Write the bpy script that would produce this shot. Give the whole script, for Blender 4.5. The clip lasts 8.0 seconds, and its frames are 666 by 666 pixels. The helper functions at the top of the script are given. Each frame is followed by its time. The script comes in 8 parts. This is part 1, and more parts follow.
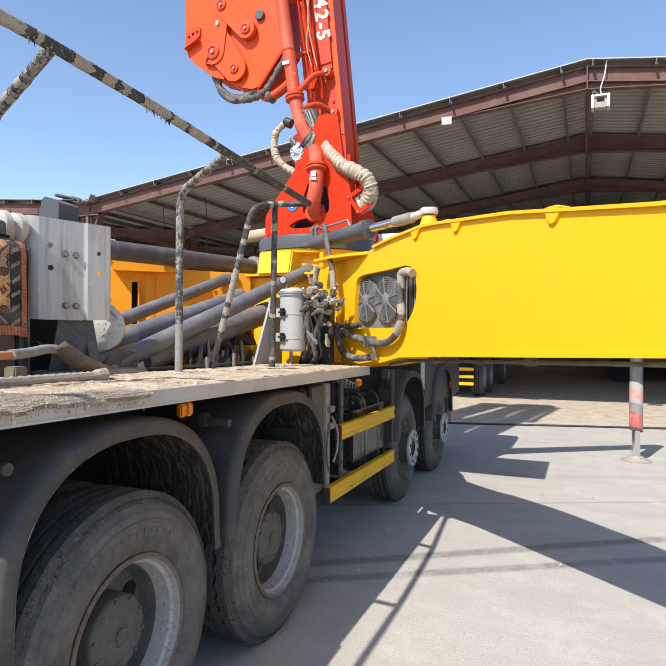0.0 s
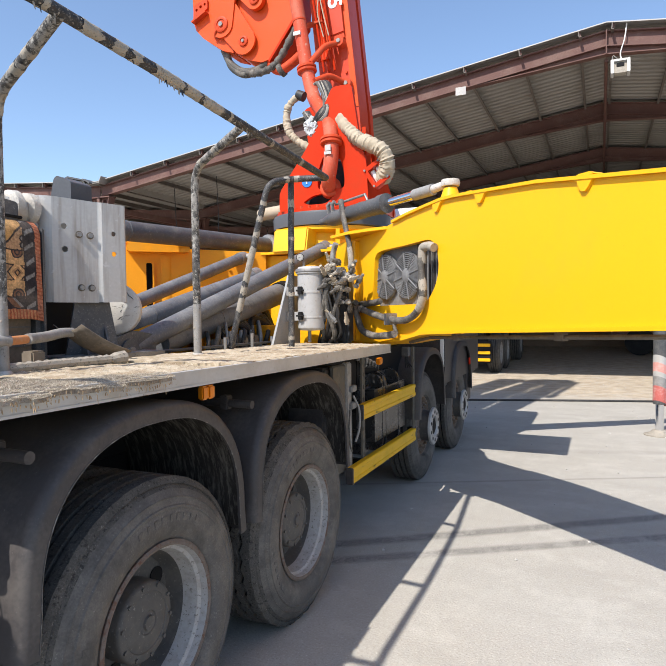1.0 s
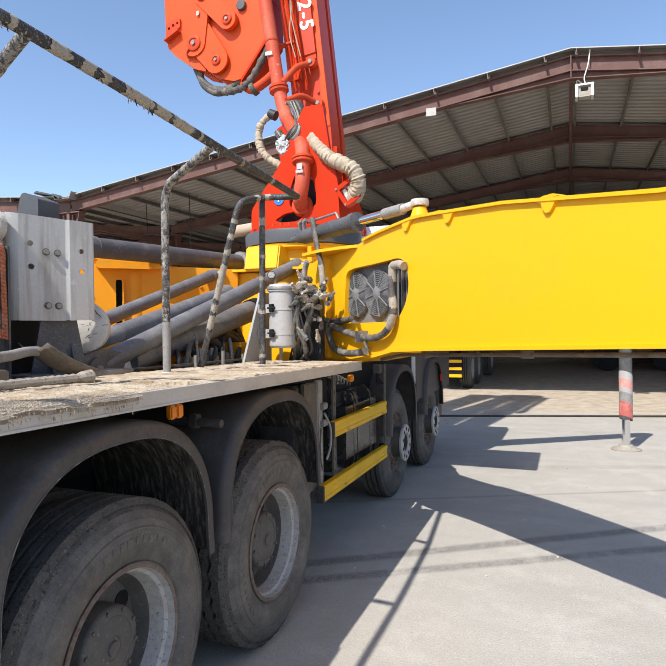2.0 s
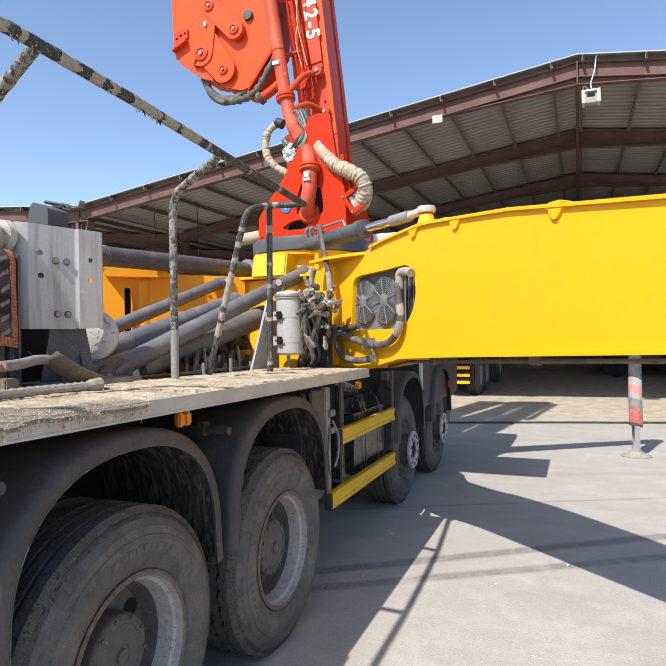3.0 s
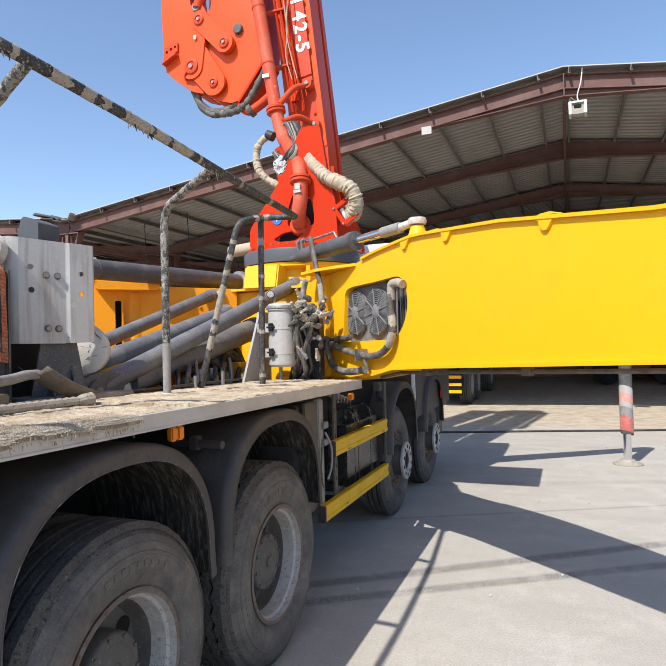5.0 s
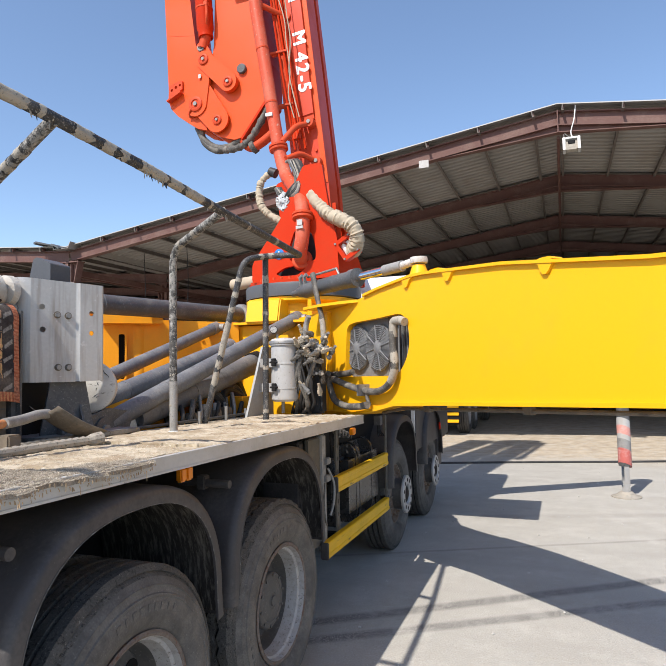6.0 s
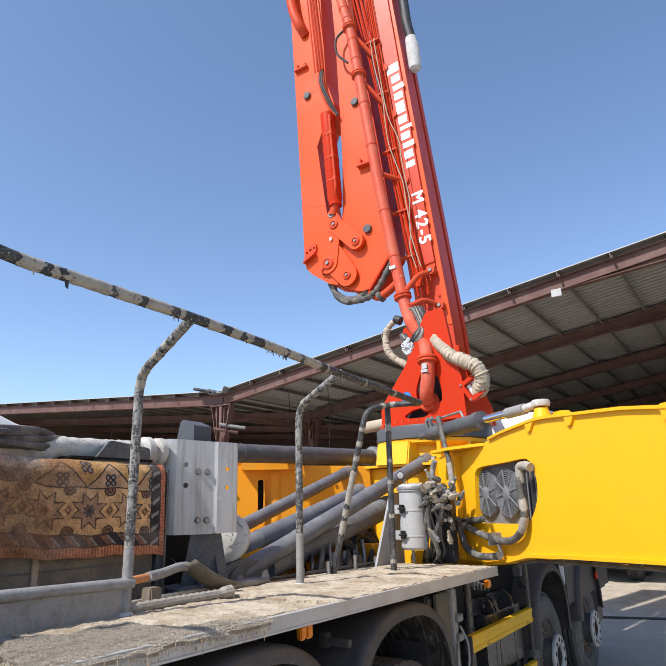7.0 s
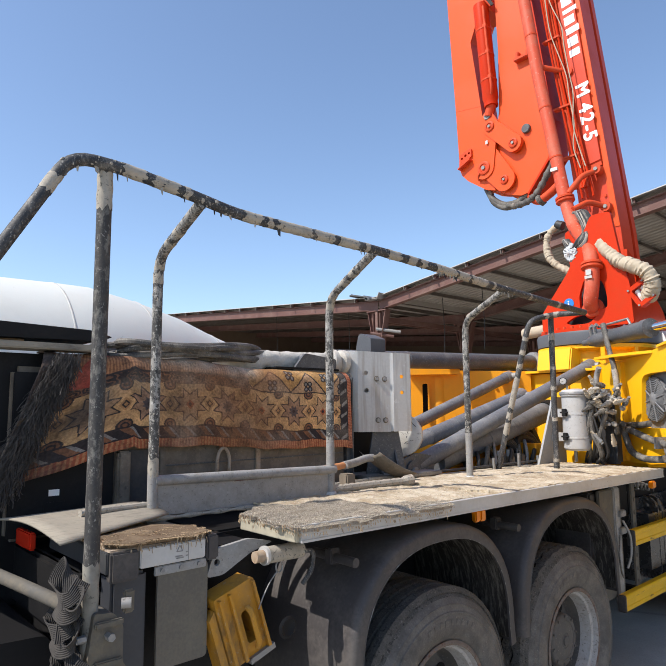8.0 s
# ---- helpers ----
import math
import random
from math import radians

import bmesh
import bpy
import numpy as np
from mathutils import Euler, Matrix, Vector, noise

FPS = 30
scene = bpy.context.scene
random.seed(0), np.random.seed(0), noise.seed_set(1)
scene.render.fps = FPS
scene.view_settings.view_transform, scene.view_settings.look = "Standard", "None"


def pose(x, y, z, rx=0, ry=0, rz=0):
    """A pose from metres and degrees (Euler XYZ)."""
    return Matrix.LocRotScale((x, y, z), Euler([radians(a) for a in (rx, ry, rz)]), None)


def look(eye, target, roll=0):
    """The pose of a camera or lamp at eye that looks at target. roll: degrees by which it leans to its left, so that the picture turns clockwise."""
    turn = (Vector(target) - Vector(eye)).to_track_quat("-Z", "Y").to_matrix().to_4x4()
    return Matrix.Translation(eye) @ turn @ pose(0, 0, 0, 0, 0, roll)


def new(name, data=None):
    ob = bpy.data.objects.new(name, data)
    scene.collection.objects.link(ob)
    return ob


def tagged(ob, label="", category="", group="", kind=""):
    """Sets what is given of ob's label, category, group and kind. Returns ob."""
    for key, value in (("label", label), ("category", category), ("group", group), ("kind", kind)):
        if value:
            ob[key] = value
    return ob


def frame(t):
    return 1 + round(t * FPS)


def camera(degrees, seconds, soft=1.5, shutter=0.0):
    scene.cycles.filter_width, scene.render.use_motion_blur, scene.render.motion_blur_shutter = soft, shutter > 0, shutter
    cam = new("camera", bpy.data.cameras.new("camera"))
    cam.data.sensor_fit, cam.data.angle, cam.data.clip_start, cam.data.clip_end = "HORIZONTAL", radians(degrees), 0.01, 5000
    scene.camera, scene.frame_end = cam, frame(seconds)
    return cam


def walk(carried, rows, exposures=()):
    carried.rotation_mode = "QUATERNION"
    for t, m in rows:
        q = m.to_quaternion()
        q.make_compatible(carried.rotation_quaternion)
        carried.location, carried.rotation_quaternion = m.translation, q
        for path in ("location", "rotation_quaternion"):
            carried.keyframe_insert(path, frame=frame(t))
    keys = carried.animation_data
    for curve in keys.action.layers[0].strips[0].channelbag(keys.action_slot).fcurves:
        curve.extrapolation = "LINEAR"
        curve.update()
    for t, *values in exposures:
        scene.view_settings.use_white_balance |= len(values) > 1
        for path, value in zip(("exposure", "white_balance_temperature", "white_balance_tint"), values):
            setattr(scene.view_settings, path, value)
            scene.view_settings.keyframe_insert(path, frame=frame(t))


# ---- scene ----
cam = camera(57.1, 8.0, soft=0.6)
PATH = [
    (0, (1.65, -2.051, 1.864), (0.887, -0.202, 1.867), 0.4),
    (0.2, (1.596, -1.984, 1.822), (0.805, -0.149, 1.732), -0.8),
    (0.5, (1.589, -1.948, 1.859), (0.857, -0.096, 1.669), -1.3),
    (1, (1.555, -1.974, 1.86), (0.754, -0.142, 1.793), -0.7),
    (1.5, (1.579, -1.962, 1.873), (0.868, -0.093, 1.843), -0.8),
    (2, (1.578, -1.978, 1.873), (0.857, -0.112, 1.857), -0.7),
    (3.5, (1.582, -1.983, 1.875), (0.835, -0.128, 1.89), -1.0),
    (4, (1.581, -1.979, 1.875), (0.841, -0.121, 1.898), -1.0),
    (4.5, (1.582, -1.98, 1.881), (0.854, -0.118, 1.913), -1.2),
    (6, (1.549, -2.075, 1.967), (0.849, -0.205, 2.091), -1.2),
    (6.2, (1.6, -2.101, 2.003), (0.76, -0.297, 2.203), -1.5),
    (6.5, (1.74, -2.068, 2.045), (0.702, -0.385, 2.345), -1.9),
    (6.9, (1.847, -2.162, 2.1), (0.854, -0.53, 2.691), -2.1),
    (7, (1.827, -2.207, 2.078), (0.758, -0.609, 2.627), -1.5),
    (7.2, (1.87, -2.283, 2.115), (0.658, -0.762, 2.577), -1.1),
    (7.5, (1.938, -2.456, 2.117), (0.609, -1.015, 2.512), -2.4),
    (7.7, (1.909, -2.527, 2.106), (0.495, -1.151, 2.431), -1.3),
    (8, (1.983, -2.603, 2.113), (0.506, -1.276, 2.357), -0.5),
]
walk(cam, [(t, look(eye, target, roll)) for t, eye, target, roll in PATH], [(0, 0.65, 6750, 10), (1, 0.62, 6750, 10), (4.5, 0.58, 6750, 10), (6, 0.54, 6750, 10), (6.5, 0.66, 6750, 10), (7, 0.48, 6480, 10), (7.5, 0.41, 6620, 10), (7.7, 0.42, 6650, 10), (8, 0.56, 6750, 10)])

# ---- light ----
SUN_KX, SUN_KY = 0.23, 0.80            # how far a shadow shifts per metre of height
world = bpy.data.worlds.new("sky")
scene.world = world
world.use_nodes = True
wn = world.node_tree.nodes
sky = wn.new("ShaderNodeTexSky")
sky.sky_type, sky.sun_disc = "NISHITA", False
sky.sun_elevation = math.atan(1 / math.hypot(SUN_KX, SUN_KY))
sky.sun_rotation = math.atan2(-SUN_KX, -SUN_KY)
sky.altitude, sky.air_density, sky.dust_density, sky.ozone_density = 900, 1.0, 1.6, 2.9
wn["Background"].inputs["Strength"].default_value = 0.16
world.node_tree.links.new(sky.outputs["Color"], wn["Background"].inputs["Color"])
sun = new("sun", bpy.data.lights.new("sun", "SUN"))
sun.data.energy, sun.data.angle, sun.data.color = 4.05, radians(0.53), (1.0, 0.96, 0.915)
sun.matrix_basis = look((-SUN_KX * 30, -SUN_KY * 30, 30), (0, 0, 0))


# ---- materials ----
def material(name, base, rough=0.5, metal=0.0, dirt=None, amount=0.4, scale=3.0, grain=60.0, bump=0.15, vary=0.12, coat=0.0, depth=0.002, spec=0.4):
    """A surface with stains at a large scale and grain at a small one. dirt: the colour of what lies on it."""
    m = bpy.data.materials.new(name)
    m.use_nodes = True
    n, l = m.node_tree.nodes, m.node_tree.links
    b = n["Principled BSDF"]
    tc = n.new("ShaderNodeTexCoord")
    big = n.new("ShaderNodeTexNoise")
    big.inputs["Scale"].default_value, big.inputs["Detail"].default_value, big.inputs["Roughness"].default_value = scale, 8, 0.65
    fine = n.new("ShaderNodeTexNoise")
    fine.inputs["Scale"].default_value, fine.inputs["Detail"].default_value = grain, 6
    l.new(tc.outputs["Object"], big.inputs["Vector"])
    l.new(tc.outputs["Object"], fine.inputs["Vector"])
    dark = n.new("ShaderNodeMix")
    dark.data_type = "RGBA"
    dark.inputs["A"].default_value = (*[c * (1 - vary) for c in base], 1)
    dark.inputs["B"].default_value = (*[min(1, c * (1 + vary)) for c in base], 1)
    l.new(fine.outputs["Fac"], dark.inputs["Factor"])
    colour = dark.outputs["Result"]
    if dirt:
        ramp = n.new("ShaderNodeValToRGB")
        ramp.color_ramp.elements[0].position, ramp.color_ramp.elements[1].position = 0.62 - 0.3 * amount, 0.82 - 0.25 * amount
        ramp.color_ramp.elements[1].color = (amount, amount, amount, 1)
        ramp.color_ramp.elements[0].color = (0.12 * amount, 0.12 * amount, 0.12 * amount, 1)
        mixed = n.new("ShaderNodeMix")
        mixed.data_type = "RGBA"
        add = n.new("ShaderNodeMath")
        add.operation = "MULTIPLY_ADD"
        l.new(fine.outputs["Fac"], add.inputs[0])
        add.inputs[1].default_value = 0.25
        sub = n.new("ShaderNodeMath")
        sub.operation = "ADD"
        sub.inputs[1].default_value = -0.125
        l.new(big.outputs["Fac"], sub.inputs[0])
        l.new(sub.outputs[0], add.inputs[2])
        l.new(add.outputs[0], ramp.inputs["Fac"])
        l.new(ramp.outputs["Color"], mixed.inputs["Factor"])
        l.new(colour, mixed.inputs["A"])
        mixed.inputs["B"].default_value = (*dirt, 1)
        colour = mixed.outputs["Result"]
        rr = n.new("ShaderNodeMapRange")
        rr.inputs["To Min"].default_value, rr.inputs["To Max"].default_value = rough, min(1, rough + 0.35)
        l.new(ramp.outputs["Color"], rr.inputs["Value"])
        l.new(rr.outputs[0], b.inputs["Roughness"])
    else:
        rr = n.new("ShaderNodeMapRange")
        rr.inputs["To Min"].default_value, rr.inputs["To Max"].default_value = max(0, rough - 0.1), min(1, rough + 0.1)
        l.new(big.outputs["Fac"], rr.inputs["Value"])
        l.new(rr.outputs[0], b.inputs["Roughness"])
    l.new(colour, b.inputs["Base Color"])
    b.inputs["Metallic"].default_value = metal
    b.inputs["Specular IOR Level"].default_value = spec
    b.inputs["Coat Weight"].default_value = coat
    if bump:
        bp = n.new("ShaderNodeBump")
        bp.inputs["Strength"].default_value, bp.inputs["Distance"].default_value = bump, depth
        l.new(fine.outputs["Fac"], bp.inputs["Height"])
        l.new(bp.outputs["Normal"], b.inputs["Normal"])
    return m


def streaked(name, base, dark, pale, rough, metal):
    """Bare sheet metal with stains that run down it."""
    m = material(name, base, rough, metal, dirt=pale, amount=0.45, scale=5.0, bump=0.05)
    n, l = m.node_tree.nodes, m.node_tree.links
    b = n["Principled BSDF"]
    old = b.inputs["Base Color"].links[0].from_socket
    geo = n.new("ShaderNodeNewGeometry")
    mp = n.new("ShaderNodeMapping")
    mp.inputs["Scale"].default_value = (16, 16, 1.3)
    t = n.new("ShaderNodeTexNoise")
    t.inputs["Scale"].default_value, t.inputs["Detail"].default_value = 1.6, 7
    l.new(geo.outputs["Position"], mp.inputs["Vector"])
    l.new(mp.outputs[0], t.inputs["Vector"])
    r = n.new("ShaderNodeMapRange")
    r.inputs["From Min"].default_value, r.inputs["From Max"].default_value = 0.5, 0.72
    l.new(t.outputs["Fac"], r.inputs["Value"])
    x = n.new("ShaderNodeMix")
    x.data_type = "RGBA"
    l.new(r.outputs[0], x.inputs["Factor"])
    l.new(old, x.inputs["A"])
    x.inputs["B"].default_value = (*dark, 1)
    l.new(x.outputs["Result"], b.inputs["Base Color"])
    return m


def put_over(m, factor, colour):
    """Lays a colour over what the material has so far."""
    n, l = m.node_tree.nodes, m.node_tree.links
    b = n["Principled BSDF"]
    x = n.new("ShaderNodeMix")
    x.data_type = "RGBA"
    l.new(factor, x.inputs["Factor"])
    l.new(b.inputs["Base Color"].links[0].from_socket, x.inputs["A"])
    x.inputs["B"].default_value = (*colour, 1)
    l.new(x.outputs["Result"], b.inputs["Base Color"])


def speckled(m, colour, scale, low=0.56, high=0.64, most=0.8, stretch=(1, 1, 1)):
    """Small flakes, chips and splashes with sharp edges."""
    n, l = m.node_tree.nodes, m.node_tree.links
    geo = n.new("ShaderNodeNewGeometry")
    mp = n.new("ShaderNodeMapping")
    mp.inputs["Scale"].default_value = stretch
    t = n.new("ShaderNodeTexNoise")
    t.inputs["Scale"].default_value, t.inputs["Detail"].default_value, t.inputs["Roughness"].default_value = scale, 5, 0.7
    l.new(geo.outputs["Position"], mp.inputs["Vector"])
    l.new(mp.outputs[0], t.inputs["Vector"])
    r = n.new("ShaderNodeMapRange")
    r.inputs["From Min"].default_value, r.inputs["From Max"].default_value, r.inputs["To Max"].default_value = low, high, most
    l.new(t.outputs["Fac"], r.inputs["Value"])
    put_over(m, r.outputs[0], colour)
    return m


DUST = (0.42, 0.38, 0.32)
M = {
    "yellow": material("yellow_paint", (0.86, 0.43, 0.010), 0.4, dirt=(0.60, 0.36, 0.04), amount=0.25, scale=1.6, bump=0.03, vary=0.03, spec=0.25),
    "red": material("orange_red_paint", (0.52, 0.030, 0.005), 0.38, dirt=(0.40, 0.045, 0.012), amount=0.45, scale=3.5, bump=0.04, vary=0.06, spec=0.12),
    "boom_red": material("sun_faded_orange_red_paint", (0.70, 0.080, 0.013), 0.34, dirt=(0.56, 0.080, 0.022), amount=0.5, scale=1.3, bump=0.04, vary=0.06, spec=0.27),
    "red_dull": material("faded_red_paint", (0.56, 0.062, 0.020), 0.5, spec=0.15, dirt=(0.30, 0.08, 0.04), amount=0.4, scale=5.0, bump=0.08, vary=0.1),
    "arm_red": material("older_red_boom_paint", (0.56, 0.048, 0.014), 0.36, dirt=(0.44, 0.06, 0.03), amount=0.5, scale=1.6, bump=0.05, vary=0.08, spec=0.3),
    "pipe_red": material("dust_worn_red_pipe_paint", (0.54, 0.068, 0.028), 0.5, dirt=(0.44, 0.17, 0.11), amount=0.55, scale=4.0, bump=0.12, vary=0.12, spec=0.25),
    "pipe": material("grey_pipe_paint", (0.060, 0.064, 0.070), 0.5, dirt=(0.19, 0.18, 0.168), amount=0.5, scale=6.0, bump=0.12),
    "cyl": material("dusty_grey_cylinder_paint", (0.11, 0.117, 0.13), 0.5, dirt=(0.235, 0.232, 0.224), amount=0.6, scale=5.0, bump=0.12),
    "dark": material("dark_grey_paint", (0.03, 0.033, 0.038), 0.5, dirt=(0.10, 0.092, 0.08), amount=0.5, scale=6.0, bump=0.12),
    "mud": material("mud_stained_grey_plate", (0.080, 0.075, 0.067), 0.7, dirt=(0.14, 0.118, 0.085), amount=0.7, scale=7.0, bump=0.2),
    "canister": material("pale_grey_canister", (0.44, 0.44, 0.438), 0.45, 0.1, dirt=(0.36, 0.335, 0.30), amount=0.5, scale=7.0),
    "housing": material("cement_stained_steel", (0.115, 0.096, 0.076), 0.75, dirt=(0.23, 0.19, 0.145), amount=0.7, scale=8.0, grain=50, bump=0.4),
    "hub": material("dark_grey_hub_paint", (0.07, 0.067, 0.064), 0.55, dirt=(0.15, 0.132, 0.115), amount=0.55, scale=9.0),
    "steel": material("dusty_steel", (0.22, 0.22, 0.22), 0.5, 0.4, dirt=DUST, amount=0.5, scale=7.0),
    "chrome": material("chrome_rod", (0.75, 0.76, 0.78), 0.12, 1.0, bump=0.02, vary=0.03),
    "alu": streaked("weathered_aluminium", (0.44, 0.435, 0.425), (0.30, 0.275, 0.25), (0.50, 0.48, 0.45), 0.5, 0.4),
    "rubber": material("dusty_tyre_rubber", (0.090, 0.083, 0.077), 0.75, dirt=(0.20, 0.182, 0.16), amount=0.6, scale=7.0, grain=130, bump=0.5, vary=0.3),
    "rim": material("chipped_grey_rim_paint", (0.36, 0.35, 0.338), 0.45, dirt=(0.18, 0.15, 0.125), amount=0.5, scale=22.0, grain=120),
    "plastic": material("black_fender_plastic", (0.046, 0.042, 0.043), 0.45, dirt=(0.14, 0.125, 0.11), amount=0.45, scale=4.0, bump=0.15, vary=0.2, spec=0.3),
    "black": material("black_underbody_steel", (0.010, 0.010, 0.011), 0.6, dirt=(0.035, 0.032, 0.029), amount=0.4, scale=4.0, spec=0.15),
    "hose": material("dusty_rubber_hose", (0.05, 0.048, 0.045), 0.65, dirt=(0.30, 0.27, 0.23), amount=0.6, scale=9.0, grain=120),
    "hose_black": material("black_rubber_hose", (0.02, 0.02, 0.021), 0.55, dirt=(0.15, 0.14, 0.13), amount=0.4, scale=9.0, grain=120),
    "white": material("white_paint", (0.82, 0.815, 0.80), 0.4, dirt=(0.55, 0.51, 0.45), amount=0.35, scale=2.5, bump=0.03, vary=0.03),
    "edge": material("dirty_white_aluminium_edge", (0.46, 0.455, 0.44), 0.45, 0.1, dirt=(0.33, 0.30, 0.26), amount=0.55, scale=5.0),
    "grey_box": material("grey_enamel", (0.24, 0.255, 0.27), 0.45, dirt=(0.40, 0.37, 0.33), amount=0.5, scale=5.0),
    "deck": material("cement_dusted_plywood", (0.31, 0.24, 0.15), 0.9, dirt=(0.54, 0.475, 0.37), amount=0.85, scale=7.0, grain=75, bump=0.6, vary=0.3, depth=0.006),
    "rag": material("matted_felt_rag", (0.22, 0.18, 0.14), 0.95, dirt=(0.50, 0.45, 0.385), amount=0.7, scale=14.0, grain=190, bump=1.0, vary=0.6, depth=0.010),
    "rag_brown": material("brown_felt_rag", (0.11, 0.072, 0.042), 0.95, dirt=(0.27, 0.20, 0.125), amount=0.6, scale=11.0, grain=160, bump=0.8, vary=0.4, depth=0.008),
    "canvas": material("cream_canvas_sleeve", (0.42, 0.355, 0.265), 0.85, dirt=(0.25, 0.20, 0.14), amount=0.5, scale=9.0, grain=200, bump=0.3),
    "wrap": material("cement_crusted_cloth", (0.44, 0.42, 0.39), 0.95, dirt=(0.62, 0.60, 0.57), amount=0.7, scale=12.0, grain=80, bump=0.8, vary=0.2, depth=0.006),
    "rust": material("red_oxide_steel", (0.118, 0.052, 0.042), 0.6, dirt=(0.24, 0.17, 0.14), amount=0.45, scale=2.5, grain=40),
    "sheet": material("galvanised_roof_sheet", (0.29, 0.275, 0.255), 0.5, 0.2, dirt=(0.20, 0.165, 0.135), amount=0.5, scale=0.8, bump=0.05),
    "brown_wall": material("dusty_brown_shed_wall", (0.13, 0.088, 0.06), 0.85, dirt=(0.20, 0.15, 0.11), amount=0.5, scale=0.5),
    "orange": material("amber_lens", (0.80, 0.24, 0.01), 0.25, bump=0.02, vary=0.05),
    "red_lens": material("red_lens", (0.62, 0.03, 0.01), 0.25, bump=0.02, vary=0.05),
    "tape": material("pale_tape_wrap", (0.355, 0.318, 0.262), 0.85, dirt=(0.20, 0.19, 0.17), amount=0.6, scale=20.0, grain=160, bump=0.5),
    "rail": material("worn_black_rail_paint", (0.022, 0.024, 0.028), 0.6, dirt=(0.12, 0.115, 0.108), amount=0.45, scale=12.0, grain=140, bump=0.5, vary=0.3),
    "rail_pale": material("bare_grey_rail_paint", (0.27, 0.265, 0.255), 0.6, dirt=(0.13, 0.115, 0.10), amount=0.5, scale=16.0, bump=0.25),
    "blue": material("blue_sticker", (0.02, 0.18, 0.55), 0.4, bump=0.02, vary=0.04),
    "wood": material("weathered_wood", (0.30, 0.21, 0.13), 0.8, dirt=(0.42, 0.38, 0.33), amount=0.6, scale=7.0, grain=50, bump=0.4),
    "wood_orange": material("orange_wood_handle", (0.50, 0.20, 0.07), 0.6, dirt=(0.40, 0.34, 0.28), amount=0.4, scale=15.0),
    "strap": material("grey_webbing_strap", (0.030, 0.027, 0.025), 0.85, dirt=(0.070, 0.063, 0.055), amount=0.6, scale=25.0, grain=250, bump=0.5),
}

# a darker, more orange copy of the yellow: shade put into the colour
M["yellow_shaded"] = material("shaded_deep_yellow_paint", (0.80, 0.315, 0.012), 0.45, dirt=(0.50, 0.26, 0.04), amount=0.4, scale=2.5, bump=0.05, vary=0.06, spec=0.25)
M["fan_guard"] = material("dusty_fan_guard", (0.14, 0.144, 0.15), 0.6, dirt=(0.29, 0.28, 0.265), amount=0.5, scale=18.0)
M["ring"] = material("dark_grey_ring_paint", (0.075, 0.08, 0.09), 0.5, dirt=(0.14, 0.14, 0.14), amount=0.4, scale=3.0, spec=0.3)
M["tread"] = speckled(speckled(material("worn_tread_rubber", (0.062, 0.058, 0.053), 0.85, dirt=(0.16, 0.145, 0.125), amount=0.5, scale=9.0, grain=160, bump=1.0, vary=0.5, depth=0.004), (0.018, 0.017, 0.016), 60.0, 0.54, 0.62, 0.8), (0.27, 0.25, 0.22), 110.0, 0.60, 0.68, 0.6)
M["rail"] = speckled(speckled(M["rail"], (0.24, 0.225, 0.20), 18.0, 0.54, 0.70, 0.6, (1, 1, 0.45)), (0.33, 0.315, 0.285), 60.0, 0.60, 0.68, 0.6, (1, 1, 0.5))
M["liner"] = speckled(material("mud_spattered_fender_liner", (0.026, 0.023, 0.021), 0.8, dirt=(0.075, 0.066, 0.056), amount=0.5, scale=5.0, spec=0.1), (0.16, 0.145, 0.125), 16.0, 0.48, 0.64, 0.7, (3.2, 0.6, 0.6))
M["lid"] = speckled(speckled(material("scuffed_white_lid", (0.55, 0.54, 0.51), 0.5, dirt=(0.36, 0.33, 0.29), amount=0.5, scale=7.0), (0.10, 0.09, 0.08), 13.0, 0.60, 0.64, 0.85, (1, 1, 5)), (0.30, 0.28, 0.25), 40.0, 0.60, 0.68, 0.6)
M["ply"] = speckled(material("weathered_plywood", (0.27, 0.24, 0.19), 0.85, dirt=(0.16, 0.145, 0.125), amount=0.5, scale=5.0, grain=90, bump=0.4), (0.11, 0.095, 0.075), 9.0, 0.52, 0.68, 0.7, (12, 1.2, 4))
M["cream_board"] = material("cream_board", (0.40, 0.365, 0.275), 0.7, dirt=(0.22, 0.19, 0.145), amount=0.5, scale=9.0)
M["worn_edge"] = speckled(material("scuffed_plastic_edge", (0.07, 0.065, 0.06), 0.6, dirt=(0.16, 0.15, 0.14), amount=0.6, scale=12.0), (0.30, 0.29, 0.27), 24.0, 0.54, 0.66, 0.7)
M["rim_edge"] = speckled(material("rusted_rim_edge", (0.12, 0.095, 0.08), 0.7, dirt=(0.20, 0.17, 0.15), amount=0.6, scale=20.0), (0.11, 0.05, 0.03), 30.0, 0.50, 0.62, 0.8)
M["rusty_rim"] = speckled(material("rusty_rim_paint", (0.20, 0.16, 0.13), 0.7, dirt=(0.13, 0.07, 0.04), amount=0.7, scale=18.0, grain=120, bump=0.4), (0.34, 0.31, 0.28), 60.0)
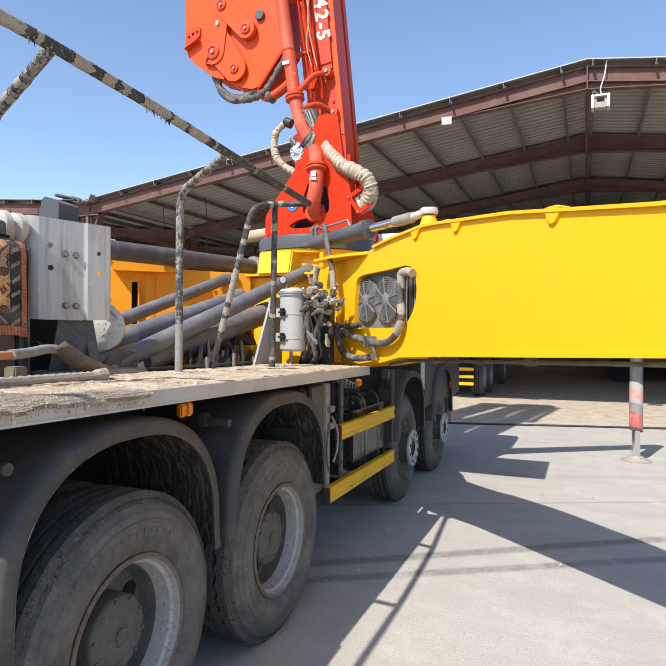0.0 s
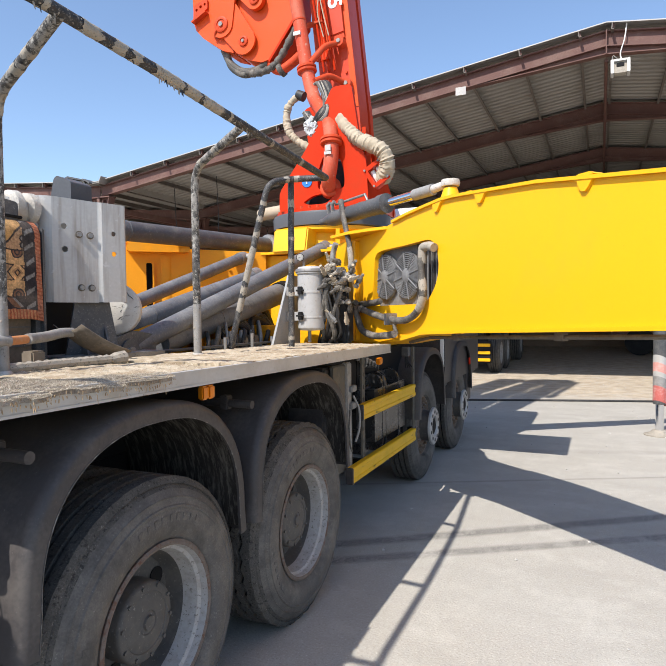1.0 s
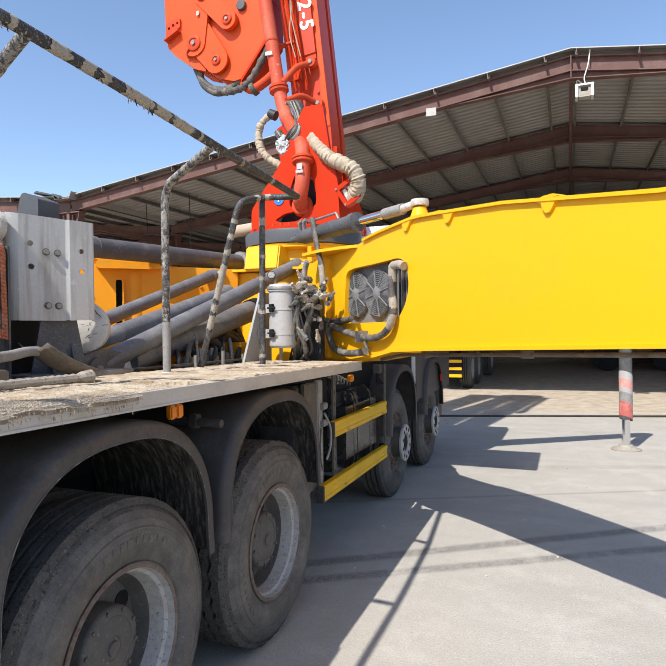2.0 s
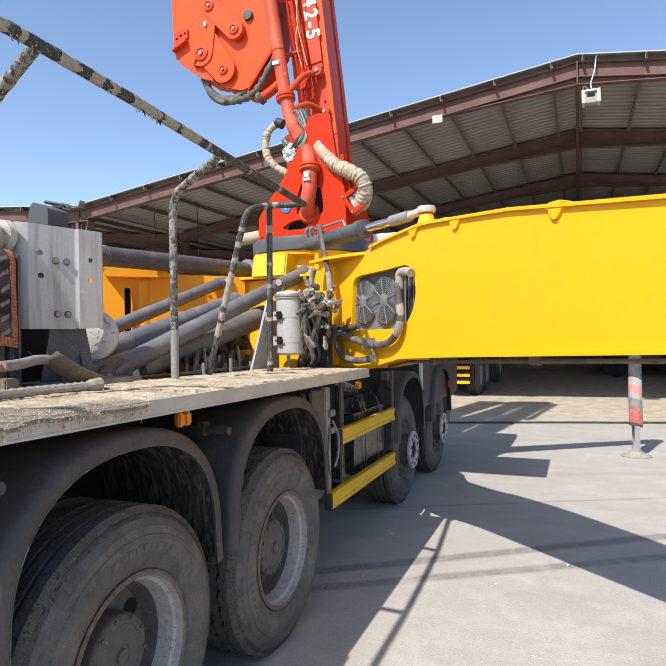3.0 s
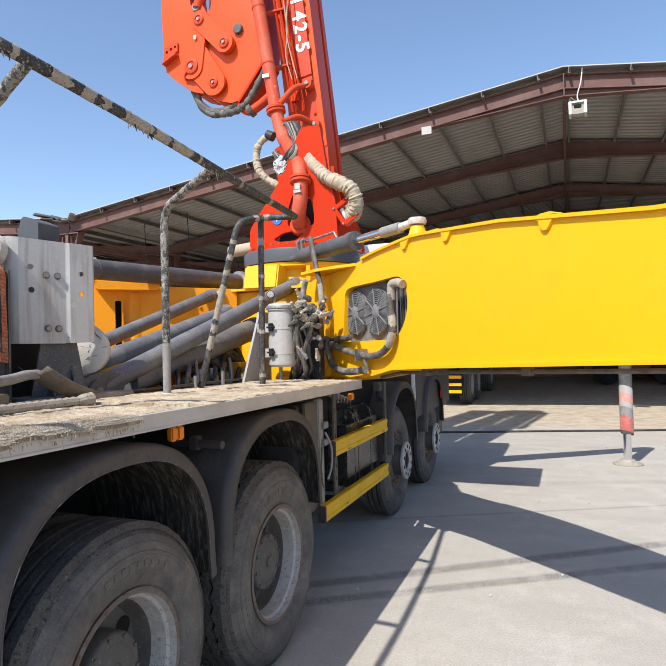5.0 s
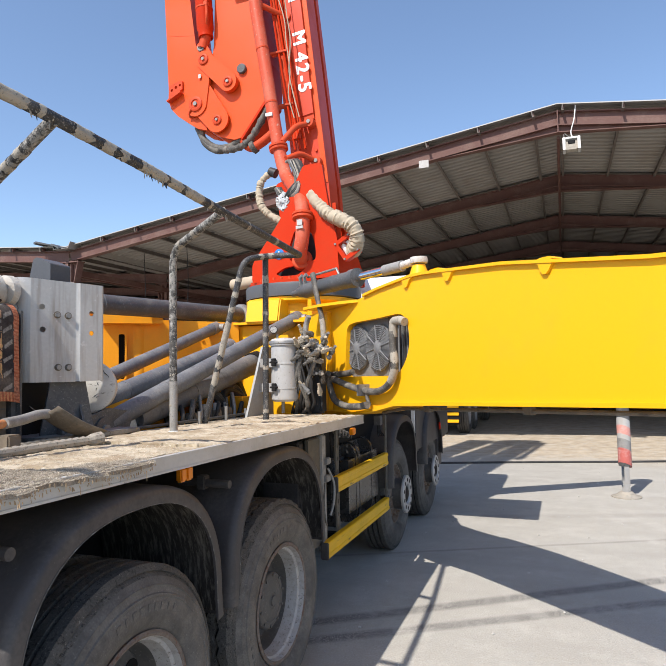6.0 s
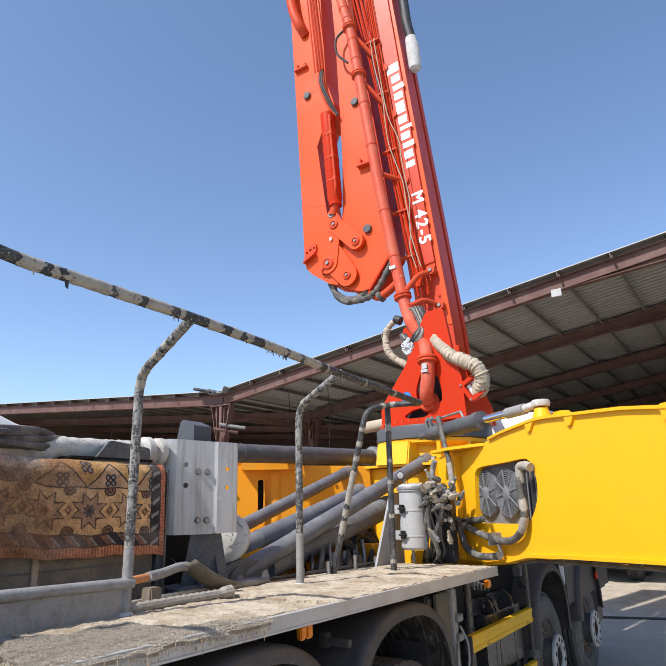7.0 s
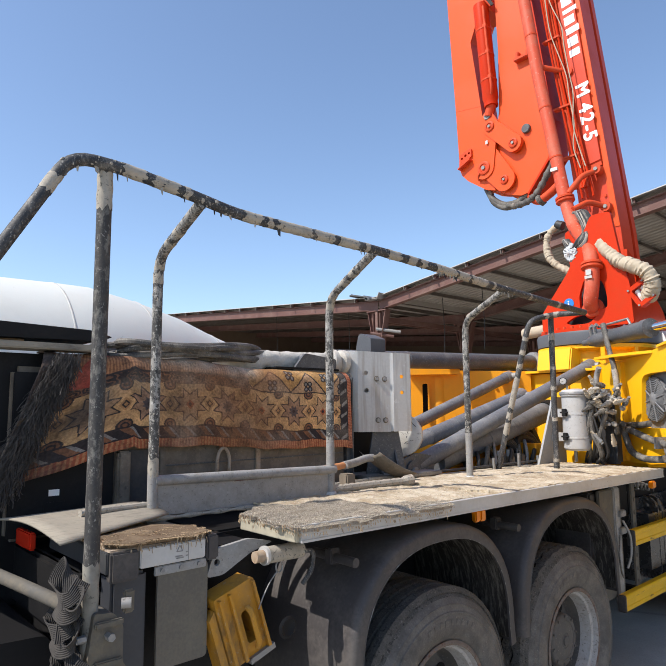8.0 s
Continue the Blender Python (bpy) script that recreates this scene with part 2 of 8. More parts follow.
for key, colour, scale, low, high, most in (
        ("pipe", (0.30, 0.29, 0.275), 75.0, 0.57, 0.70, 0.6), ("cyl", (0.34, 0.33, 0.31), 75.0, 0.57, 0.70, 0.55), ("cyl", (0.065, 0.068, 0.072), 11.0, 0.56, 0.66, 0.6),
        ("rail", (0.32, 0.30, 0.275), 130.0, 0.56, 0.66, 0.7), ("rail_pale", (0.10, 0.095, 0.09), 80.0, 0.60, 0.65, 0.7), ("rail_pale", (0.44, 0.43, 0.41), 60.0, 0.56, 0.72, 0.4),
        ("tape", (0.10, 0.095, 0.085), 60.0, 0.57, 0.62, 0.8), ("canister", (0.24, 0.225, 0.20), 55.0, 0.60, 0.66, 0.6), ("housing", (0.30, 0.28, 0.24), 70.0, 0.58, 0.72, 0.45),
        ("housing", (0.04, 0.038, 0.036), 20.0, 0.60, 0.68, 0.6), ("edge", (0.20, 0.18, 0.15), 26.0, 0.64, 0.68, 0.7), ("deck", (0.25, 0.185, 0.115), 4.5, 0.50, 0.64, 0.8), ("deck", (0.17, 0.14, 0.105), 32.0, 0.58, 0.66, 0.75), ("deck", (0.68, 0.63, 0.54), 48.0, 0.60, 0.68, 0.6),
        ("rubber", (0.27, 0.255, 0.23), 70.0, 0.61, 0.68, 0.5), ("rubber", (0.04, 0.038, 0.036), 6.0, 0.47, 0.68, 0.65), ("plastic", (0.15, 0.14, 0.13), 70.0, 0.64, 0.70, 0.5),
        ("alu", (0.58, 0.58, 0.58), 22.0, 0.62, 0.68, 0.5), ("hose", (0.36, 0.33, 0.28), 90.0, 0.57, 0.68, 0.6), ("mud", (0.21, 0.175, 0.12), 9.0, 0.56, 0.75, 0.5), ("white", (0.42, 0.38, 0.33), 42.0, 0.66, 0.70, 0.6),
        ("steel", (0.07, 0.065, 0.06), 40.0, 0.57, 0.66, 0.7), ("rim", (0.08, 0.06, 0.045), 60.0, 0.58, 0.64, 0.7), ("hub", (0.25, 0.235, 0.21), 60.0, 0.60, 0.67, 0.6), ("red_dull", (0.50, 0.27, 0.20), 80.0, 0.60, 0.70, 0.5),
        ("pipe_red", (0.52, 0.36, 0.29), 26.0, 0.60, 0.68, 0.6), ("pipe_red", (0.20, 0.05, 0.03), 12.0, 0.60, 0.68, 0.5), ("red_dull", (0.16, 0.035, 0.02), 18.0, 0.60, 0.68, 0.5), ("yellow", (0.40, 0.24, 0.02), 28.0, 0.69, 0.72, 0.5), ("wrap", (0.22, 0.20, 0.18), 40.0, 0.56, 0.66, 0.7), ("wood", (0.11, 0.08, 0.055), 18.0, 0.56, 0.66, 0.7)):
    speckled(M[key], colour, scale, low, high, most)


# ---- mesh helpers ----
def part(name, bm, mat, parent=None, label="", smooth=False):
    """Links a bmesh as one mesh object, in world coordinates, under a thing or a part."""
    bmesh.ops.recalc_face_normals(bm, faces=bm.faces[:])
    me = bpy.data.meshes.new(name)
    bm.to_mesh(me)
    bm.free()
    me.materials.append(M[mat] if isinstance(mat, str) else mat)
    if smooth:
        me.shade_smooth()
        me.set_sharp_from_angle(angle=radians(38))
    ob = new(name, me)
    if parent and parent.parent and parent.parent.parent:
        parent = parent.parent
    if parent:
        ob.parent = parent
        if parent.type == "EMPTY":
            ob.matrix_parent_inverse = parent.matrix_basis.inverted()
    return tagged(ob, label)


def thing(name, label, category, at=(0, 0, 0), group="", kind=""):
    ob = new(name)
    ob.empty_display_size = 0.2
    ob.location = at
    ob.matrix_basis = Matrix.Translation(at)
    return tagged(ob, label, category, group, kind)


def box(bm, lo, hi, bevel=0.0, m=None):
    c, s = [(a + b) / 2 for a, b in zip(lo, hi)], [b - a for a, b in zip(lo, hi)]
    made = bmesh.ops.create_cube(bm, size=1, matrix=Matrix.Translation(c) @ Matrix.Diagonal((*s, 1)))["verts"]
    if bevel:
        edges = list({e for v in made for e in v.link_edges})
        out = bmesh.ops.bevel(bm, geom=edges, offset=bevel, segments=2, affect="EDGES", clamp_overlap=True)
        made = list({v for f in out["faces"] for v in f.verts} | {v for v in made if v.is_valid})
    if m:
        bmesh.ops.transform(bm, matrix=m, verts=made)
    return bm


def boxed(lo, hi, bevel=0.0, m=None):
    return box(bmesh.new(), lo, hi, bevel, m)


def smoothed(pts, k=6):
    """Points along a Catmull-Rom curve through pts."""
    p = [Vector(pts[0]) * 2 - Vector(pts[1]), *map(Vector, pts), Vector(pts[-1]) * 2 - Vector(pts[-2])]
    out = []
    for a, b, c, d in zip(p, p[1:], p[2:], p[3:]):
        for i in range(k):
            t = i / k
            out.append(0.5 * (2 * b + (c - a) * t + (2 * a - 5 * b + 4 * c - d) * t * t + (3 * b - a - 3 * c + d) * t ** 3))
    return out + [p[-2]]


def rounded(pts, r, k=5):
    """A polyline with its corners rounded."""
    p = [Vector(q) for q in pts]
    out = [p[0]]
    for a, b, c in zip(p, p[1:], p[2:]):
        d = min(r, (a - b).length * 0.45, (c - b).length * 0.45)
        s, e = b + (a - b).normalized() * d, b + (c - b).normalized() * d
        out += [(1 - t) ** 2 * s + 2 * t * (1 - t) * b + t * t * e for t in [i / k for i in range(k + 1)]]
    return out + [p[-1]]


def tube(bm, pts, r, n=12, cap=True):
    """A tube along pts; r may be a list."""
    p = [Vector(q) for q in pts]
    rs = r if isinstance(r, (list, tuple)) else [r] * len(p)
    t = (p[1] - p[0]).normalized()
    u = t.orthogonal().normalized()
    rings = []
    for i, q in enumerate(p):
        d = (p[min(i + 1, len(p) - 1)] - p[max(i - 1, 0)]).normalized()
        u = (u - d * u.dot(d)).normalized()
        v = d.cross(u)
        rings.append([bm.verts.new(q + rs[i] * (math.cos(a) * u + math.sin(a) * v)) for a in [2 * math.pi * j / n for j in range(n)]])
    for a, b in zip(rings, rings[1:]):
        for j in range(n):
            bm.faces.new((a[j], a[(j + 1) % n], b[(j + 1) % n], b[j]))
    if cap:
        bm.faces.new(rings[0][::-1])
        bm.faces.new(rings[-1])
    return bm


def tubed(pts, r, n=12):
    return tube(bmesh.new(), pts, r, n)


def lathe(bm, profile, m, n=32, close=False):
    """Turns a profile of (radius, height) round the z axis of m."""
    rings = [[bm.verts.new(m @ Vector((r * math.cos(2 * math.pi * j / n), r * math.sin(2 * math.pi * j / n), h))) for j in range(n)] for r, h in profile]
    pairs = list(zip(rings, rings[1:])) + ([(rings[-1], rings[0])] if close else [])
    for a, b in pairs:
        for j in range(n):
            bm.faces.new((a[j], a[(j + 1) % n], b[(j + 1) % n], b[j]))
    if not close:
        if profile[0][0] > 1e-4:
            bm.faces.new(rings[0])
        if profile[-1][0] > 1e-4:
            bm.faces.new(rings[-1])
    return bm


def along(a, b):
    """The pose at a whose z axis points to b."""
    return Matrix.Translation(a) @ (Vector(b) - Vector(a)).to_track_quat("Z", "Y").to_matrix().to_4x4()


def rod(bm, a, b, r, n=16):
    return tube(bm, [a, b], r, n)


def prism(bm, outer, m, w0, w1, holes=()):
    """A plate: the outline (u, v) with holes, from w0 to w1 along the w axis of m."""
    for w in (w0, w1):
        edges = []
        for loop in (outer, *holes):
            vs = [bm.verts.new(m @ Vector((u, v, w))) for u, v in loop]
            edges += [bm.edges.new((a, b)) for a, b in zip(vs, vs[1:] + vs[:1])]
        bmesh.ops.triangle_fill(bm, use_beauty=True, use_dissolve=False, edges=edges)
    for loop in (outer, *holes):
        a = [bm.verts.new(m @ Vector((u, v, w0))) for u, v in loop]
        b = [bm.verts.new(m @ Vector((u, v, w1))) for u, v in loop]
        for i in range(len(a)):
            j = (i + 1) % len(a)
            bm.faces.new((a[i], a[j], b[j], b[i]))
    bmesh.ops.remove_doubles(bm, verts=bm.verts[:], dist=1e-5)
    return bm


def plate(outer, m, w0, w1, holes=()):
    return prism(bmesh.new(), outer, m, w0, w1, holes)


def round_loop(pts, r, k=4):
    """A closed outline (u, v) with rounded corners."""
    out = []
    n = len(pts)
    for i in range(n):
        a, b, c = Vector(pts[i - 1]), Vector(pts[i]), Vector(pts[(i + 1) % n])
        d = min(r, (a - b).length * 0.45, (c - b).length * 0.45)
        s, e = b + (a - b).normalized() * d, b + (c - b).normalized() * d
        out += [tuple((1 - t) ** 2 * s + 2 * t * (1 - t) * b + t * t * e) for t in [i / k for i in range(k + 1)]]
    return out


def circle(u, v, r, n=20):
    return [(u + r * math.cos(2 * math.pi * i / n), v + r * math.sin(2 * math.pi * i / n)) for i in range(n)]


def axes(origin, u, v):
    """A pose whose first two axes are u and v."""
    u, v = Vector(u).normalized(), Vector(v).normalized()
    w = u.cross(v)
    return Matrix.Translation(origin) @ Matrix((u, v, w)).transposed().to_4x4()


# ---- ground ----
def ground_material():
    m = material("swept_concrete_yard", (0.405, 0.385, 0.345), 0.85, dirt=(0.345, 0.325, 0.285), amount=0.6, scale=0.9, grain=70, bump=0.8, vary=0.26, depth=0.005, spec=0.2)
    n, l = m.node_tree.nodes, m.node_tree.links
    b = n["Principled BSDF"]
    old = b.inputs["Base Color"].links[0].from_socket
    geo = n.new("ShaderNodeNewGeometry")
    # sandy earth beyond the slab
    sep = n.new("ShaderNodeSeparateXYZ")
    l.new(geo.outputs["Position"], sep.inputs[0])
    wob = n.new("ShaderNodeTexNoise")
    wob.inputs["Scale"].default_value, wob.inputs["Detail"].default_value = 0.7, 6
    l.new(geo.outputs["Position"], wob.inputs["Vector"])
    edge = n.new("ShaderNodeMath")
    edge.operation = "MULTIPLY_ADD"
    edge.inputs[1].default_value = 1.2
    l.new(wob.outputs["Fac"], edge.inputs[0])
    l.new(sep.outputs["Y"], edge.inputs[2])
    ramp = n.new("ShaderNodeMapRange")
    ramp.inputs["From Min"].default_value, ramp.inputs["From Max"].default_value = 11.6, 13.2
    l.new(edge.outputs[0], ramp.inputs["Value"])
    grit = n.new("ShaderNodeTexNoise")
    grit.inputs["Scale"].default_value, grit.inputs["Detail"].default_value = 3.5, 9
    l.new(geo.outputs["Position"], grit.inputs["Vector"])
    sand = n.new("ShaderNodeValToRGB")
    sand.color_ramp.elements[0].color, sand.color_ramp.elements[1].color = (0.37, 0.30, 0.22, 1), (0.52, 0.44, 0.335, 1)
    sand.color_ramp.elements[0].position, sand.color_ramp.elements[1].position = 0.35, 0.65
    l.new(grit.outputs["Fac"], sand.inputs["Fac"])
    mix = n.new("ShaderNodeMix")
    mix.data_type = "RGBA"
    l.new(ramp.outputs[0], mix.inputs["Factor"])
    l.new(old, mix.inputs["A"])
    l.new(sand.outputs["Color"], mix.inputs["B"])
    # drag marks and tyre streaks along the yard
    tex = n.new("ShaderNodeTexNoise")
    tex.inputs["Scale"].default_value, tex.inputs["Detail"].default_value = 1.0, 7
    mapp = n.new("ShaderNodeMapping")
    mapp.inputs["Rotation"].default_value[2] = radians(-14)
    mapp.inputs["Scale"].default_value = (0.5, 3.0, 1.0)
    l.new(geo.outputs["Position"], mapp.inputs["Vector"])
    l.new(mapp.outputs[0], tex.inputs["Vector"])
    streak = n.new("ShaderNodeMapRange")
    streak.inputs["From Min"].default_value, streak.inputs["From Max"].default_value = 0.42, 0.66
    streak.inputs["To Min"].default_value, streak.inputs["To Max"].default_value = 1.02, 0.95
    l.new(tex.outputs["Fac"], streak.inputs["Value"])
    out = n.new("ShaderNodeMix")
    out.data_type, out.blend_type = "RGBA", "MULTIPLY"
    out.inputs["Factor"].default_value = 1.0
    l.new(mix.outputs["Result"], out.inputs["A"])
    l.new(streak.outputs[0], out.inputs["B"])
    l.new(out.outputs["Result"], b.inputs["Base Color"])

    # tyre marks that cross the yard: a line y = c + k x, with a half-width
    for c, k, half, most in ((2.74, 0.68, 0.08, 0.9), (2.34, 0.62, 0.07, 0.85), (4.55, 0.48, 0.03, 0.5), (6.2, 0.30, 0.10, 0.25)):
        d = n.new("ShaderNodeMath")
        d.operation = "MULTIPLY_ADD"
        d.inputs[1].default_value, d.inputs[2].default_value = -k, -c
        l.new(sep.outputs["X"], d.inputs[0])
        e = n.new("ShaderNodeMath")
        l.new(d.outputs[0], e.inputs[0])
        l.new(sep.outputs["Y"], e.inputs[1])
        g = n.new("ShaderNodeMath")
        g.operation = "ABSOLUTE"
        l.new(e.outputs[0], g.inputs[0])
        r = n.new("ShaderNodeMapRange")
        r.inputs["From Min"].default_value, r.inputs["From Max"].default_value = half * 1.5, half * 0.6
        r.inputs["To Max"].default_value = most
        l.new(g.outputs[0], r.inputs["Value"])
        t = n.new("ShaderNodeTexNoise")
        t.inputs["Scale"].default_value, t.inputs["Detail"].default_value = 80, 8
        l.new(geo.outputs["Position"], t.inputs["Vector"])
        w = n.new("ShaderNodeMapRange")
        w.inputs["From Min"].default_value, w.inputs["From Max"].default_value = 0.40, 0.50
        l.new(t.outputs["Fac"], w.inputs["Value"])
        p = n.new("ShaderNodeMath")
        p.operation = "MULTIPLY"
        l.new(r.outputs[0], p.inputs[0])
        l.new(w.outputs[0], p.inputs[1])
        put_over(m, p.outputs[0], (0.13, 0.126, 0.118))
    speckled(m, (0.36, 0.345, 0.315), 5.0, 0.48, 0.66, 0.5, (4.0, 1.1, 1))
    speckled(m, (0.49, 0.47, 0.425), 2.2, 0.50, 0.66, 0.5)
    speckled(m, (0.25, 0.238, 0.215), 60.0, 0.55, 0.66, 0.6)
    speckled(m, (0.62, 0.605, 0.57), 90.0, 0.58, 0.66, 0.7)
    speckled(m, (0.27, 0.26, 0.24), 34.0, 0.60, 0.70, 0.5, (1, 2.4, 1))
    speckled(m, (0.52, 0.50, 0.46), 11.0, 0.58, 0.72, 0.5, (0.6, 4, 1))
    speckled(m, (0.24, 0.23, 0.215), 120.0, 0.60, 0.68, 0.45)
    return m


M["ground"] = ground_material()
bm = bmesh.new()
bmesh.ops.create_grid(bm, x_segments=8, y_segments=8, size=300)
tagged(part("ground", bm, "ground"), "pale grey swept concrete yard with sandy edges", "ground", kind="structure")

# ---- open shed ----
PEAK_X, PEAK_Z, SHED_Y, SLOPE, SHED_END = 1.65, 7.45, 11.5, 0.139, 31.0
VALLEY_X = -11.5
FRAMES = (SHED_Y, 16.1, 21.0, 25.8, 30.4)


def roof_z(x):
    if x < VALLEY_X:
        return PEAK_Z - SLOPE * (PEAK_X - VALLEY_X) + 0.082 * (VALLEY_X - x)
    return PEAK_Z - SLOPE * abs(x - PEAK_X)


def corrugated(x0, x1, y0, y1, pitch=0.25, rib=0.035):
    """Roof sheeting with ribs that run down the slope."""
    bm = bmesh.new()
    rows = []
    y = y0
    while y < y1:
        for dy, dz in ((0, 0), (0.5, 0), (0.62, rib), (0.88, rib)):
            rows.append((y + dy * pitch, dz))
        y += pitch
    prev = None
    for y, dz in rows:
        pair = [bm.verts.new((x, y, roof_z(x + s) + dz)) for x, s in ((x0, 1e-4), (x1, -1e-4))]
        if prev:
            bm.faces.new((prev[0], prev[1], pair[1], pair[0]))
        prev = pair
    return bm


M["purlin"] = material("dull_grey_purlin", (0.15, 0.13, 0.115), 0.6, dirt=(0.10, 0.075, 0.06), amount=0.5, scale=2.0)
shed = thing("open_shed", "open-fronted steel shed with rust-brown frame and corrugated roof", "shed", (PEAK_X, 20, 0), kind="structure")
for x0, x1 in ((VALLEY_X, PEAK_X), (PEAK_X, 14.6), (-32, VALLEY_X)):
    part("roof", corrugated(x0, x1, SHED_Y - 0.17, SHED_END), "sheet", shed)
for x0, x1 in ((VALLEY_X, PEAK_X), (PEAK_X, 14.6), (-32, VALLEY_X)):
    a, b = Vector((x0, 0, roof_z(x0 + 1e-4))), Vector((x1, 0, roof_z(x1 - 1e-4)))
    d = (b - a).normalized()
    up = Vector((0, 1, 0)).cross(d) * -1
    m = axes(a, d, up)
    length = (b - a).length
    # bright flashing along the front edge, then the frames behind one another
    part("flashing", boxed((0, 0.0, -SHED_Y + 0.15), (length, 0.02, -SHED_Y + 0.19), m=m), "edge", shed, "pale folded metal flashing")
    # both slopes of a frame meet in a plumb joint at the ridge
    lean = [SLOPE if abs(x0 - PEAK_X) < 0.01 else 0.0, -SLOPE if abs(x1 - PEAK_X) < 0.01 else 0.0]

    def strip(bm, v0, v1, w0, w1):
        """A strip of the rafter between two depths, its ends cut plumb."""
        prism(bm, [(-v0 * lean[0], v0), (length - v0 * lean[1], v0), (length - v1 * lean[1], v1), (-v1 * lean[0], v1)], m, w0, w1)
    h = 0.29
    for y in FRAMES:
        bm = bmesh.new()
        strip(bm, -0.12, -0.10, -y - 0.09, -y + 0.09)
        strip(bm, -0.10 - h, -0.12, -y - 0.008, -y + 0.008)
        strip(bm, -0.12 - h, -0.10 - h, -y - 0.1, -y + 0.1)
        part("rafter", bm, "rust", shed, "rust-brown steel rafter")
        # the rafter deepens towards the ridge
        for end, away, k in ((0.0, 1, lean[0]), (length, -1, lean[1])):
            if not k:
                continue
            d0, d1 = -0.121 - h, -0.25 - h
            bm = plate([(end - d0 * k, d0), (end + away * 2.6, d0), (end - d1 * k, d1)], m, -y - 0.008, -y + 0.008)
            prism(bm, [(end - d1 * k, d1), (end + away * 2.6, d0), (end + away * 2.6, d0 - 0.015), (end - (d1 - 0.02) * k, d1 - 0.02)], m, -y - 0.08, -y + 0.08)
            prism(bm, [(end - (d1 - 0.02) * k, d1 - 0.02), (end - (d1 - 0.02) * k + away * 0.012, d1 - 0.02), (end + 0.1 * k + away * 0.012, -0.1), (end + 0.1 * k, -0.1)], m, -y - 0.11, -y + 0.11)
            part("haunch", bm, "rust", shed, "tapered haunch under the ridge")
    for i in range(int(length / 1.15) + 1):
        s = min(length - 0.05, i * 1.15 + 0.1)
        part("purlin_end", boxed((s, -0.11, -SHED_Y + 0.02), (s + 0.05, 0.0, -SHED_Y + 0.14), m=m), "rust", shed)
    for i in range(int(length / 1.15) + 1):
        s = min(length - 0.05, i * 1.15 + 0.1)
        bm = bmesh.new()
        box(bm, (s, -0.12, -SHED_END), (s + 0.02, -0.005, -SHED_Y + 0.2), m=m)
        box(bm, (s, -0.13, -SHED_END), (s + 0.055, -0.12, -SHED_Y + 0.2), m=m)
        part("purlin", bm, "purlin", shed)
for y in FRAMES:
    for x in (VALLEY_X, 14.3):
        bm = bmesh.new()
        top = roof_z(x) - 0.5
        for lo, hi in (((x - 0.16, y - 0.12, 0), (x - 0.14, y + 0.12, top)), ((x + 0.14, y - 0.12, 0), (x + 0.16, y + 0.12, top)), ((x - 0.14, y - 0.01, 0), (x + 0.14, y + 0.01, top))):
            box(bm, lo, hi)
        # the head widens to carry both rafters, with stiffeners between its flanges
        for s in (-1, 1):
            prism(bm, [(s * 0.15, -1.05), (s * 0.40, 0.06), (s * 0.38, 0.06), (s * 0.13, -1.05)], axes((x, y, top), (1, 0, 0), (0, 0, 1)), -0.12, 0.12)
        prism(bm, [(-0.14, -1.05), (0.14, -1.05), (0.38, 0.06), (-0.38, 0.06)], axes((x, y, top), (1, 0, 0), (0, 0, 1)), -0.008, 0.008)
        box(bm, (x - 0.42, y - 0.14, top + 0.06), (x + 0.42, y + 0.14, top + 0.09))
        box(bm, (x - 0.05, y - 0.12, top - 0.6), (x + 0.05, y + 0.12, top + 0.06))
        part("column", bm, "rust", shed, "rust-brown steel column")
part("ridge_pipe", tubed([(PEAK_X, SHED_Y + 0.1, PEAK_Z - 0.62), (PEAK_X, SHED_END, PEAK_Z - 0.62)], 0.035, 10), "rust", shed, "brown pipe along the ridge", True)
# valley gutter seen end-on, a loose bent sheet above it, the valley girder and stray pipes below
VZ = roof_z(VALLEY_X)
bm = bmesh.new()
prism(bm, [(-0.35, 0.10), (-0.33, 0.10), (-0.24, -0.06), (0.24, -0.06), (0.33, 0.10), (0.35, 0.10), (0.26, -0.08), (-0.26, -0.08)], axes((VALLEY_X, SHED_Y - 0.2, VZ), (1, 0, 0), (0, 0, 1)), -19.0, 0.15)
part("gutter", bm, "sheet", shed)
bm = bmesh.new()
prism(bm, [(-0.90, 0.16), (-0.80, 0.19), (-0.12, 0.02), (0.02, -0.06), (0.0, -0.09), (-0.14, -0.01), (-0.80, 0.14), (-0.88, 0.11)], axes((VALLEY_X, SHED_Y - 0.35, VZ), (1, 0, 0), (0, 0, 1)), -0.5, 0.1)
part("loose_flashing", bm, "pipe", shed, "loose bent grey flashing over the valley")
for x in (VALLEY_X - 0.12, VALLEY_X + 0.12):
    part("girder", boxed((x - 0.03, SHED_Y, VZ - 0.78), (x + 0.03, SHED_END, VZ - 0.62)), "rust", shed)
for k, (dx, dy, dz, l) in enumerate(((0.2, -0.3, -1.15, 0.25), (0.35, -0.2, -1.02, 0.3))):
    part("stray_pipe", tubed([(VALLEY_X + dx - 0.3, SHED_Y + dy, VZ + dz), (VALLEY_X + dx + l, SHED_Y + dy + 0.5, VZ + dz - 0.12)], 0.05, 10), ("rust", "rail_pale", "rust")[k], shed, "", True)
for x in (-10.1, -8.6, -14.5, -19.0):
    part("hanging_wire", tubed([(x, SHED_Y + 1.5, roof_z(x) - 0.2), (x + 0.05, SHED_Y + 1.5, roof_z(x) - 1.3), (x + 0.02, SHED_Y + 1.5, roof_z(x) - 2.2)], 0.012, 5), "hose_black", shed)
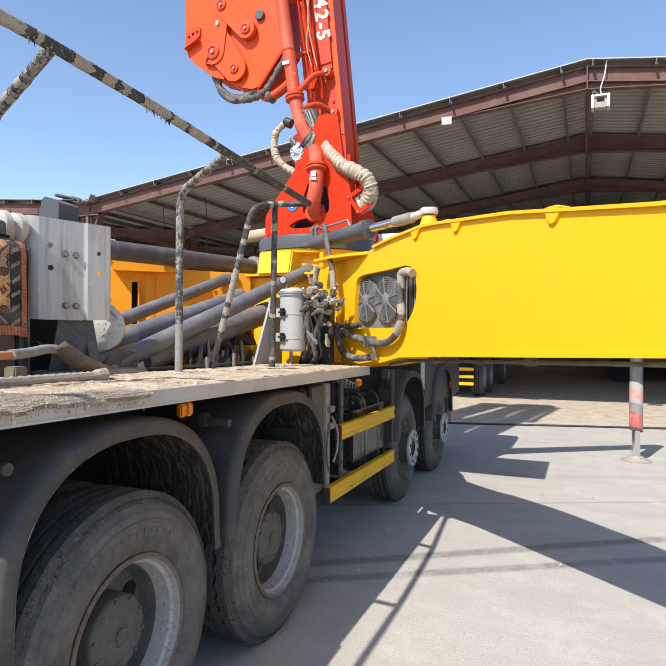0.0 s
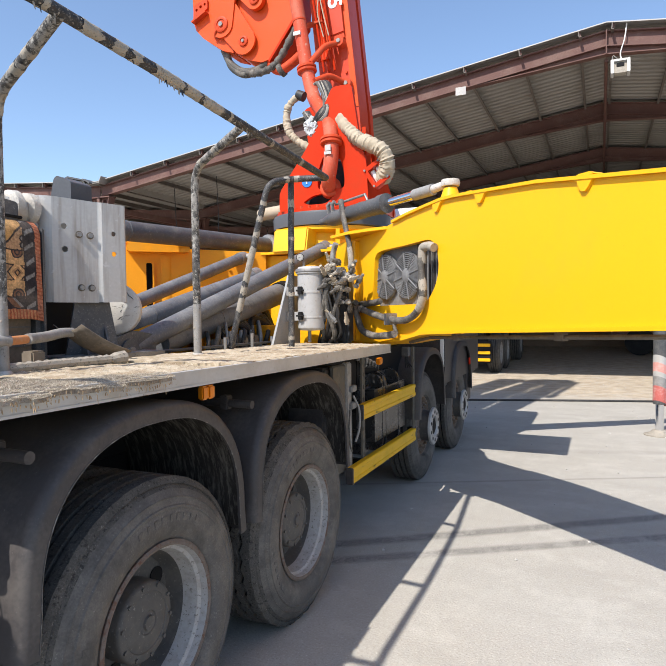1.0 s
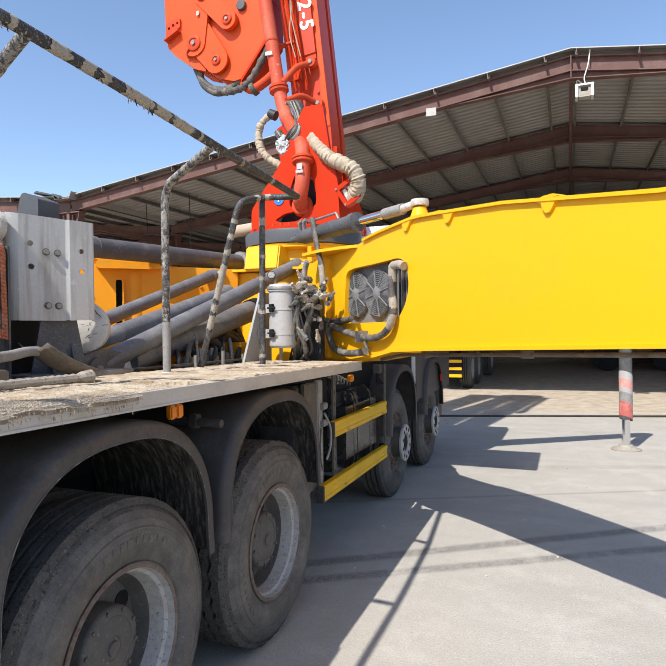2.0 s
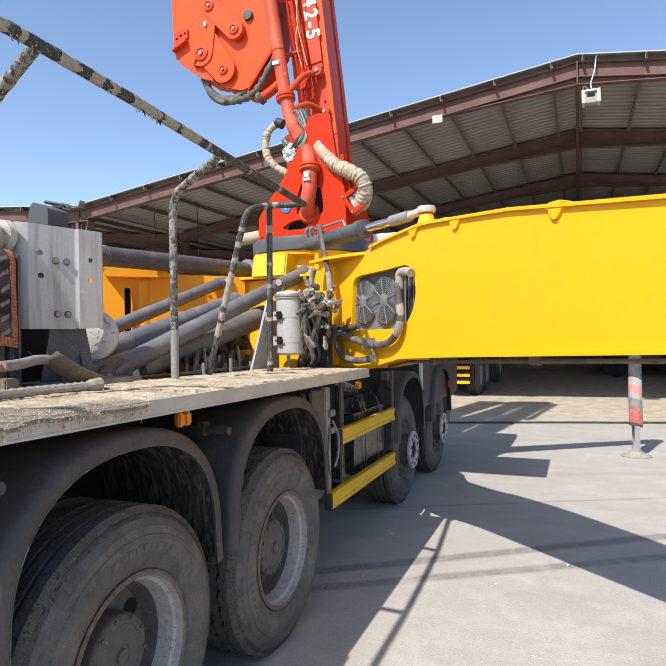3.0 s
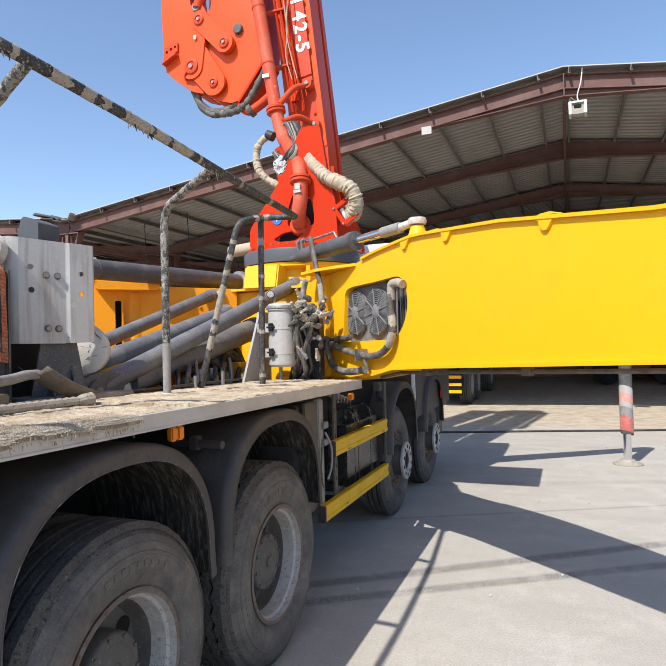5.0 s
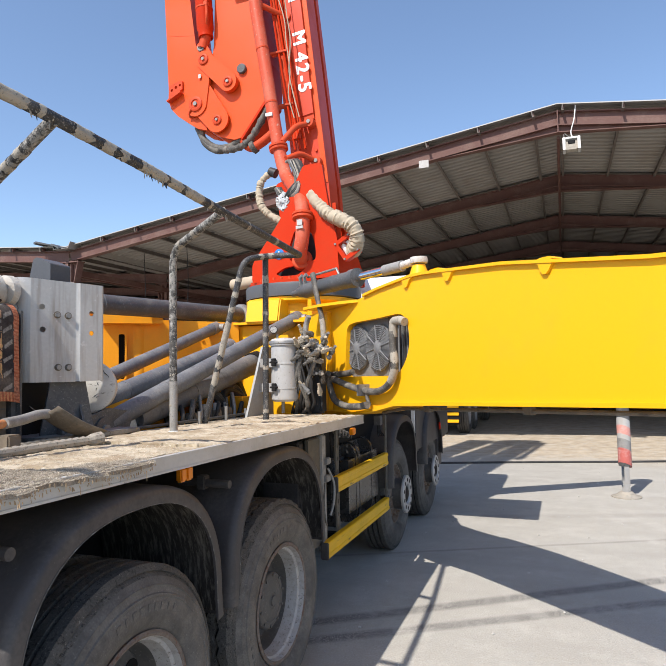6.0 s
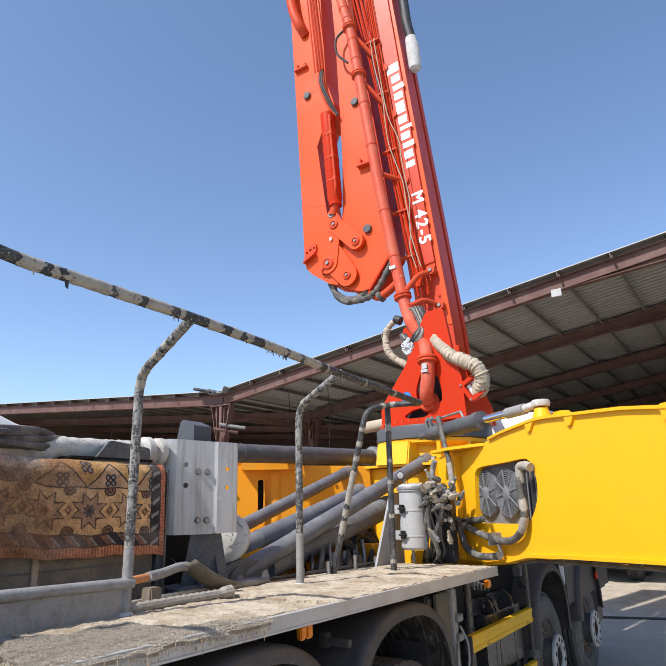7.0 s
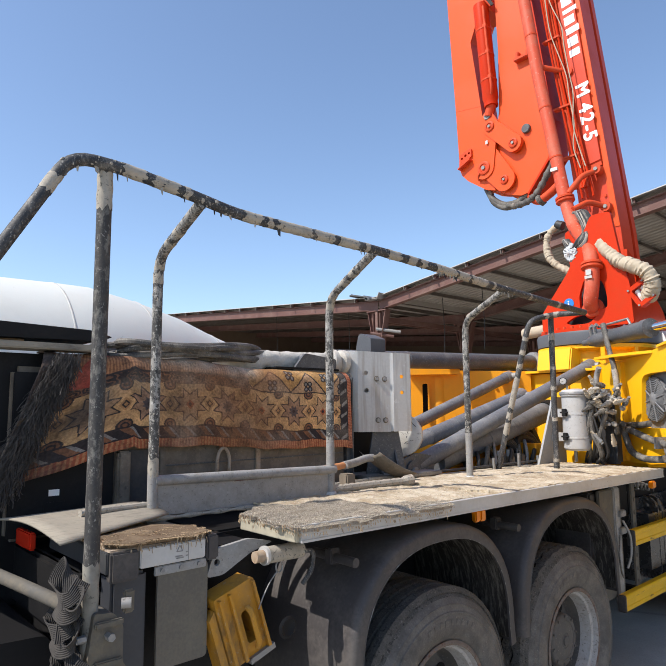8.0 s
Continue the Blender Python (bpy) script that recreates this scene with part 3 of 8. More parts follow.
part("wall", boxed((-32, SHED_END, 0), (14.6, SHED_END + 0.2, 9)), "brown_wall", shed, "dusty brown rear wall")
part("wall", boxed((14.6, SHED_Y, 0), (14.8, SHED_END + 0.2, 5.6)), "brown_wall", shed, "dusty brown side wall")
part("wall", boxed((-32.2, SHED_Y, 0), (-32, SHED_END + 0.2, 7.4)), "brown_wall", shed, "dusty brown side wall")

# floodlight hanging under the ridge
lamp = thing("floodlight", "white floodlight housing hung from shed ridge on a wire", "lamp", (1.90, 11.35, 6.6))
bm = bmesh.new()
prism(bm, round_loop([(-0.12, -0.15), (0.12, -0.15), (0.12, 0.09), (-0.12, 0.09)], 0.03), axes((1.90, 11.4, 6.58), (1, 0, 0), (0, 0.25, 0.97)), -0.06, 0.05)
part("housing", bm, "tape", lamp, smooth=False)
for s in (-0.145, 0.145):
    part("side_cheek", plate(round_loop([(s - 0.028, -0.17), (s + 0.028, -0.17), (s + 0.028, 0.13), (s - 0.028, 0.13)], 0.02), axes((1.90, 11.4, 6.58), (1, 0, 0), (0, 0.25, 0.97)), -0.07, 0.09), "edge", lamp, "cream painted cheek")
part("visor", plate(round_loop([(-0.115, 0.08), (0.115, 0.08), (0.115, 0.12), (-0.115, 0.12)], 0.012), axes((1.90, 11.4, 6.58), (1, 0, 0), (0, 0.25, 0.97)), -0.05, 0.10), "edge", lamp)
part("lens", boxed((1.83, 11.335, 6.57), (1.97, 11.355, 6.65), 0.01), "black", lamp)
part("wire", tubed(smoothed([(1.93, 11.4, 6.7), (1.90, 11.4, 6.85), (1.97, 11.38, 7.1), (2.01, 11.4, 7.4)]), 0.012, 6), "white", lamp)
part("bracket", tubed([(1.76, 11.42, 6.6), (1.76, 11.42, 6.82), (1.78, 11.42, 6.83), (1.88, 11.42, 6.72)], 0.009, 6), "steel", lamp)
tagged(part("metal_plate", boxed((-1.32, 11.36, 6.50), (-1.1, 11.385, 6.67)), "edge"), "small pale plate on the shed's brown front rafter", "plate")


# ---- the concrete pump truck ----
CX = -1.25
truck = thing("concrete_pump_truck", "four-axle concrete pump truck with orange-red boom and yellow outriggers", "truck", (CX, 2.5, 0))


# wheels: local x points outward, the origin lies in the plane of the outer tyre wall
TYRE_R, RIM_R = 0.60, 0.335


def tyre_mesh(zigzag):
    bm = bmesh.new()
    n = 160
    prof = [(RIM_R - 0.02, -0.05), (RIM_R + 0.006, 0.002), (RIM_R + 0.016, 0.006), (RIM_R + 0.02, 0.012), (0.375, 0.02), (0.38, 0.025), (0.42, 0.032), (0.46, 0.03), (0.473, 0.026), (0.477, 0.030), (0.484, 0.029), (0.488, 0.022), (0.515, 0.013), (0.519, 0.017), (0.525, 0.009), (0.55, -0.003), (0.566, -0.022), (0.571, -0.014), (0.58, -0.026), (0.592, -0.038)]
    grooves = []
    for x0, x1 in ((-0.085, -0.101), (-0.15, -0.166), (-0.214, -0.23)):
        grooves += [(0.60, x0 + 0.003), (0.578, x0), (0.578, x1), (0.60, x1 - 0.003)]
    prof += grooves
    # a sharp-edged shoulder
    prof[18], prof[19] = (0.588, -0.022), (0.60, -0.032)
    prof += [(r, -0.315 - x) for r, x in reversed(prof[:20])]
    rings = []
    for i, (r, x) in enumerate(prof):
        ring = []
        for j in range(n):
            a = 2 * math.pi * j / n
            rr = r
            if r > 0.575 and (x > -0.06 or x < -0.255) and j % 4 == 0:
                rr = r - (0.010 if zigzag else 0.002)
            zig = 0.009 * (0, 1, 0, -1)[j % 4] if zigzag and 20 <= i < 20 + len(grooves) else 0
            ring.append(bm.verts.new((x + zig, rr * math.cos(a), rr * math.sin(a))))
        rings.append(ring)
    for i, (a, b) in enumerate(zip(rings, rings[1:])):
        for j in range(n):
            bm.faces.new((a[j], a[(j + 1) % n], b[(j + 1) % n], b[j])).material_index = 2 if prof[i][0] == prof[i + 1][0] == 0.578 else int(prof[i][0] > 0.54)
    return bm


AX = axes((0, 0, 0), (0, 1, 0), (0, 0, 1))      # lathes turn round local x


def rim_mesh(front):
    bm = bmesh.new()
    if front:
        lathe(bm, [(0.30, -0.25), (RIM_R, -0.05), (RIM_R + 0.005, -0.03), (RIM_R - 0.02, -0.03), (0.30, -0.06), (0.285, -0.10), (0.24, -0.045), (0.2, -0.02), (0.17, -0.015)], AX, 40)
    else:
        lathe(bm, [(0.30, -0.30), (RIM_R, -0.03), (RIM_R + 0.008, 0.012), (RIM_R - 0.004, 0.018), (RIM_R - 0.016, 0.012), (0.312, -0.02), (0.298, -0.03), (0.29, -0.07), (0.284, -0.10), (0.279, -0.135), (0.272, -0.16), (0.262, -0.178)], AX, 56)
    return bm


def hub_mesh(front):
    bm = bmesh.new()
    if front:
        lathe(bm, [(0.17, -0.03), (0.165, 0.08), (0.205, 0.09), (0.205, 0.112), (0.195, 0.12), (0.115, 0.12), (0.105, 0.11), (0.10, 0.08)], AX, 32)
    else:
        lathe(bm, [(0.165, -0.18), (0.165, -0.085), (0.16, -0.073), (0.152, -0.067), (0.125, -0.065), (0.121, -0.069), (0.10, -0.061), (0.05, -0.059), (0.046, -0.063), (0.032, -0.059), (0.028, -0.049), (0.0, -0.049)], AX, 32)
    return bm


def disc_mesh():
    return lathe(bmesh.new(), [(0.264, -0.18), (0.255, -0.172), (0.17, -0.172), (0.15, -0.165)], AX, 40)


def meshed(name, bm, mat, smooth=True):
    ob = part(name, bm, mat, smooth=smooth)
    me = ob.data
    bpy.data.objects.remove(ob)
    return me


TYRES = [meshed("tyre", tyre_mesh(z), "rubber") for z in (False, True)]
# third material blackens the groove floors: shade in the grooves put into colour
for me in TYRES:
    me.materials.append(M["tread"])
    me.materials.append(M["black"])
RIMS = [meshed("rim", rim_mesh(f), "rim") for f in (0, 1)]
HUBS = [meshed("hub", hub_mesh(f), "hub") for f in (0, 1)]
# rusty outer edge of the rear rims
RIMS[0].materials.append(M["rim_edge"])
for p in RIMS[0].polygons:
    if min(math.hypot(RIMS[0].vertices[i].co.y, RIMS[0].vertices[i].co.z) for i in p.vertices) > RIM_R - 0.017 and p.center.x > -0.04:
        p.material_index = 1
# the deep end of the barrel takes the darker hub material
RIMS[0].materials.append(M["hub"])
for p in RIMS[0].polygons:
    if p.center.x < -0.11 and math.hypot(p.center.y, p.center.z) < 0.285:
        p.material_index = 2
HUBS[1].materials[0] = M["alu"]
# only the flange of the front hubs is bare, the barrel behind it is darker
HUBS[1].materials.append(M["hub"])
for p in HUBS[1].polygons:
    if p.center.x < 0.08:
        p.material_index = 1
RIMS[1].materials[0] = M["rusty_rim"]
BOLT = meshed("bolt", tubed([(0, 0, 0), (0.028, 0, 0)], 0.009, 6), "hub")
NUT = meshed("nut", tubed([(0, 0, 0), (0.02, 0, 0), (0.035, 0, 0)], [0.017, 0.017, 0.011], 6), "rusty_rim")
PRINT = [meshed("wall_print", boxed((-0.002, -0.016, -w), (0.0018, 0.016, w), 0.001), "rubber", False) for w in (0.012, 0.009, 0.015)]
CAP = meshed("cap", lathe(bmesh.new(), [(0.10, 0.0), (0.09, 0.03), (0.05, 0.045), (0.0, 0.045)], AX, 20), "black")
SLOT = meshed("slot", lathe(bmesh.new(), [(0.0, 0.0), (0.021, 0.0), (0.021, 0.003), (0.0, 0.003)], AX, 10), "black")
DISC = meshed("disc", disc_mesh(), "hub")
# flat black disc that paints the dark inside of a hand hole
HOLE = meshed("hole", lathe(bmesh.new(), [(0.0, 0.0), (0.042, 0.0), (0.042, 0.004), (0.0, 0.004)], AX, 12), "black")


def wheel(y, outer, front, side=1, turn=0, zigzag=0):
    """A wheel is its rim with the tyre and the hub under it."""
    flip = pose(0, 0, 0, 0, 0, 0 if side > 0 else 180)
    m = Matrix.Translation((outer if side > 0 else 2 * CX - outer, y, 0.585)) @ flip @ pose(0, 0, 0, turn)
    w = new("wheel", RIMS[front])
    w.parent, w.matrix_parent_inverse, w.matrix_basis = truck, truck.matrix_basis.inverted(), m
    for name, me in (("tyre", TYRES[zigzag]), ("hub", HUBS[front])) + ((("disc", DISC),) if not front else ()):
        o = new(name, me)
        o.parent = w
        if front and name == "tyre":
            o.matrix_basis = Matrix.Diagonal((0.85, 1, 1, 1))
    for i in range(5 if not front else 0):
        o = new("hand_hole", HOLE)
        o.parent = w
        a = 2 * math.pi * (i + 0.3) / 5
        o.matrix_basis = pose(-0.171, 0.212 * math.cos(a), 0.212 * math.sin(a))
    for i in range(10 if side > 0 else 0):
        a = 2 * math.pi * (i + 0.5) / 10
        rings = (("slot", SLOT, 0.1195, 0.155), ("nut", NUT, -0.03, 0.225)) if front else (("bolt", BOLT, -0.087, 0.146),)
        for name, me, x, r in rings:
            o = new(name, me)
            o.parent = w
            b = a + (math.pi / 10 if name == "nut" else 0)
            o.matrix_basis = pose(x, r * math.cos(b), r * math.sin(b))
    for i in range(16 if side > 0 and not front else 0):
        o = new("wall_print", PRINT[i % 3])
        o.parent = w
        a = 0.9 + 0.105 * i + (0.9 if i > 8 else 0)
        o.matrix_basis = pose(0.0315, 0.437 * math.cos(a), 0.437 * math.sin(a), math.degrees(a))
    if front:
        o = new("hub_cap", CAP)
        o.parent = w
        o.matrix_basis = pose(0.075, 0, 0)
    if not front:
        o = new("inner_tyre", TYRES[zigzag])
        o.parent = w
        o.matrix_basis = pose(-0.36, 0, 0)
    return w


FRONT_Y = (4.68, 6.34)
for k, y in enumerate((0.0, 1.35)):
    wheel(y, -0.10, 0, 1, 20 * k + 8, k)
    wheel(y, -0.10, 0, -1)
for k, y in enumerate(FRONT_Y):
    wheel(y, -0.25, 1, 1, 33 * k)
    wheel(y, -0.25, 1, -1)


def arch(y, half, top, drop, x0, x1, thick=0.022, lip=0.075):
    """A mudguard: a thick arched band with a rolled outer lip."""
    base = drop + 0.12
    prof = [Vector((-half - 0.012, drop, 0))]
    for i in range(41):
        a = math.pi * (1 - i / 40)
        c, s = math.cos(a), math.sin(a)
        prof.append(Vector((math.copysign(half * abs(c) ** 0.82, c), base + (top - base) * s ** 0.86, 0)))
    prof.append(Vector((half + 0.012, drop, 0)))
    bm = bmesh.new()
    rows = []
    for i, p in enumerate(prof):
        d = (prof[min(i + 1, len(prof) - 1)] - prof[max(i - 1, 0)]).normalized()
        nrm = Vector((d.y, -d.x)) if i < 0 else Vector((-d.y, d.x))
        if nrm.dot(Vector((p.x, p.y - drop))) < 0:
            nrm = -nrm
        sec = [(x0, 0), (x1 - 0.05, 0), (x1 - 0.02, -0.006), (x1 - 0.005, -0.018), (x1, -0.035), (x1, -lip), (x1 - 0.012, -lip), (x1 - 0.016, -0.02 - thick * 0.3), (x1 - 0.03, -thick), (x0, -thick)] if lip > 0.02 else [(x0, 0), (x1, 0), (x1, -thick), (x0, -thick)]
        rows.append([bm.verts.new((x, y + p.x + nrm.x * o, p.y + nrm.y * o)) for x, o in sec])
    for a, b in zip(rows, rows[1:]):
        for j in range(len(a)):
            k = (j + 1) % len(a)
            bm.faces.new((a[j], a[k], b[k], b[j]))
    bm.faces.new(rows[0])
    bm.faces.new(rows[-1])
    return bm


for y in (0.0, 1.40):
    part("mudguard", arch(y, 0.66, 1.50, 0.77, -0.80, -0.08), "plastic", truck, "black plastic mudguard over the rear wheel", True)
    part("mudguard", arch(y, 0.66, 1.50, 0.77, 2 * CX + 0.08, 2 * CX + 0.80), "plastic", truck, "", True)
for y in (0.0, 1.40):
    part("worn_lip", arch(y, 0.588, 1.428, 0.78, -0.081, -0.0775, 0.003, 0.0), "worn_edge", truck, "lip of the mudguard worn pale", True)
sticker = boxed((-0.089, -0.21, 1.005), (-0.081, -0.13, 1.022), 0.001, Matrix.Translation((-0.1, -0.17, 1.013)) @ pose(0, 0, 0, 38) @ Matrix.Translation((0.1, 0.17, -1.013)))
part("tyre_label", sticker, "edge", truck, "small pale label on the tyre wall")
for y in (0.0, 1.40):
    part("fender_liner", arch(y, 0.635, 1.475, 0.79, -0.80, -0.115, 0.01, 0.012), "liner", truck, "mud-spattered inner fender liner", True)
for y in FRONT_Y:
    part("mudguard", arch(y, 0.585, 1.46, 0.75, -0.7, -0.14), "plastic", truck, "black plastic mudguard over the front wheel", True)

# chassis and dark underbody
bm = bmesh.new()
for x in (-0.86, -1.64):
    box(bm, (x - 0.04, -1.7, 0.82), (x + 0.04, 7.3, 1.12), 0.01)
for y in (-1.5, -0.6, 0.68, 2.0, 3.2, 4.0, 5.3):
    box(bm, (-1.6, y - 0.06, 0.86), (-0.9, y + 0.06, 1.08))
for y in (0.0, 1.35, *FRONT_Y):
    rod(bm, (-2.1, y, 0.585), (-0.4, y, 0.585), 0.09, 12)
    box(bm, (-1.5, y - 0.2, 0.42), (-1.0, y + 0.2, 0.8), 0.08)
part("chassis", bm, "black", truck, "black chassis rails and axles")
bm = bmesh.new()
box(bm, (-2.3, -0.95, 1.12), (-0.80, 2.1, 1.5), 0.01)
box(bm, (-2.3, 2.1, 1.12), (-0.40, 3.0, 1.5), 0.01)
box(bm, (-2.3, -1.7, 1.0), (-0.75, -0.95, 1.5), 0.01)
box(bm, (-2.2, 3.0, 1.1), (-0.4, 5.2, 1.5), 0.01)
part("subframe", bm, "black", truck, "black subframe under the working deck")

# deck
def deck_z(y):
    return 1.575 + (2.96 - y) * 0.010


tilt = axes((0, 2.96, 1.575), (1, 0, 0), (0, 1, -0.010))
bm = bmesh.new()
prism(bm, [(-1.15, 0.0), (-0.10, 0.0), (-0.10, -3.89), (-0.55, -3.89), (-0.60, -3.62), (-0.78, -3.5), (-1.15, -3.5)], tilt, -0.03, 0.0)
part("deck", bm, "deck", truck, "plywood deck caked with cement dust")
bm = bmesh.new()
prism(bm, [(-0.10, 0.005), (-0.075, 0.005), (-0.075, -3.90), (-0.10, -3.90)], tilt, -0.060, 0.012)
prism(bm, [(-0.16, 0.005), (-0.10, 0.005), (-0.10, -3.90), (-0.16, -3.90)], tilt, -0.060, -0.048)
prism(bm, [(-0.0752, 0.005), (-0.071, 0.005), (-0.071, -3.90), (-0.0752, -3.90)], tilt, -0.060, -0.050)
prism(bm, [(-0.0752, 0.005), (-0.072, 0.005), (-0.072, -3.90), (-0.0752, -3.90)], tilt, 0.002, 0.012)
part("deck_edge", bm, "edge", truck, "dirty white aluminium edge profile")
part("deck_end", boxed((-0.50, -0.965, 1.556), (-0.085, -0.94, 1.612), 0.004), "cream_board", truck, "pale board closing the deck's end")

# side guard
M["guard_yellow"] = speckled(speckled(material("scuffed_yellow_guard_paint", (0.70, 0.40, 0.006), 0.45, dirt=(0.42, 0.30, 0.06), amount=0.4, scale=6.0, spec=0.3), (0.10, 0.08, 0.04), 13.0, 0.62, 0.66, 0.8, (1, 0.35, 2.5)), (0.80, 0.62, 0.25), 30.0, 0.64, 0.68, 0.6, (1, 0.2, 3))
for z, y0 in ((1.075, 2.47), (0.63, 2.24)):
    part("guard_rail", plate([(-0.19, z - 0.06), (-0.145, z - 0.06), (-0.14, z - 0.05), (-0.14, z - 0.028), (-0.146, z - 0.022), (-0.146, z + 0.022), (-0.14, z + 0.028), (-0.14, z + 0.05), (-0.145, z + 0.06), (-0.19, z + 0.06)], axes((0, 0, 0), (1, 0, 0), (0, 0, 1)), -3.95, -y0), "guard_yellow", truck, "yellow side guard rail with dark scuffs")
for z in (0.64, 1.08):
    for y in (2.6, 4.09):
        part("guard_bracket", boxed((-0.6, y, z - 0.03), (-0.2, y + 0.06, z + 0.03)), "black", truck)
for y in (2.62, 4.07):
    holes = [round_loop([(y - 0.010, z), (y + 0.010, z), (y + 0.010, z + 0.035), (y - 0.010, z + 0.035)], 0.008, 3) for z in (0.60, 0.70, 0.80, 0.90, 1.00, 1.14, 1.24, 1.34)]
    part("guard_post", plate([(y - 0.03, 0.56), (y + 0.03, 0.56), (y + 0.03, 1.50), (y - 0.03, 1.50)], axes((-0.2, 0, 0), (0, 1, 0), (0, 0, 1)), -0.008, 0.008, holes), "mud", truck, "grey perforated guard post")
part("guard_panel", boxed((-0.24, 2.05, 0.66), (-0.21, 2.42, 1.47), 0.008), "mud", truck)
M["tank"] = material("glossy_black_tank", (0.028, 0.028, 0.029), 0.25, dirt=(0.08, 0.074, 0.068), amount=0.4, scale=4.0, spec=0.5)
bm = boxed((-0.98, 2.92, 0.60), (-0.25, 4.05, 1.30))
bmesh.ops.bevel(bm, geom=bm.edges[:], offset=0.12, segments=7, affect="EDGES")
tank = part("fuel_tank", bm, "tank", truck, "black fuel tank with pressed bands", True)
TS = axes((0, 0, 0), (1, 0, 0), (0, 0, 1))
for y, w in ((3.26, 0.014), (3.36, 0.014), (3.74, 0.022)):
    part("tank_band", plate(round_loop([(-0.983, 0.597), (-0.247, 0.597), (-0.247, 1.303), (-0.983, 1.303)], 0.12, 7), TS, -y - w, -y + w), "tank", tank, "", True)
part("filler_neck", tubed([(-0.45, 3.58, 1.29), (-0.45, 3.58, 1.35)], [0.05, 0.055], 16), "tank", tank, "", True)
lampo = part("marker_lamp", boxed((-0.235, 0.468, 1.442), (-0.20, 0.516, 1.51), 0.008), "orange", truck, "amber side marker lamp")
part("lens", boxed((-0.235, 0.520, 1.442), (-0.20, 0.572, 1.51), 0.008), "orange", lampo)

# cab in front of the boom
bm = bmesh.new()
prism(bm, round_loop([(5.4, 1.15), (7.5, 0.95), (7.62, 2.0), (7.35, 3.0), (6.9, 3.22), (5.55, 3.18), (5.4, 3.05)], 0.12), axes((0, 0, 0), (0, 1, 0), (0, 0, 1)), -2.4, -0.2)
part("cab", bm, "white", truck, "white driver's cab", True)
part("cab_skirt", boxed((-2.42, 5.38, 0.92), (-0.19, 7.68, 2.04), 0.05), "plastic", truck, "dark lower body of the cab")
part("cab_window", boxed((-0.205, 6.1, 2.1), (-0.19, 7.2, 2.9), 0.004), "black", truck)
part("cab_step", boxed((-0.5, 6.75, 0.55), (-0.2, 7.1, 1.2), 0.03), "plastic", truck)
part("side_reflector", boxed((-0.16, 6.74, 1.1), (-0.14, 6.79, 1.2), 0.004), "red_lens", truck)

# pedestal, slewing ring, tower
TX, TY = -1.33, 4.6
T = pose(TX, TY, 0)
bm = bmesh.new()
lathe(bm, [(0.70, 1.5), (0.68, 2.1), (0.60, 2.5), (0.56, 2.72), (0.66, 2.75), (0.66, 2.79)], T, 48)
pedestal = part("pedestal", bm, "yellow", truck, "yellow boom pedestal", True)
for a in (-125, -92, -60, -28, 8, 150, 190):
    d = Vector((math.cos(radians(a)), math.sin(radians(a)), 0))
    bm = plate([(0.5, 2.30), (0.72, 2.30), (0.66, 2.75), (0.5, 2.75)], axes(T.translation, d, (0, 0, 1)), -0.02, 0.02)
    part("gusset", bm, "yellow", pedestal)
# bright sloping block below the ring
bm = boxed((-1.66, 3.84, 2.50), (-1.26, 4.2, 2.76), 0.015)
for v in bm.verts:
    if v.co.z < 2.6:
        v.co.y -= 0.06
part("ring_block", bm, "yellow", pedestal)
bm = bmesh.new()
prism(bm, round_loop([(-2.3, 1.5), (-0.45, 1.5), (-0.45, 2.35), (-0.62, 2.48), (-2.1, 2.48), (-2.3, 2.35)], 0.05), axes((0, 3.9, 0), (1, 0, 0), (0, 0, 1)), -0.5, 0.0)
part("pedestal_frame", bm, "yellow", truck, "yellow welded frame that carries the outriggers")
bm = bmesh.new()
prism(bm, round_loop([(-2.45, 3.75), (-2.05, 3.80), (-0.75, 3.80), (-0.35, 3.5), (-0.25, 3.62), (-0.5, 4.3), (-2.2, 4.3)], 0.06), axes((0, 0, 2.49), (1, 0, 0), (0, 1, 0)), 0.0, 0.025)
part("frame_top_plate", bm, "yellow", truck, "yellow top plate with a proud rim")
part("rating_plate", boxed((-0.62, 3.76, 2.55), (-0.50, 3.765, 2.63)), "white", truck, "small white rating plate")
bm = bmesh.new()
lathe(bm, [(0.60, 2.79), (0.68, 2.80), (0.685, 2.92), (0.675, 2.945), (0.58, 2.95)], pose(TX + 0.02, TY, 0), 56)
part("slewing_ring", bm, "ring", truck, "dark grey slewing ring", True)
bm = bmesh.new()
lathe(bm, [(0.64, 2.945), (0.64, 2.982), (0.58, 2.985)], pose(TX + 0.02, TY, 0), 56)
tower = part("tower", bm, "red", truck, "orange-red boom tower with cut-outs", True)
for i in range(40):
    a = 2 * math.pi * i / 40
    p = Vector((TX + 0.02 + 0.615 * math.cos(a), TY + 0.615 * math.sin(a), 2.98))
    part("bolt", tubed([p, p + Vector((0, 0, 0.03))], 0.017, 6), "red_dull", tower)
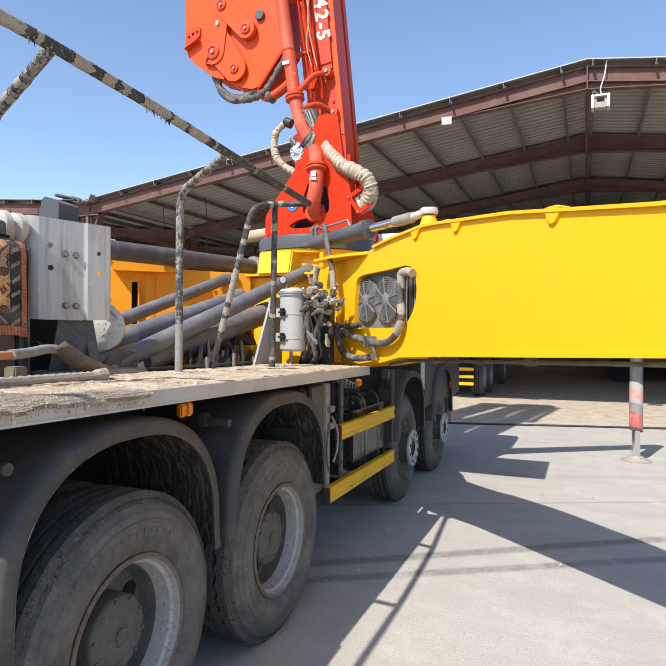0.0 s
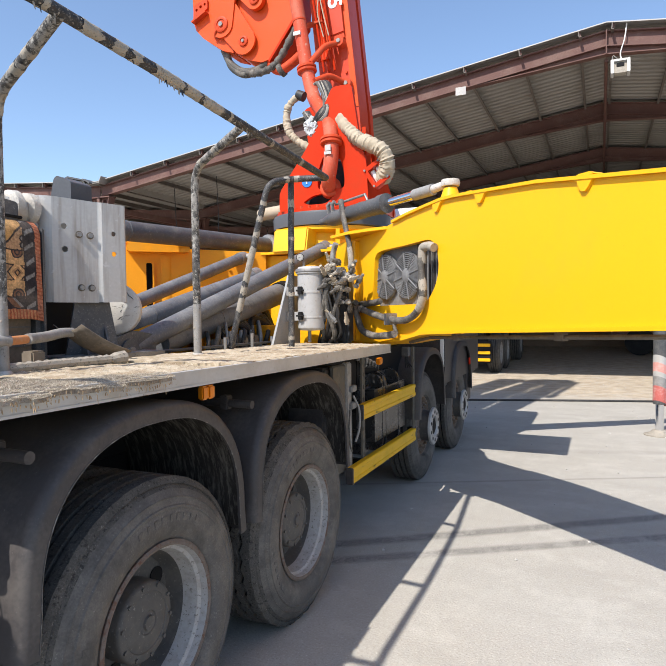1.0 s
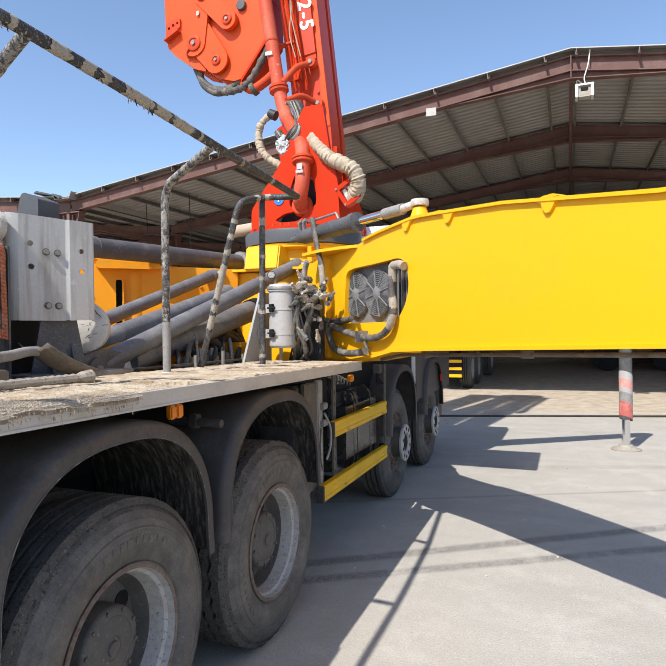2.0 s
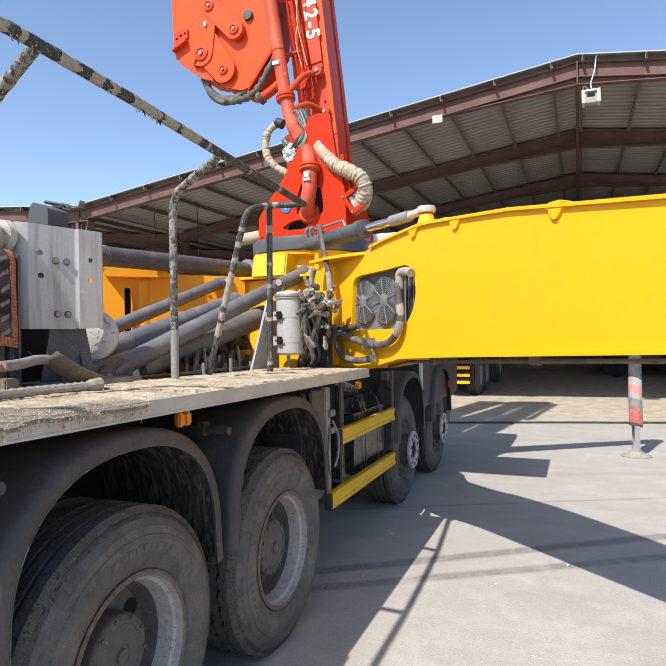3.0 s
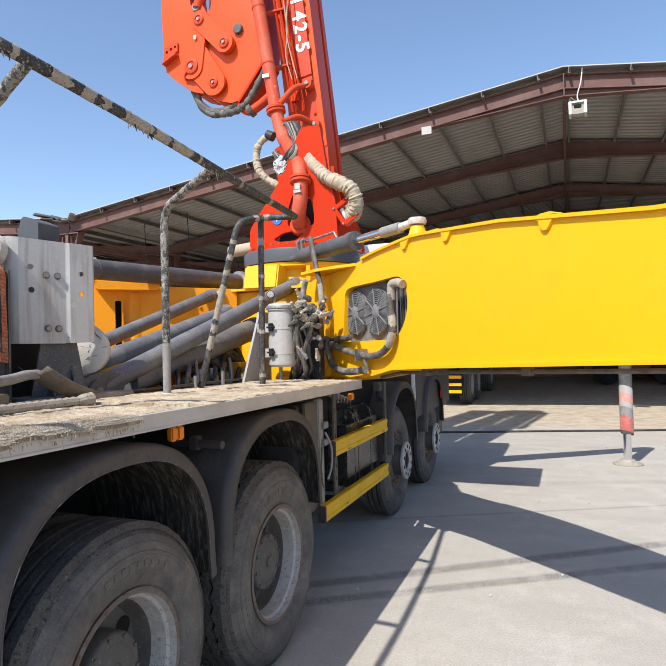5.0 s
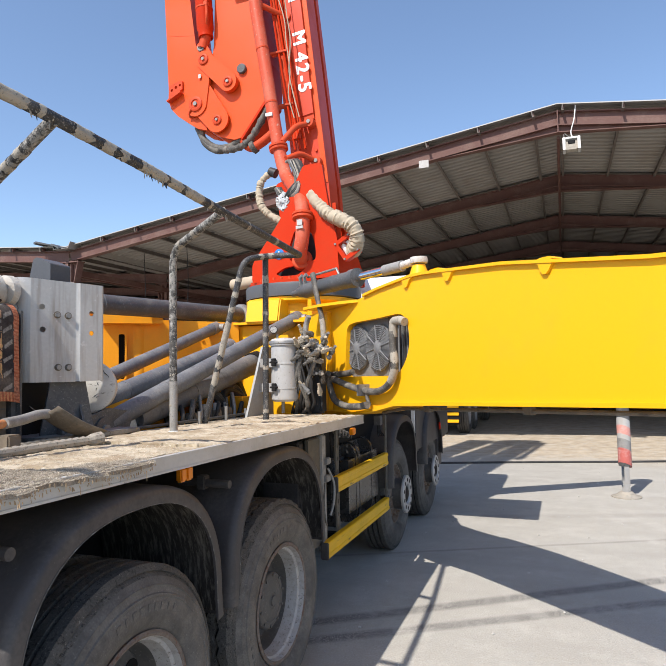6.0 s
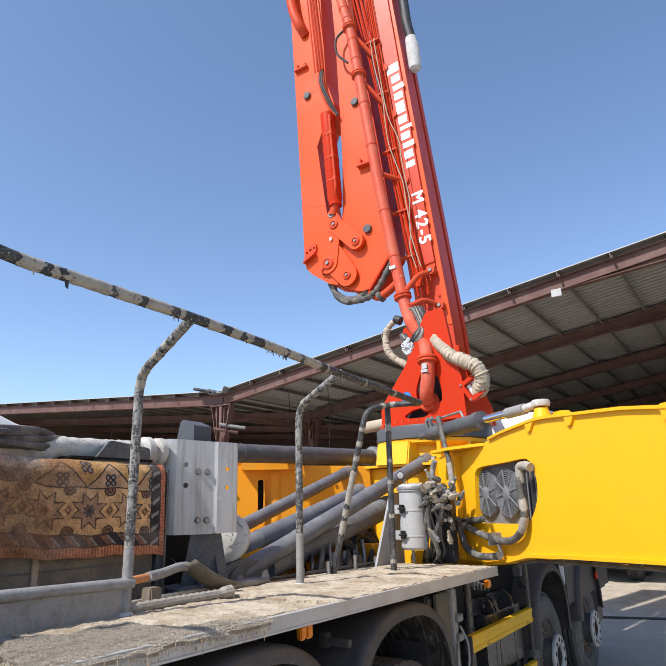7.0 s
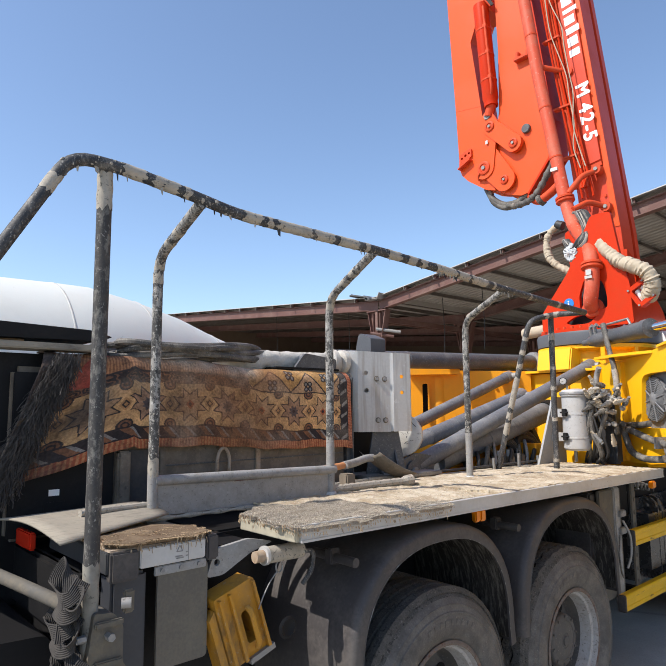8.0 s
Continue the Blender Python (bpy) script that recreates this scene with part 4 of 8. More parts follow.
for y, shift, poly in (
    (4.08, 0.0, [(-1.71, 2.98), (-1.705, 3.19), (-1.60, 3.336), (-1.36, 3.65), (-1.28, 3.805), (-1.20, 3.98), (-1.06, 4.25), (-0.84, 4.25), (-0.76, 3.72), (-0.68, 3.42), (-0.66, 2.98)]),
    (5.04, 0.0, [(-1.78, 2.98), (-1.78, 3.45), (-1.78, 3.75), (-1.86, 4.40), (-1.6, 4.5), (-1.3, 4.3), (-1.0, 3.9), (-0.84, 3.5), (-0.72, 3.2), (-0.68, 2.98)])):
    hole = round_loop([(-1.24, 3.185), (-1.24, 3.36), (-1.17, 3.54), (-1.08, 3.50), (-0.985, 3.50), (-0.955, 3.44), (-0.925, 3.3), (-0.93, 3.175)], 0.045)
    oval = round_loop([(-1.42, 3.06), (-1.35, 3.03), (-1.14, 3.03), (-1.03, 3.12), (-1.08, 3.145), (-1.30, 3.125)], 0.05)
    bm = plate(round_loop(poly, 0.04, 3), axes((0, y, 0), (1, 0, 0), (0, 0, 1)), -0.025, 0.025, (hole, oval))
    part("cheek_plate", bm, "red", tower)
bm = bmesh.new()
prism(bm, [(4.1, 2.98), (5.03, 2.98), (5.03, 3.15), (4.5, 3.62), (4.1, 3.80)], axes((-0.72, 0, 0), (0, 1, 0), (0, 0, 1)), -0.02, 0.02, (circle(4.32, 3.5, 0.07),))
part("side_plate", bm, "red", tower)
bm = bmesh.new()
prism(bm, [(4.1, 2.98), (5.03, 2.98), (5.03, 3.4), (4.1, 3.2)], axes((-1.66, 0, 0), (0, 1, 0), (0, 0, 1)), -0.02, 0.02)
part("side_plate", bm, "red", tower)
# dark drum added inside the tower so the cut-outs look shaded
part("rotary_joint", lathe(bmesh.new(), [(0.30, 2.96), (0.30, 3.55), (0.22, 3.6), (0, 3.6)], T, 28), "dark", tower, "dark drum added inside the tower to darken its cut-outs", True)
part("cross_tube", rod(bmesh.new(), (-1.62, 4.3, 3.05), (-2.15, 4.4, 3.03), 0.07, 20), "canvas", tower, "sandy-coloured pipe stub", True)
part("info_sticker", lathe(bmesh.new(), [(0.06, 0), (0.06, 0.003), (0, 0.003)], along((-1.365, 4.05, 3.28), (-1.365, 3.0, 3.28)), 20), "blue", tower, "round blue sticker with a white mark")
part("sticker_mark", boxed((-1.373, 4.040, 3.255), (-1.358, 4.046, 3.29)), "white", tower)
part("sticker_mark", boxed((-1.373, 4.040, 3.298), (-1.358, 4.046, 3.312)), "white", tower)
# sheave box with a white roller
box_m = pose(-0.57, 4.10, 3.29, 0, -32, 0) @ Matrix.Diagonal((1.15, 1, 1.1, 1))
bm = plate(round_loop([(-0.09, -0.11), (0.09, -0.11), (0.09, 0.11), (-0.09, 0.11)], 0.02), box_m @ axes((0, 0, 0), (1, 0, 0), (0, 0, 1)), -0.05, 0.05, (round_loop([(-0.055, -0.07), (0.055, -0.07), (0.055, 0.07), (-0.055, 0.07)], 0.01),))
sheave = part("sheave_box", bm, "red", tower, "red steel roller box")
for s in (-0.03, 0.03):
    part("roller", rod(bmesh.new(), box_m @ Vector((s, 0.02, -0.06)), box_m @ Vector((s, 0.02, 0.06)), 0.028, 14), "white", sheave, "white roller", True)
for u, v in ((-0.075, -0.09), (0.075, -0.09), (-0.075, 0.09), (0.075, 0.09)):
    p = box_m @ Vector((u, -0.05, v))
    part("screw", tubed([p, p + Vector((0, -0.014, 0))], 0.012, 6), "steel", sheave)

# boom: the faces that look backward lie near y = 4.88
F = axes((0, 5.1, 0), (1, 0, 0), (0, 0, 1))     # w points backward


def arm_x(z):
    """The main arm's right-hand front edge."""
    return -1.12 - 0.102 * (z - 4.6)


TOP_Z = 12.2
ARM_FOOT = [(-1.52, 3.55), (-1.02, 3.55)]
bm = bmesh.new()
prism(bm, ARM_FOOT + [(arm_x(4.3) + 0.02, 4.3), (arm_x(TOP_Z), TOP_Z), (arm_x(TOP_Z) - 0.45, TOP_Z), (arm_x(4.8) - 0.44, 4.8), (-1.55, 4.3)], F, -0.07, 0.22)
# a groove runs along the arm's side between the near web and the far lip
prism(bm, ARM_FOOT + [(arm_x(4.3) - 0.10, 4.3), (arm_x(TOP_Z) - 0.12, TOP_Z), (arm_x(TOP_Z) - 0.44, TOP_Z), (arm_x(4.8) - 0.43, 4.8), (-1.54, 4.3)], F, -0.15, -0.07)
prism(bm, ARM_FOOT + [(arm_x(4.3) + 0.02, 4.3), (arm_x(TOP_Z), TOP_Z), (arm_x(TOP_Z) - 0.45, TOP_Z), (arm_x(4.8) - 0.44, 4.8), (-1.55, 4.3)], F, -0.25, -0.15)
boom = part("boom_arm", bm, "arm_red", truck, "main boom arm, orange-red box section with a side groove")
bm = plate([(arm_x(4.3) - 0.055, 4.3), (arm_x(4.3) + 0.018, 4.3), (arm_x(TOP_Z) - 0.002, TOP_Z), (arm_x(TOP_Z) - 0.05, TOP_Z)], F, 0.22, 0.228)
part("flange", bm, "boom_red", boom, "brighter orange edge plate")
bm = plate([(arm_x(4.9) - 0.46, 4.9), (arm_x(4.9) - 0.30, 4.9), (arm_x(TOP_Z) - 0.30, TOP_Z), (arm_x(TOP_Z) - 0.46, TOP_Z)], F, 0.22, 0.235)
part("channel", bm, "red_dull", boom, "duller red cable channel")
# raised cover that carries the lettering, its lower end boxed in
bm = plate([(arm_x(5.16) - 0.255, 5.16), (arm_x(5.16) - 0.06, 5.19), (arm_x(TOP_Z) - 0.045, TOP_Z), (arm_x(TOP_Z) - 0.285, TOP_Z), (arm_x(6.4) - 0.275, 6.4)], F, 0.22, 0.27)
part("cover_strip", bm, "arm_red", boom, "raised orange-red cover strip under the lettering")
part("cover_foot", plate([(arm_x(5.10) - 0.245, 5.10), (arm_x(5.10) - 0.06, 5.12), (arm_x(5.2) - 0.06, 5.20), (arm_x(5.2) - 0.25, 5.17)], F, 0.22, 0.255), "red_dull", boom)
for z in (4.72, 4.60, 4.48):
    part("bolt", rod(bmesh.new(), (arm_x(z) - 0.09, 4.88, z), (arm_x(z) - 0.09, 4.86, z), 0.018, 6), "red_dull", boom)
# bent clamp arms that hold the pipe foot
for a, b, c in (((-1.52, 4.50, 4.74), (-1.40, 4.66, 4.98), (-1.28, 4.84, 5.06)), ((-1.44, 4.44, 4.50), (-1.34, 4.64, 4.62), (-1.20, 4.86, 4.56))):
    arm = part("pipe_clamp", tubed(rounded([a, b, c], 0.08), 0.036, 10), "red_dull", boom, "dull red bent pipe clamp", True)
    part("clamp_boss", rod(bmesh.new(), (c[0], c[1] - 0.07, c[2]), (c[0], c[1] + 0.04, c[2]), 0.062, 18), "red_dull", arm, "", True)
    part("clamp_bolt", rod(bmesh.new(), (c[0], c[1] - 0.085, c[2]), (c[0], c[1] - 0.07, c[2]), 0.026, 6), "steel", arm)
# delivery pipe with flanges on the main arm
PIPE = [(-2.72, 4.6, 12.2), (-2.38, 4.58, 9.86), (-2.24, 4.57, 9.29), (-2.11, 4.56, 8.35), (-1.87, 4.55, 6.5), (-1.58, 4.52, 4.72), (-1.535, 4.50, 4.54), (-1.47, 4.45, 4.36), (-1.37, 4.36, 4.20), (-1.22, 4.22, 4.03), (-1.10, 4.08, 3.85), (-1.05, 4.00, 3.66), (-1.04, 3.97, 3.5), (-1.05, 3.96, 3.38), (-1.085, 3.99, 3.25), (-1.11, 4.12, 3.19), (-1.13, 4.35, 3.18)]
pipe_ob = part("boom_pipe", tubed(PIPE[:6] + smoothed(PIPE[5:], 4)[1:], 0.078, 20), "pipe_red", boom, "orange-red concrete delivery pipe along the boom", True)


def flange(p, d, r=0.115, mat="red_dull"):
    m = along(p, Vector(p) + Vector(d))
    return part("pipe_flange", lathe(bmesh.new(), [(0.07, -0.045), (r - 0.01, -0.04), (r, -0.03), (r, -0.008), (r - 0.018, -0.005), (r - 0.018, 0.005), (r, 0.008), (r, 0.03), (r - 0.01, 0.04), (0.07, 0.045)], m, 24), mat, pipe_ob, "", True)


for p, d in (((-2.24, 4.57, 9.29), (0.13, 0, -1)), ((-2.11, 4.56, 8.35), (0.13, 0, -1)), ((-1.575, 4.52, 4.68), (0.15, 0, -1)), ((-1.05, 4.00, 3.66), (0.06, -0.16, -1)), ((-1.105, 4.10, 3.195), (-0.2, 0.9, -0.3))):
    flange(p, d)
part("pipe_tag", boxed((-1.07, 3.884, 3.54), (-1.01, 3.892, 3.60)), "edge", pipe_ob)
part("pipe_tag", boxed((-1.700, 4.43, 5.06), (-1.615, 4.449, 5.10)), "white", pipe_ob)
for (x0, z0), (x1, z1) in (((-2.20, 9.15), (-1.80, 8.49)), ((-2.07, 8.24), (-1.70, 7.63)), ((-1.85, 6.6), (-1.58, 6.5))):
    bm = bmesh.new()
    rod(bm, (x0, 4.6, z0), (x1, 4.86, z1), 0.035, 12)
    rod(bm, (x1, 4.80, z1), (x1, 4.9, z1), 0.06, 14)
    part("pipe_bracket", bm, "red_dull", boom, "", True)
for i, off in enumerate((0.13, 0.165, 0.20, 0.235, 0.27)):
    pts = [(p[0] + off + 0.012 * math.sin(3.1 * i + p[2]), 4.76 + 0.02 * (i % 2), p[2]) for p in PIPE[:6]]
    pts = [Vector(pts[0]), Vector(pts[1]), Vector(pts[3]), Vector(pts[4]), Vector(pts[5])]
    part("hydraulic_line", tubed(smoothed(pts, 5), 0.013, 6), "red_dull" if i % 2 else "red", boom, "", True)
random.seed(4)
for k in range(2):
    pts = [(-1.98 + 0.06 * k + 0.125 * (9.4 - z) + random.uniform(-0.06, 0.06), 4.70 - 0.01 * k, z) for z in (9.0, 8.5, 7.9, 7.5, 7.1, 6.8, 6.4, 6.1, 5.7, 5.4, 5.1)]
    part("cable", tubed(smoothed(pts, 5), 0.007, 6), "canvas", boom, "loose pale cable", True)
for z in (9.0, 8.0, 7.0, 6.0, 5.3):
    part("line_clamp", boxed((arm_x(z) - 0.52, 4.74, z), (arm_x(z) - 0.28, 4.83, z + 0.03), 0.004), "red_dull", boom)
# hose end hanging on the far side of the arm
end_hose = part("end_hose", tubed(smoothed([(-1.78, 5.05, 12.1), (-1.53, 5.03, 9.9), (-1.47, 5.0, 9.3), (-1.41, 5.0, 8.95)], 5), 0.075, 16), "hose_black", boom, "thick black end hose", True)
part("hose_wrap", tubed([(-1.42, 5.0, 8.97), (-1.40, 5.0, 8.8), (-1.385, 5.0, 8.55), (-1.38, 5.0, 8.4), (-1.375, 5.0, 8.36)], [0.085, 0.1, 0.098, 0.09, 0.05], 16), "wrap", end_hose, "white plastic wrapped round the hose end", True)

# lettering on the arm
TM = axes((arm_x(6.3) - 0.207, 4.829, 6.27), (0.102, 0, -1), (1, 0, 0.102))
for letter, along_u in (("M", 0.0), ("4", 0.29), ("2", 0.445), ("-", 0.592), ("5", 0.69)):
    font = bpy.data.curves.new("letter", "FONT")
    font.body, font.size, font.extrude = letter, 0.242, 0.002
    holder = new("holder", font)
    bpy.context.view_layer.update()
    glyphs = bpy.data.meshes.new_from_object(holder.evaluated_get(bpy.context.evaluated_depsgraph_get()))
    bpy.data.objects.remove(holder)
    bm = bmesh.new()
    for k, (u, v) in enumerate(((0, 0), (0.009, 0), (-0.009, 0), (0, 0.006), (0, -0.006), (0.007, 0.005), (-0.007, -0.005))):
        copy = glyphs.copy()
        copy.transform(Matrix.Translation((u + along_u, v, 0.0006 * k)))
        bm.from_mesh(copy)
        bpy.data.meshes.remove(copy)
    bm.transform(TM)
    part("letter", bm, "white", boom, "white bold letter " + letter if letter.isalpha() else "")
s = 0.0
for wdt, hgt, low in ((0.16, 0.2, 0.05), (0.13, 0.14, 0), (0.09, 0.18, 0), (0.12, 0.14, 0), (0.2, 0.14, 0), (0.13, 0.14, 0), (0.06, 0.19, 0), (0.12, 0.14, 0), (0.09, 0.18, 0), (0.13, 0.14, 0), (0.1, 0.14, 0)):
    bm = plate([(s, -low), (s + wdt, -low), (s + wdt, hgt - low), (s, hgt - low)], axes((arm_x(8.5) - 0.215, 4.829, 8.50), (0.102, 0, -1), (1, 0, 0.102)), 0.0, 0.003)
    part("marking_bar", bm, "white", boom)
    s += wdt + 0.05

# folded outer arms beside the main arm
arm2 = [(-2.90, 12.2), (-2.73, 9.5), (-2.67, 7.35), (-2.70, 6.4), (-2.84, 5.6), (-2.80, 5.24), (-2.62, 5.12), (-2.40, 5.05), (-2.27, 5.07), (-1.93, 5.52), (-1.90, 6.0), (-2.10, 7.6), (-2.33, 9.4), (-2.487, 12.2)]
arm3 = [(-3.77, 12.2), (-3.66, 10.93), (-3.54, 8.62), (-3.44, 6.6), (-3.405, 5.72), (-3.37, 5.62), (-3.26, 5.50), (-2.96, 5.285), (-2.80, 5.23), (-2.78, 6.12), (-2.97, 6.44), (-3.13, 7.68), (-2.97, 8.04), (-2.76, 8.04), (-2.79, 8.37), (-2.93, 8.84), (-3.066, 12.2)]
a2 = part("folded_arm", plate(arm2, F, -0.2, 0.19), "boom_red", truck, "folded boom arm hanging beside the main arm")
a3 = part("folded_arm", plate(arm3, F, -0.22, 0.215), "boom_red", truck, "outer folded boom arm with joint plates")
part("edge_plate", plate([(-2.30, 5.06), (-1.925, 5.53), (-1.895, 6.0), (-2.09, 7.6), (-2.32, 9.4), (-2.477, 12.2), (-2.457, 12.2), (-2.30, 9.4), (-2.065, 7.6), (-1.87, 6.0), (-1.90, 5.51), (-2.29, 5.03)], F, -0.22, 0.195), "red", a2)
part("joint_head", plate(round_loop([(-2.95, 11.5), (-2.4, 11.35), (-1.9, 11.5), (-1.86, 12.25), (-2.1, 12.5), (-2.75, 12.45), (-2.98, 12.2)], 0.12), F, -0.21, 0.18), "boom_red", a2, "joint head that links the arms")
for u0, u1 in (((-3.44, 6.68), (-2.99, 6.60)), ((-3.55, 8.75), (-2.95, 8.72))):
    part("weld_seam", plate([u0, u1, (u1[0], u1[1] - 0.012), (u0[0], u0[1] - 0.012)], F, 0.215, 0.2175), "boom_red", a3)


def hull(circles, n=36):
    """The outline of a band stretched round circles (u, v, r)."""
    pts = sorted({(round(u + r * math.cos(2 * math.pi * i / n), 5), round(v + r * math.sin(2 * math.pi * i / n), 5)) for u, v, r in circles for i in range(n)})
    side = []
    for run in (pts, pts[::-1]):
        half = []
        for p in run:
            while len(half) > 1 and (half[-1][0] - half[-2][0]) * (p[1] - half[-2][1]) - (half[-1][1] - half[-2][1]) * (p[0] - half[-2][0]) <= 1e-9:
                half.pop()
            half.append(p)
        side += half[:-1]
    return side


PINS = {"top": (-2.853, 6.365), "upper": (-2.807, 6.183), "right": (-2.438, 5.807), "lower": (-2.94, 5.594), "foot": (-2.622, 5.33)}
part("joint_link", plate(hull([(*PINS["upper"], 0.12), (*PINS["right"], 0.125)]), F, 0.215, 0.285), "boom_red", a3, "steel joint link with pins")
part("joint_link", plate(hull([(*PINS["top"], 0.085), (*PINS["upper"], 0.13)]), F, 0.218, 0.262), "boom_red", a3)
part("joint_link", plate(hull([(*PINS["upper"], 0.115), (-2.80, 5.93, 0.07)]), F, 0.219, 0.27), "boom_red", a3)
part("joint_link", plate(hull([(-2.80, 5.90, 0.07), (*PINS["lower"], 0.165)]), F, 0.22, 0.272), "boom_red", a3)
part("joint_link", plate(hull([(-2.76, 5.78, 0.05), (*PINS["lower"], 0.10), (*PINS["foot"], 0.165)]), F, 0.221, 0.255), "boom_red", a2)
for key, r, w, mat in (("top", 0.055, 0.262, "steel"), ("upper", 0.075, 0.285, "red_dull"), ("right", 0.07, 0.285, "red_dull"), ("lower", 0.10, 0.272, "red_dull"), ("foot", 0.065, 0.255, "red_dull")):
    x, z = PINS[key]
    pin = part("joint_pin", lathe(bmesh.new(), [(r, 0), (r, 0.016), (r * 0.86, 0.022), (r * 0.62, 0.022), (r * 0.58, 0.012), (0, 0.012)], along((x, 5.1 - w, z), (x, 4, z)), 24), mat, a3, "", True)
    part("pin_bolt", lathe(bmesh.new(), [(r * 0.3, 0.012), (r * 0.3, 0.03), (0, 0.03)], along((x, 5.1 - w, z), (x, 4, z)), 8), "steel", pin)
for (x, z), y, owner in (((-2.27, 5.982), 4.91, a2), ((-2.40, 8.2), 4.91, a2), ((-3.30, 8.70), 4.885, a3)):
    part("plug", lathe(bmesh.new(), [(0.066, 0), (0.066, 0.035), (0.058, 0.045), (0, 0.046)], along((x, y, z), (x, y - 1, z)), 20), "pipe", owner, "grey plastic plug", True)
part("pin_tag", boxed((-2.885, 4.805, 5.93), (-2.845, 4.812, 5.985)), "edge", a3, "small pale tag")
# punched bracket on the outer arm's edge
bm = plate([(-3.395, 5.755), (-3.17, 5.86), (-3.17, 5.97), (-3.22, 5.985), (-3.385, 5.93)], F, 0.215, 0.245, (circle(-3.34, 5.87, 0.02, 10), circle(-3.275, 5.90, 0.022, 10), circle(-3.21, 5.92, 0.018, 10)))
box(bm, (-3.40, 4.80, 5.745), (-3.16, 4.885, 5.765), m=Matrix.Translation((-3.28, 0, 5.755)) @ pose(0, 0, 0, 0, -25, 0) @ Matrix.Translation((3.28, 0, -5.755)))
part("punched_bracket", bm, "red_dull", a3, "punched steel bracket")
part("chain_guide", tubed(rounded([(-3.05, 4.86, 5.44), (-3.04, 4.82, 5.50), (-2.98, 4.82, 5.56)], 0.03), 0.016, 8), "red_dull", a3, "", True)
bm = bmesh.new()
tube(bm, [(-2.90, 4.86, 8.15), (-2.80, 4.86, 6.62), (-2.798, 4.86, 6.58), (-2.79, 4.86, 6.50)], [0.115, 0.115, 0.10, 0.10], 24)
fold = part("fold_cylinder", bm, "red", truck, "red hydraulic cylinder between the folded arms", True)
for k, z in enumerate((7.72, 7.3, 6.9)):
    x = -2.90 + 0.10 * (8.15 - z) / 1.53
    part("pipe_strap", lathe(bmesh.new(), [(0.116, -0.012), (0.121, -0.01), (0.121, 0.01), (0.116, 0.012)], along((x, 4.86, z), (x - 0.065, 4.86, z + 1)), 24), "red_dull", fold, "", True)
    part("strap_clip", boxed((x + 0.07, 4.72, z - 0.03), (x + 0.13, 4.78, z + 0.03), 0.006), "red_dull", fold)
part("side_pipe", tubed(rounded([(-2.80, 4.76, 8.05), (-2.78, 4.74, 7.9), (-2.70, 4.74, 6.72), (-2.74, 4.80, 6.62)], 0.05), 0.02, 8), "red_dull", fold, "", True)
part("rod_end", rod(bmesh.new(), (-2.79, 4.86, 6.52), (-2.84, 4.86, 6.36), 0.07, 16), "red_dull", fold, "", True)
for x, z in ((-2.36, 7.0), (-3.52, 9.25)):
    bm = boxed((x - 0.02, 4.82, z), (x + 0.24, 4.94, z + 0.05), 0.01)
    box(bm, (x, 4.84, z + 0.05), (x + 0.05, 4.92, z + 0.14), 0.008)
    box(bm, (x + 0.16, 4.84, z + 0.05), (x + 0.21, 4.92, z + 0.11), 0.008)
    part("stop_block", bm, "red_dull", a3 if x < -3 else a2)
for i in range(4):
    part("hydraulic_line", tubed(smoothed([(-3.34 + 0.05 * i, 4.78, 12.1), (-3.20 + 0.05 * i, 4.78, 10.5), (-3.12 + 0.05 * i, 4.78, 9.6), (-3.08 + 0.05 * i, 4.80, 9.0)], 4), 0.014, 6), "red_dull", a3, "", True)
part("elbow_pipe", tubed(smoothed([(-3.6, 4.75, 11.2), (-3.5, 4.75, 10.5), (-3.38, 4.78, 10.1), (-3.33, 4.9, 9.95)], 5), 0.085, 16), "red_dull", a3, "", True)
for i in range(3):
    part("hose", tubed(smoothed([(-3.02 + 0.04 * i, 4.82, 9.0), (-2.98 + 0.03 * i, 4.76, 8.7), (-2.86 + 0.04 * i, 4.78, 8.3), (-2.72 + 0.02 * i, 4.84, 8.05)], 5), 0.016, 8), "hose_black" if i else "red_dull", a3, "", True)
for i in range(2):
    part("hose", tubed(smoothed([(-3.02 + 0.05 * i, 5.0, 5.34), (-2.90, 4.98, 5.14 - 0.03 * i), (-2.68, 4.97, 5.00 - 0.04 * i), (-2.42, 4.97, 5.02), (-2.20, 4.99, 5.24), (-2.08, 5.0, 5.5 + 0.1 * i)], 5), 0.045, 10), "hose", a2, "sleeved hose loop", True)
part("elbow_pipe", tubed(smoothed([(-2.34, 5.0, 5.10), (-2.26, 4.98, 4.98), (-2.14, 4.95, 4.92), (-1.99, 4.95, 4.98), (-1.86, 4.95, 5.06)], 5), 0.06, 14), "red_dull", a2, "dull red pipe elbow", True)
part("hose", tubed(smoothed([(-2.48, 4.8, 9.55), (-2.62, 4.76, 9.4), (-2.60, 4.74, 9.1), (-2.42, 4.76, 8.85)], 6), 0.02, 8), "hose_black", a2, "", True)

part("wrapped_hose", tubed(smoothed([(-2.62, 4.90, 4.95), (-2.48, 4.90, 4.92), (-2.31, 4.90, 4.935), (-2.18, 4.91, 5.01), (-2.07, 4.93, 5.16), (-1.94, 4.97, 5.41)], 8), [0.044 + 0.006 * math.sin(i * 1.3) + 0.004 * math.sin(i * 2.9) for i in range(41)], 16), "hose", a2, "hose in a dusty brown wrap under the folded arms", True)

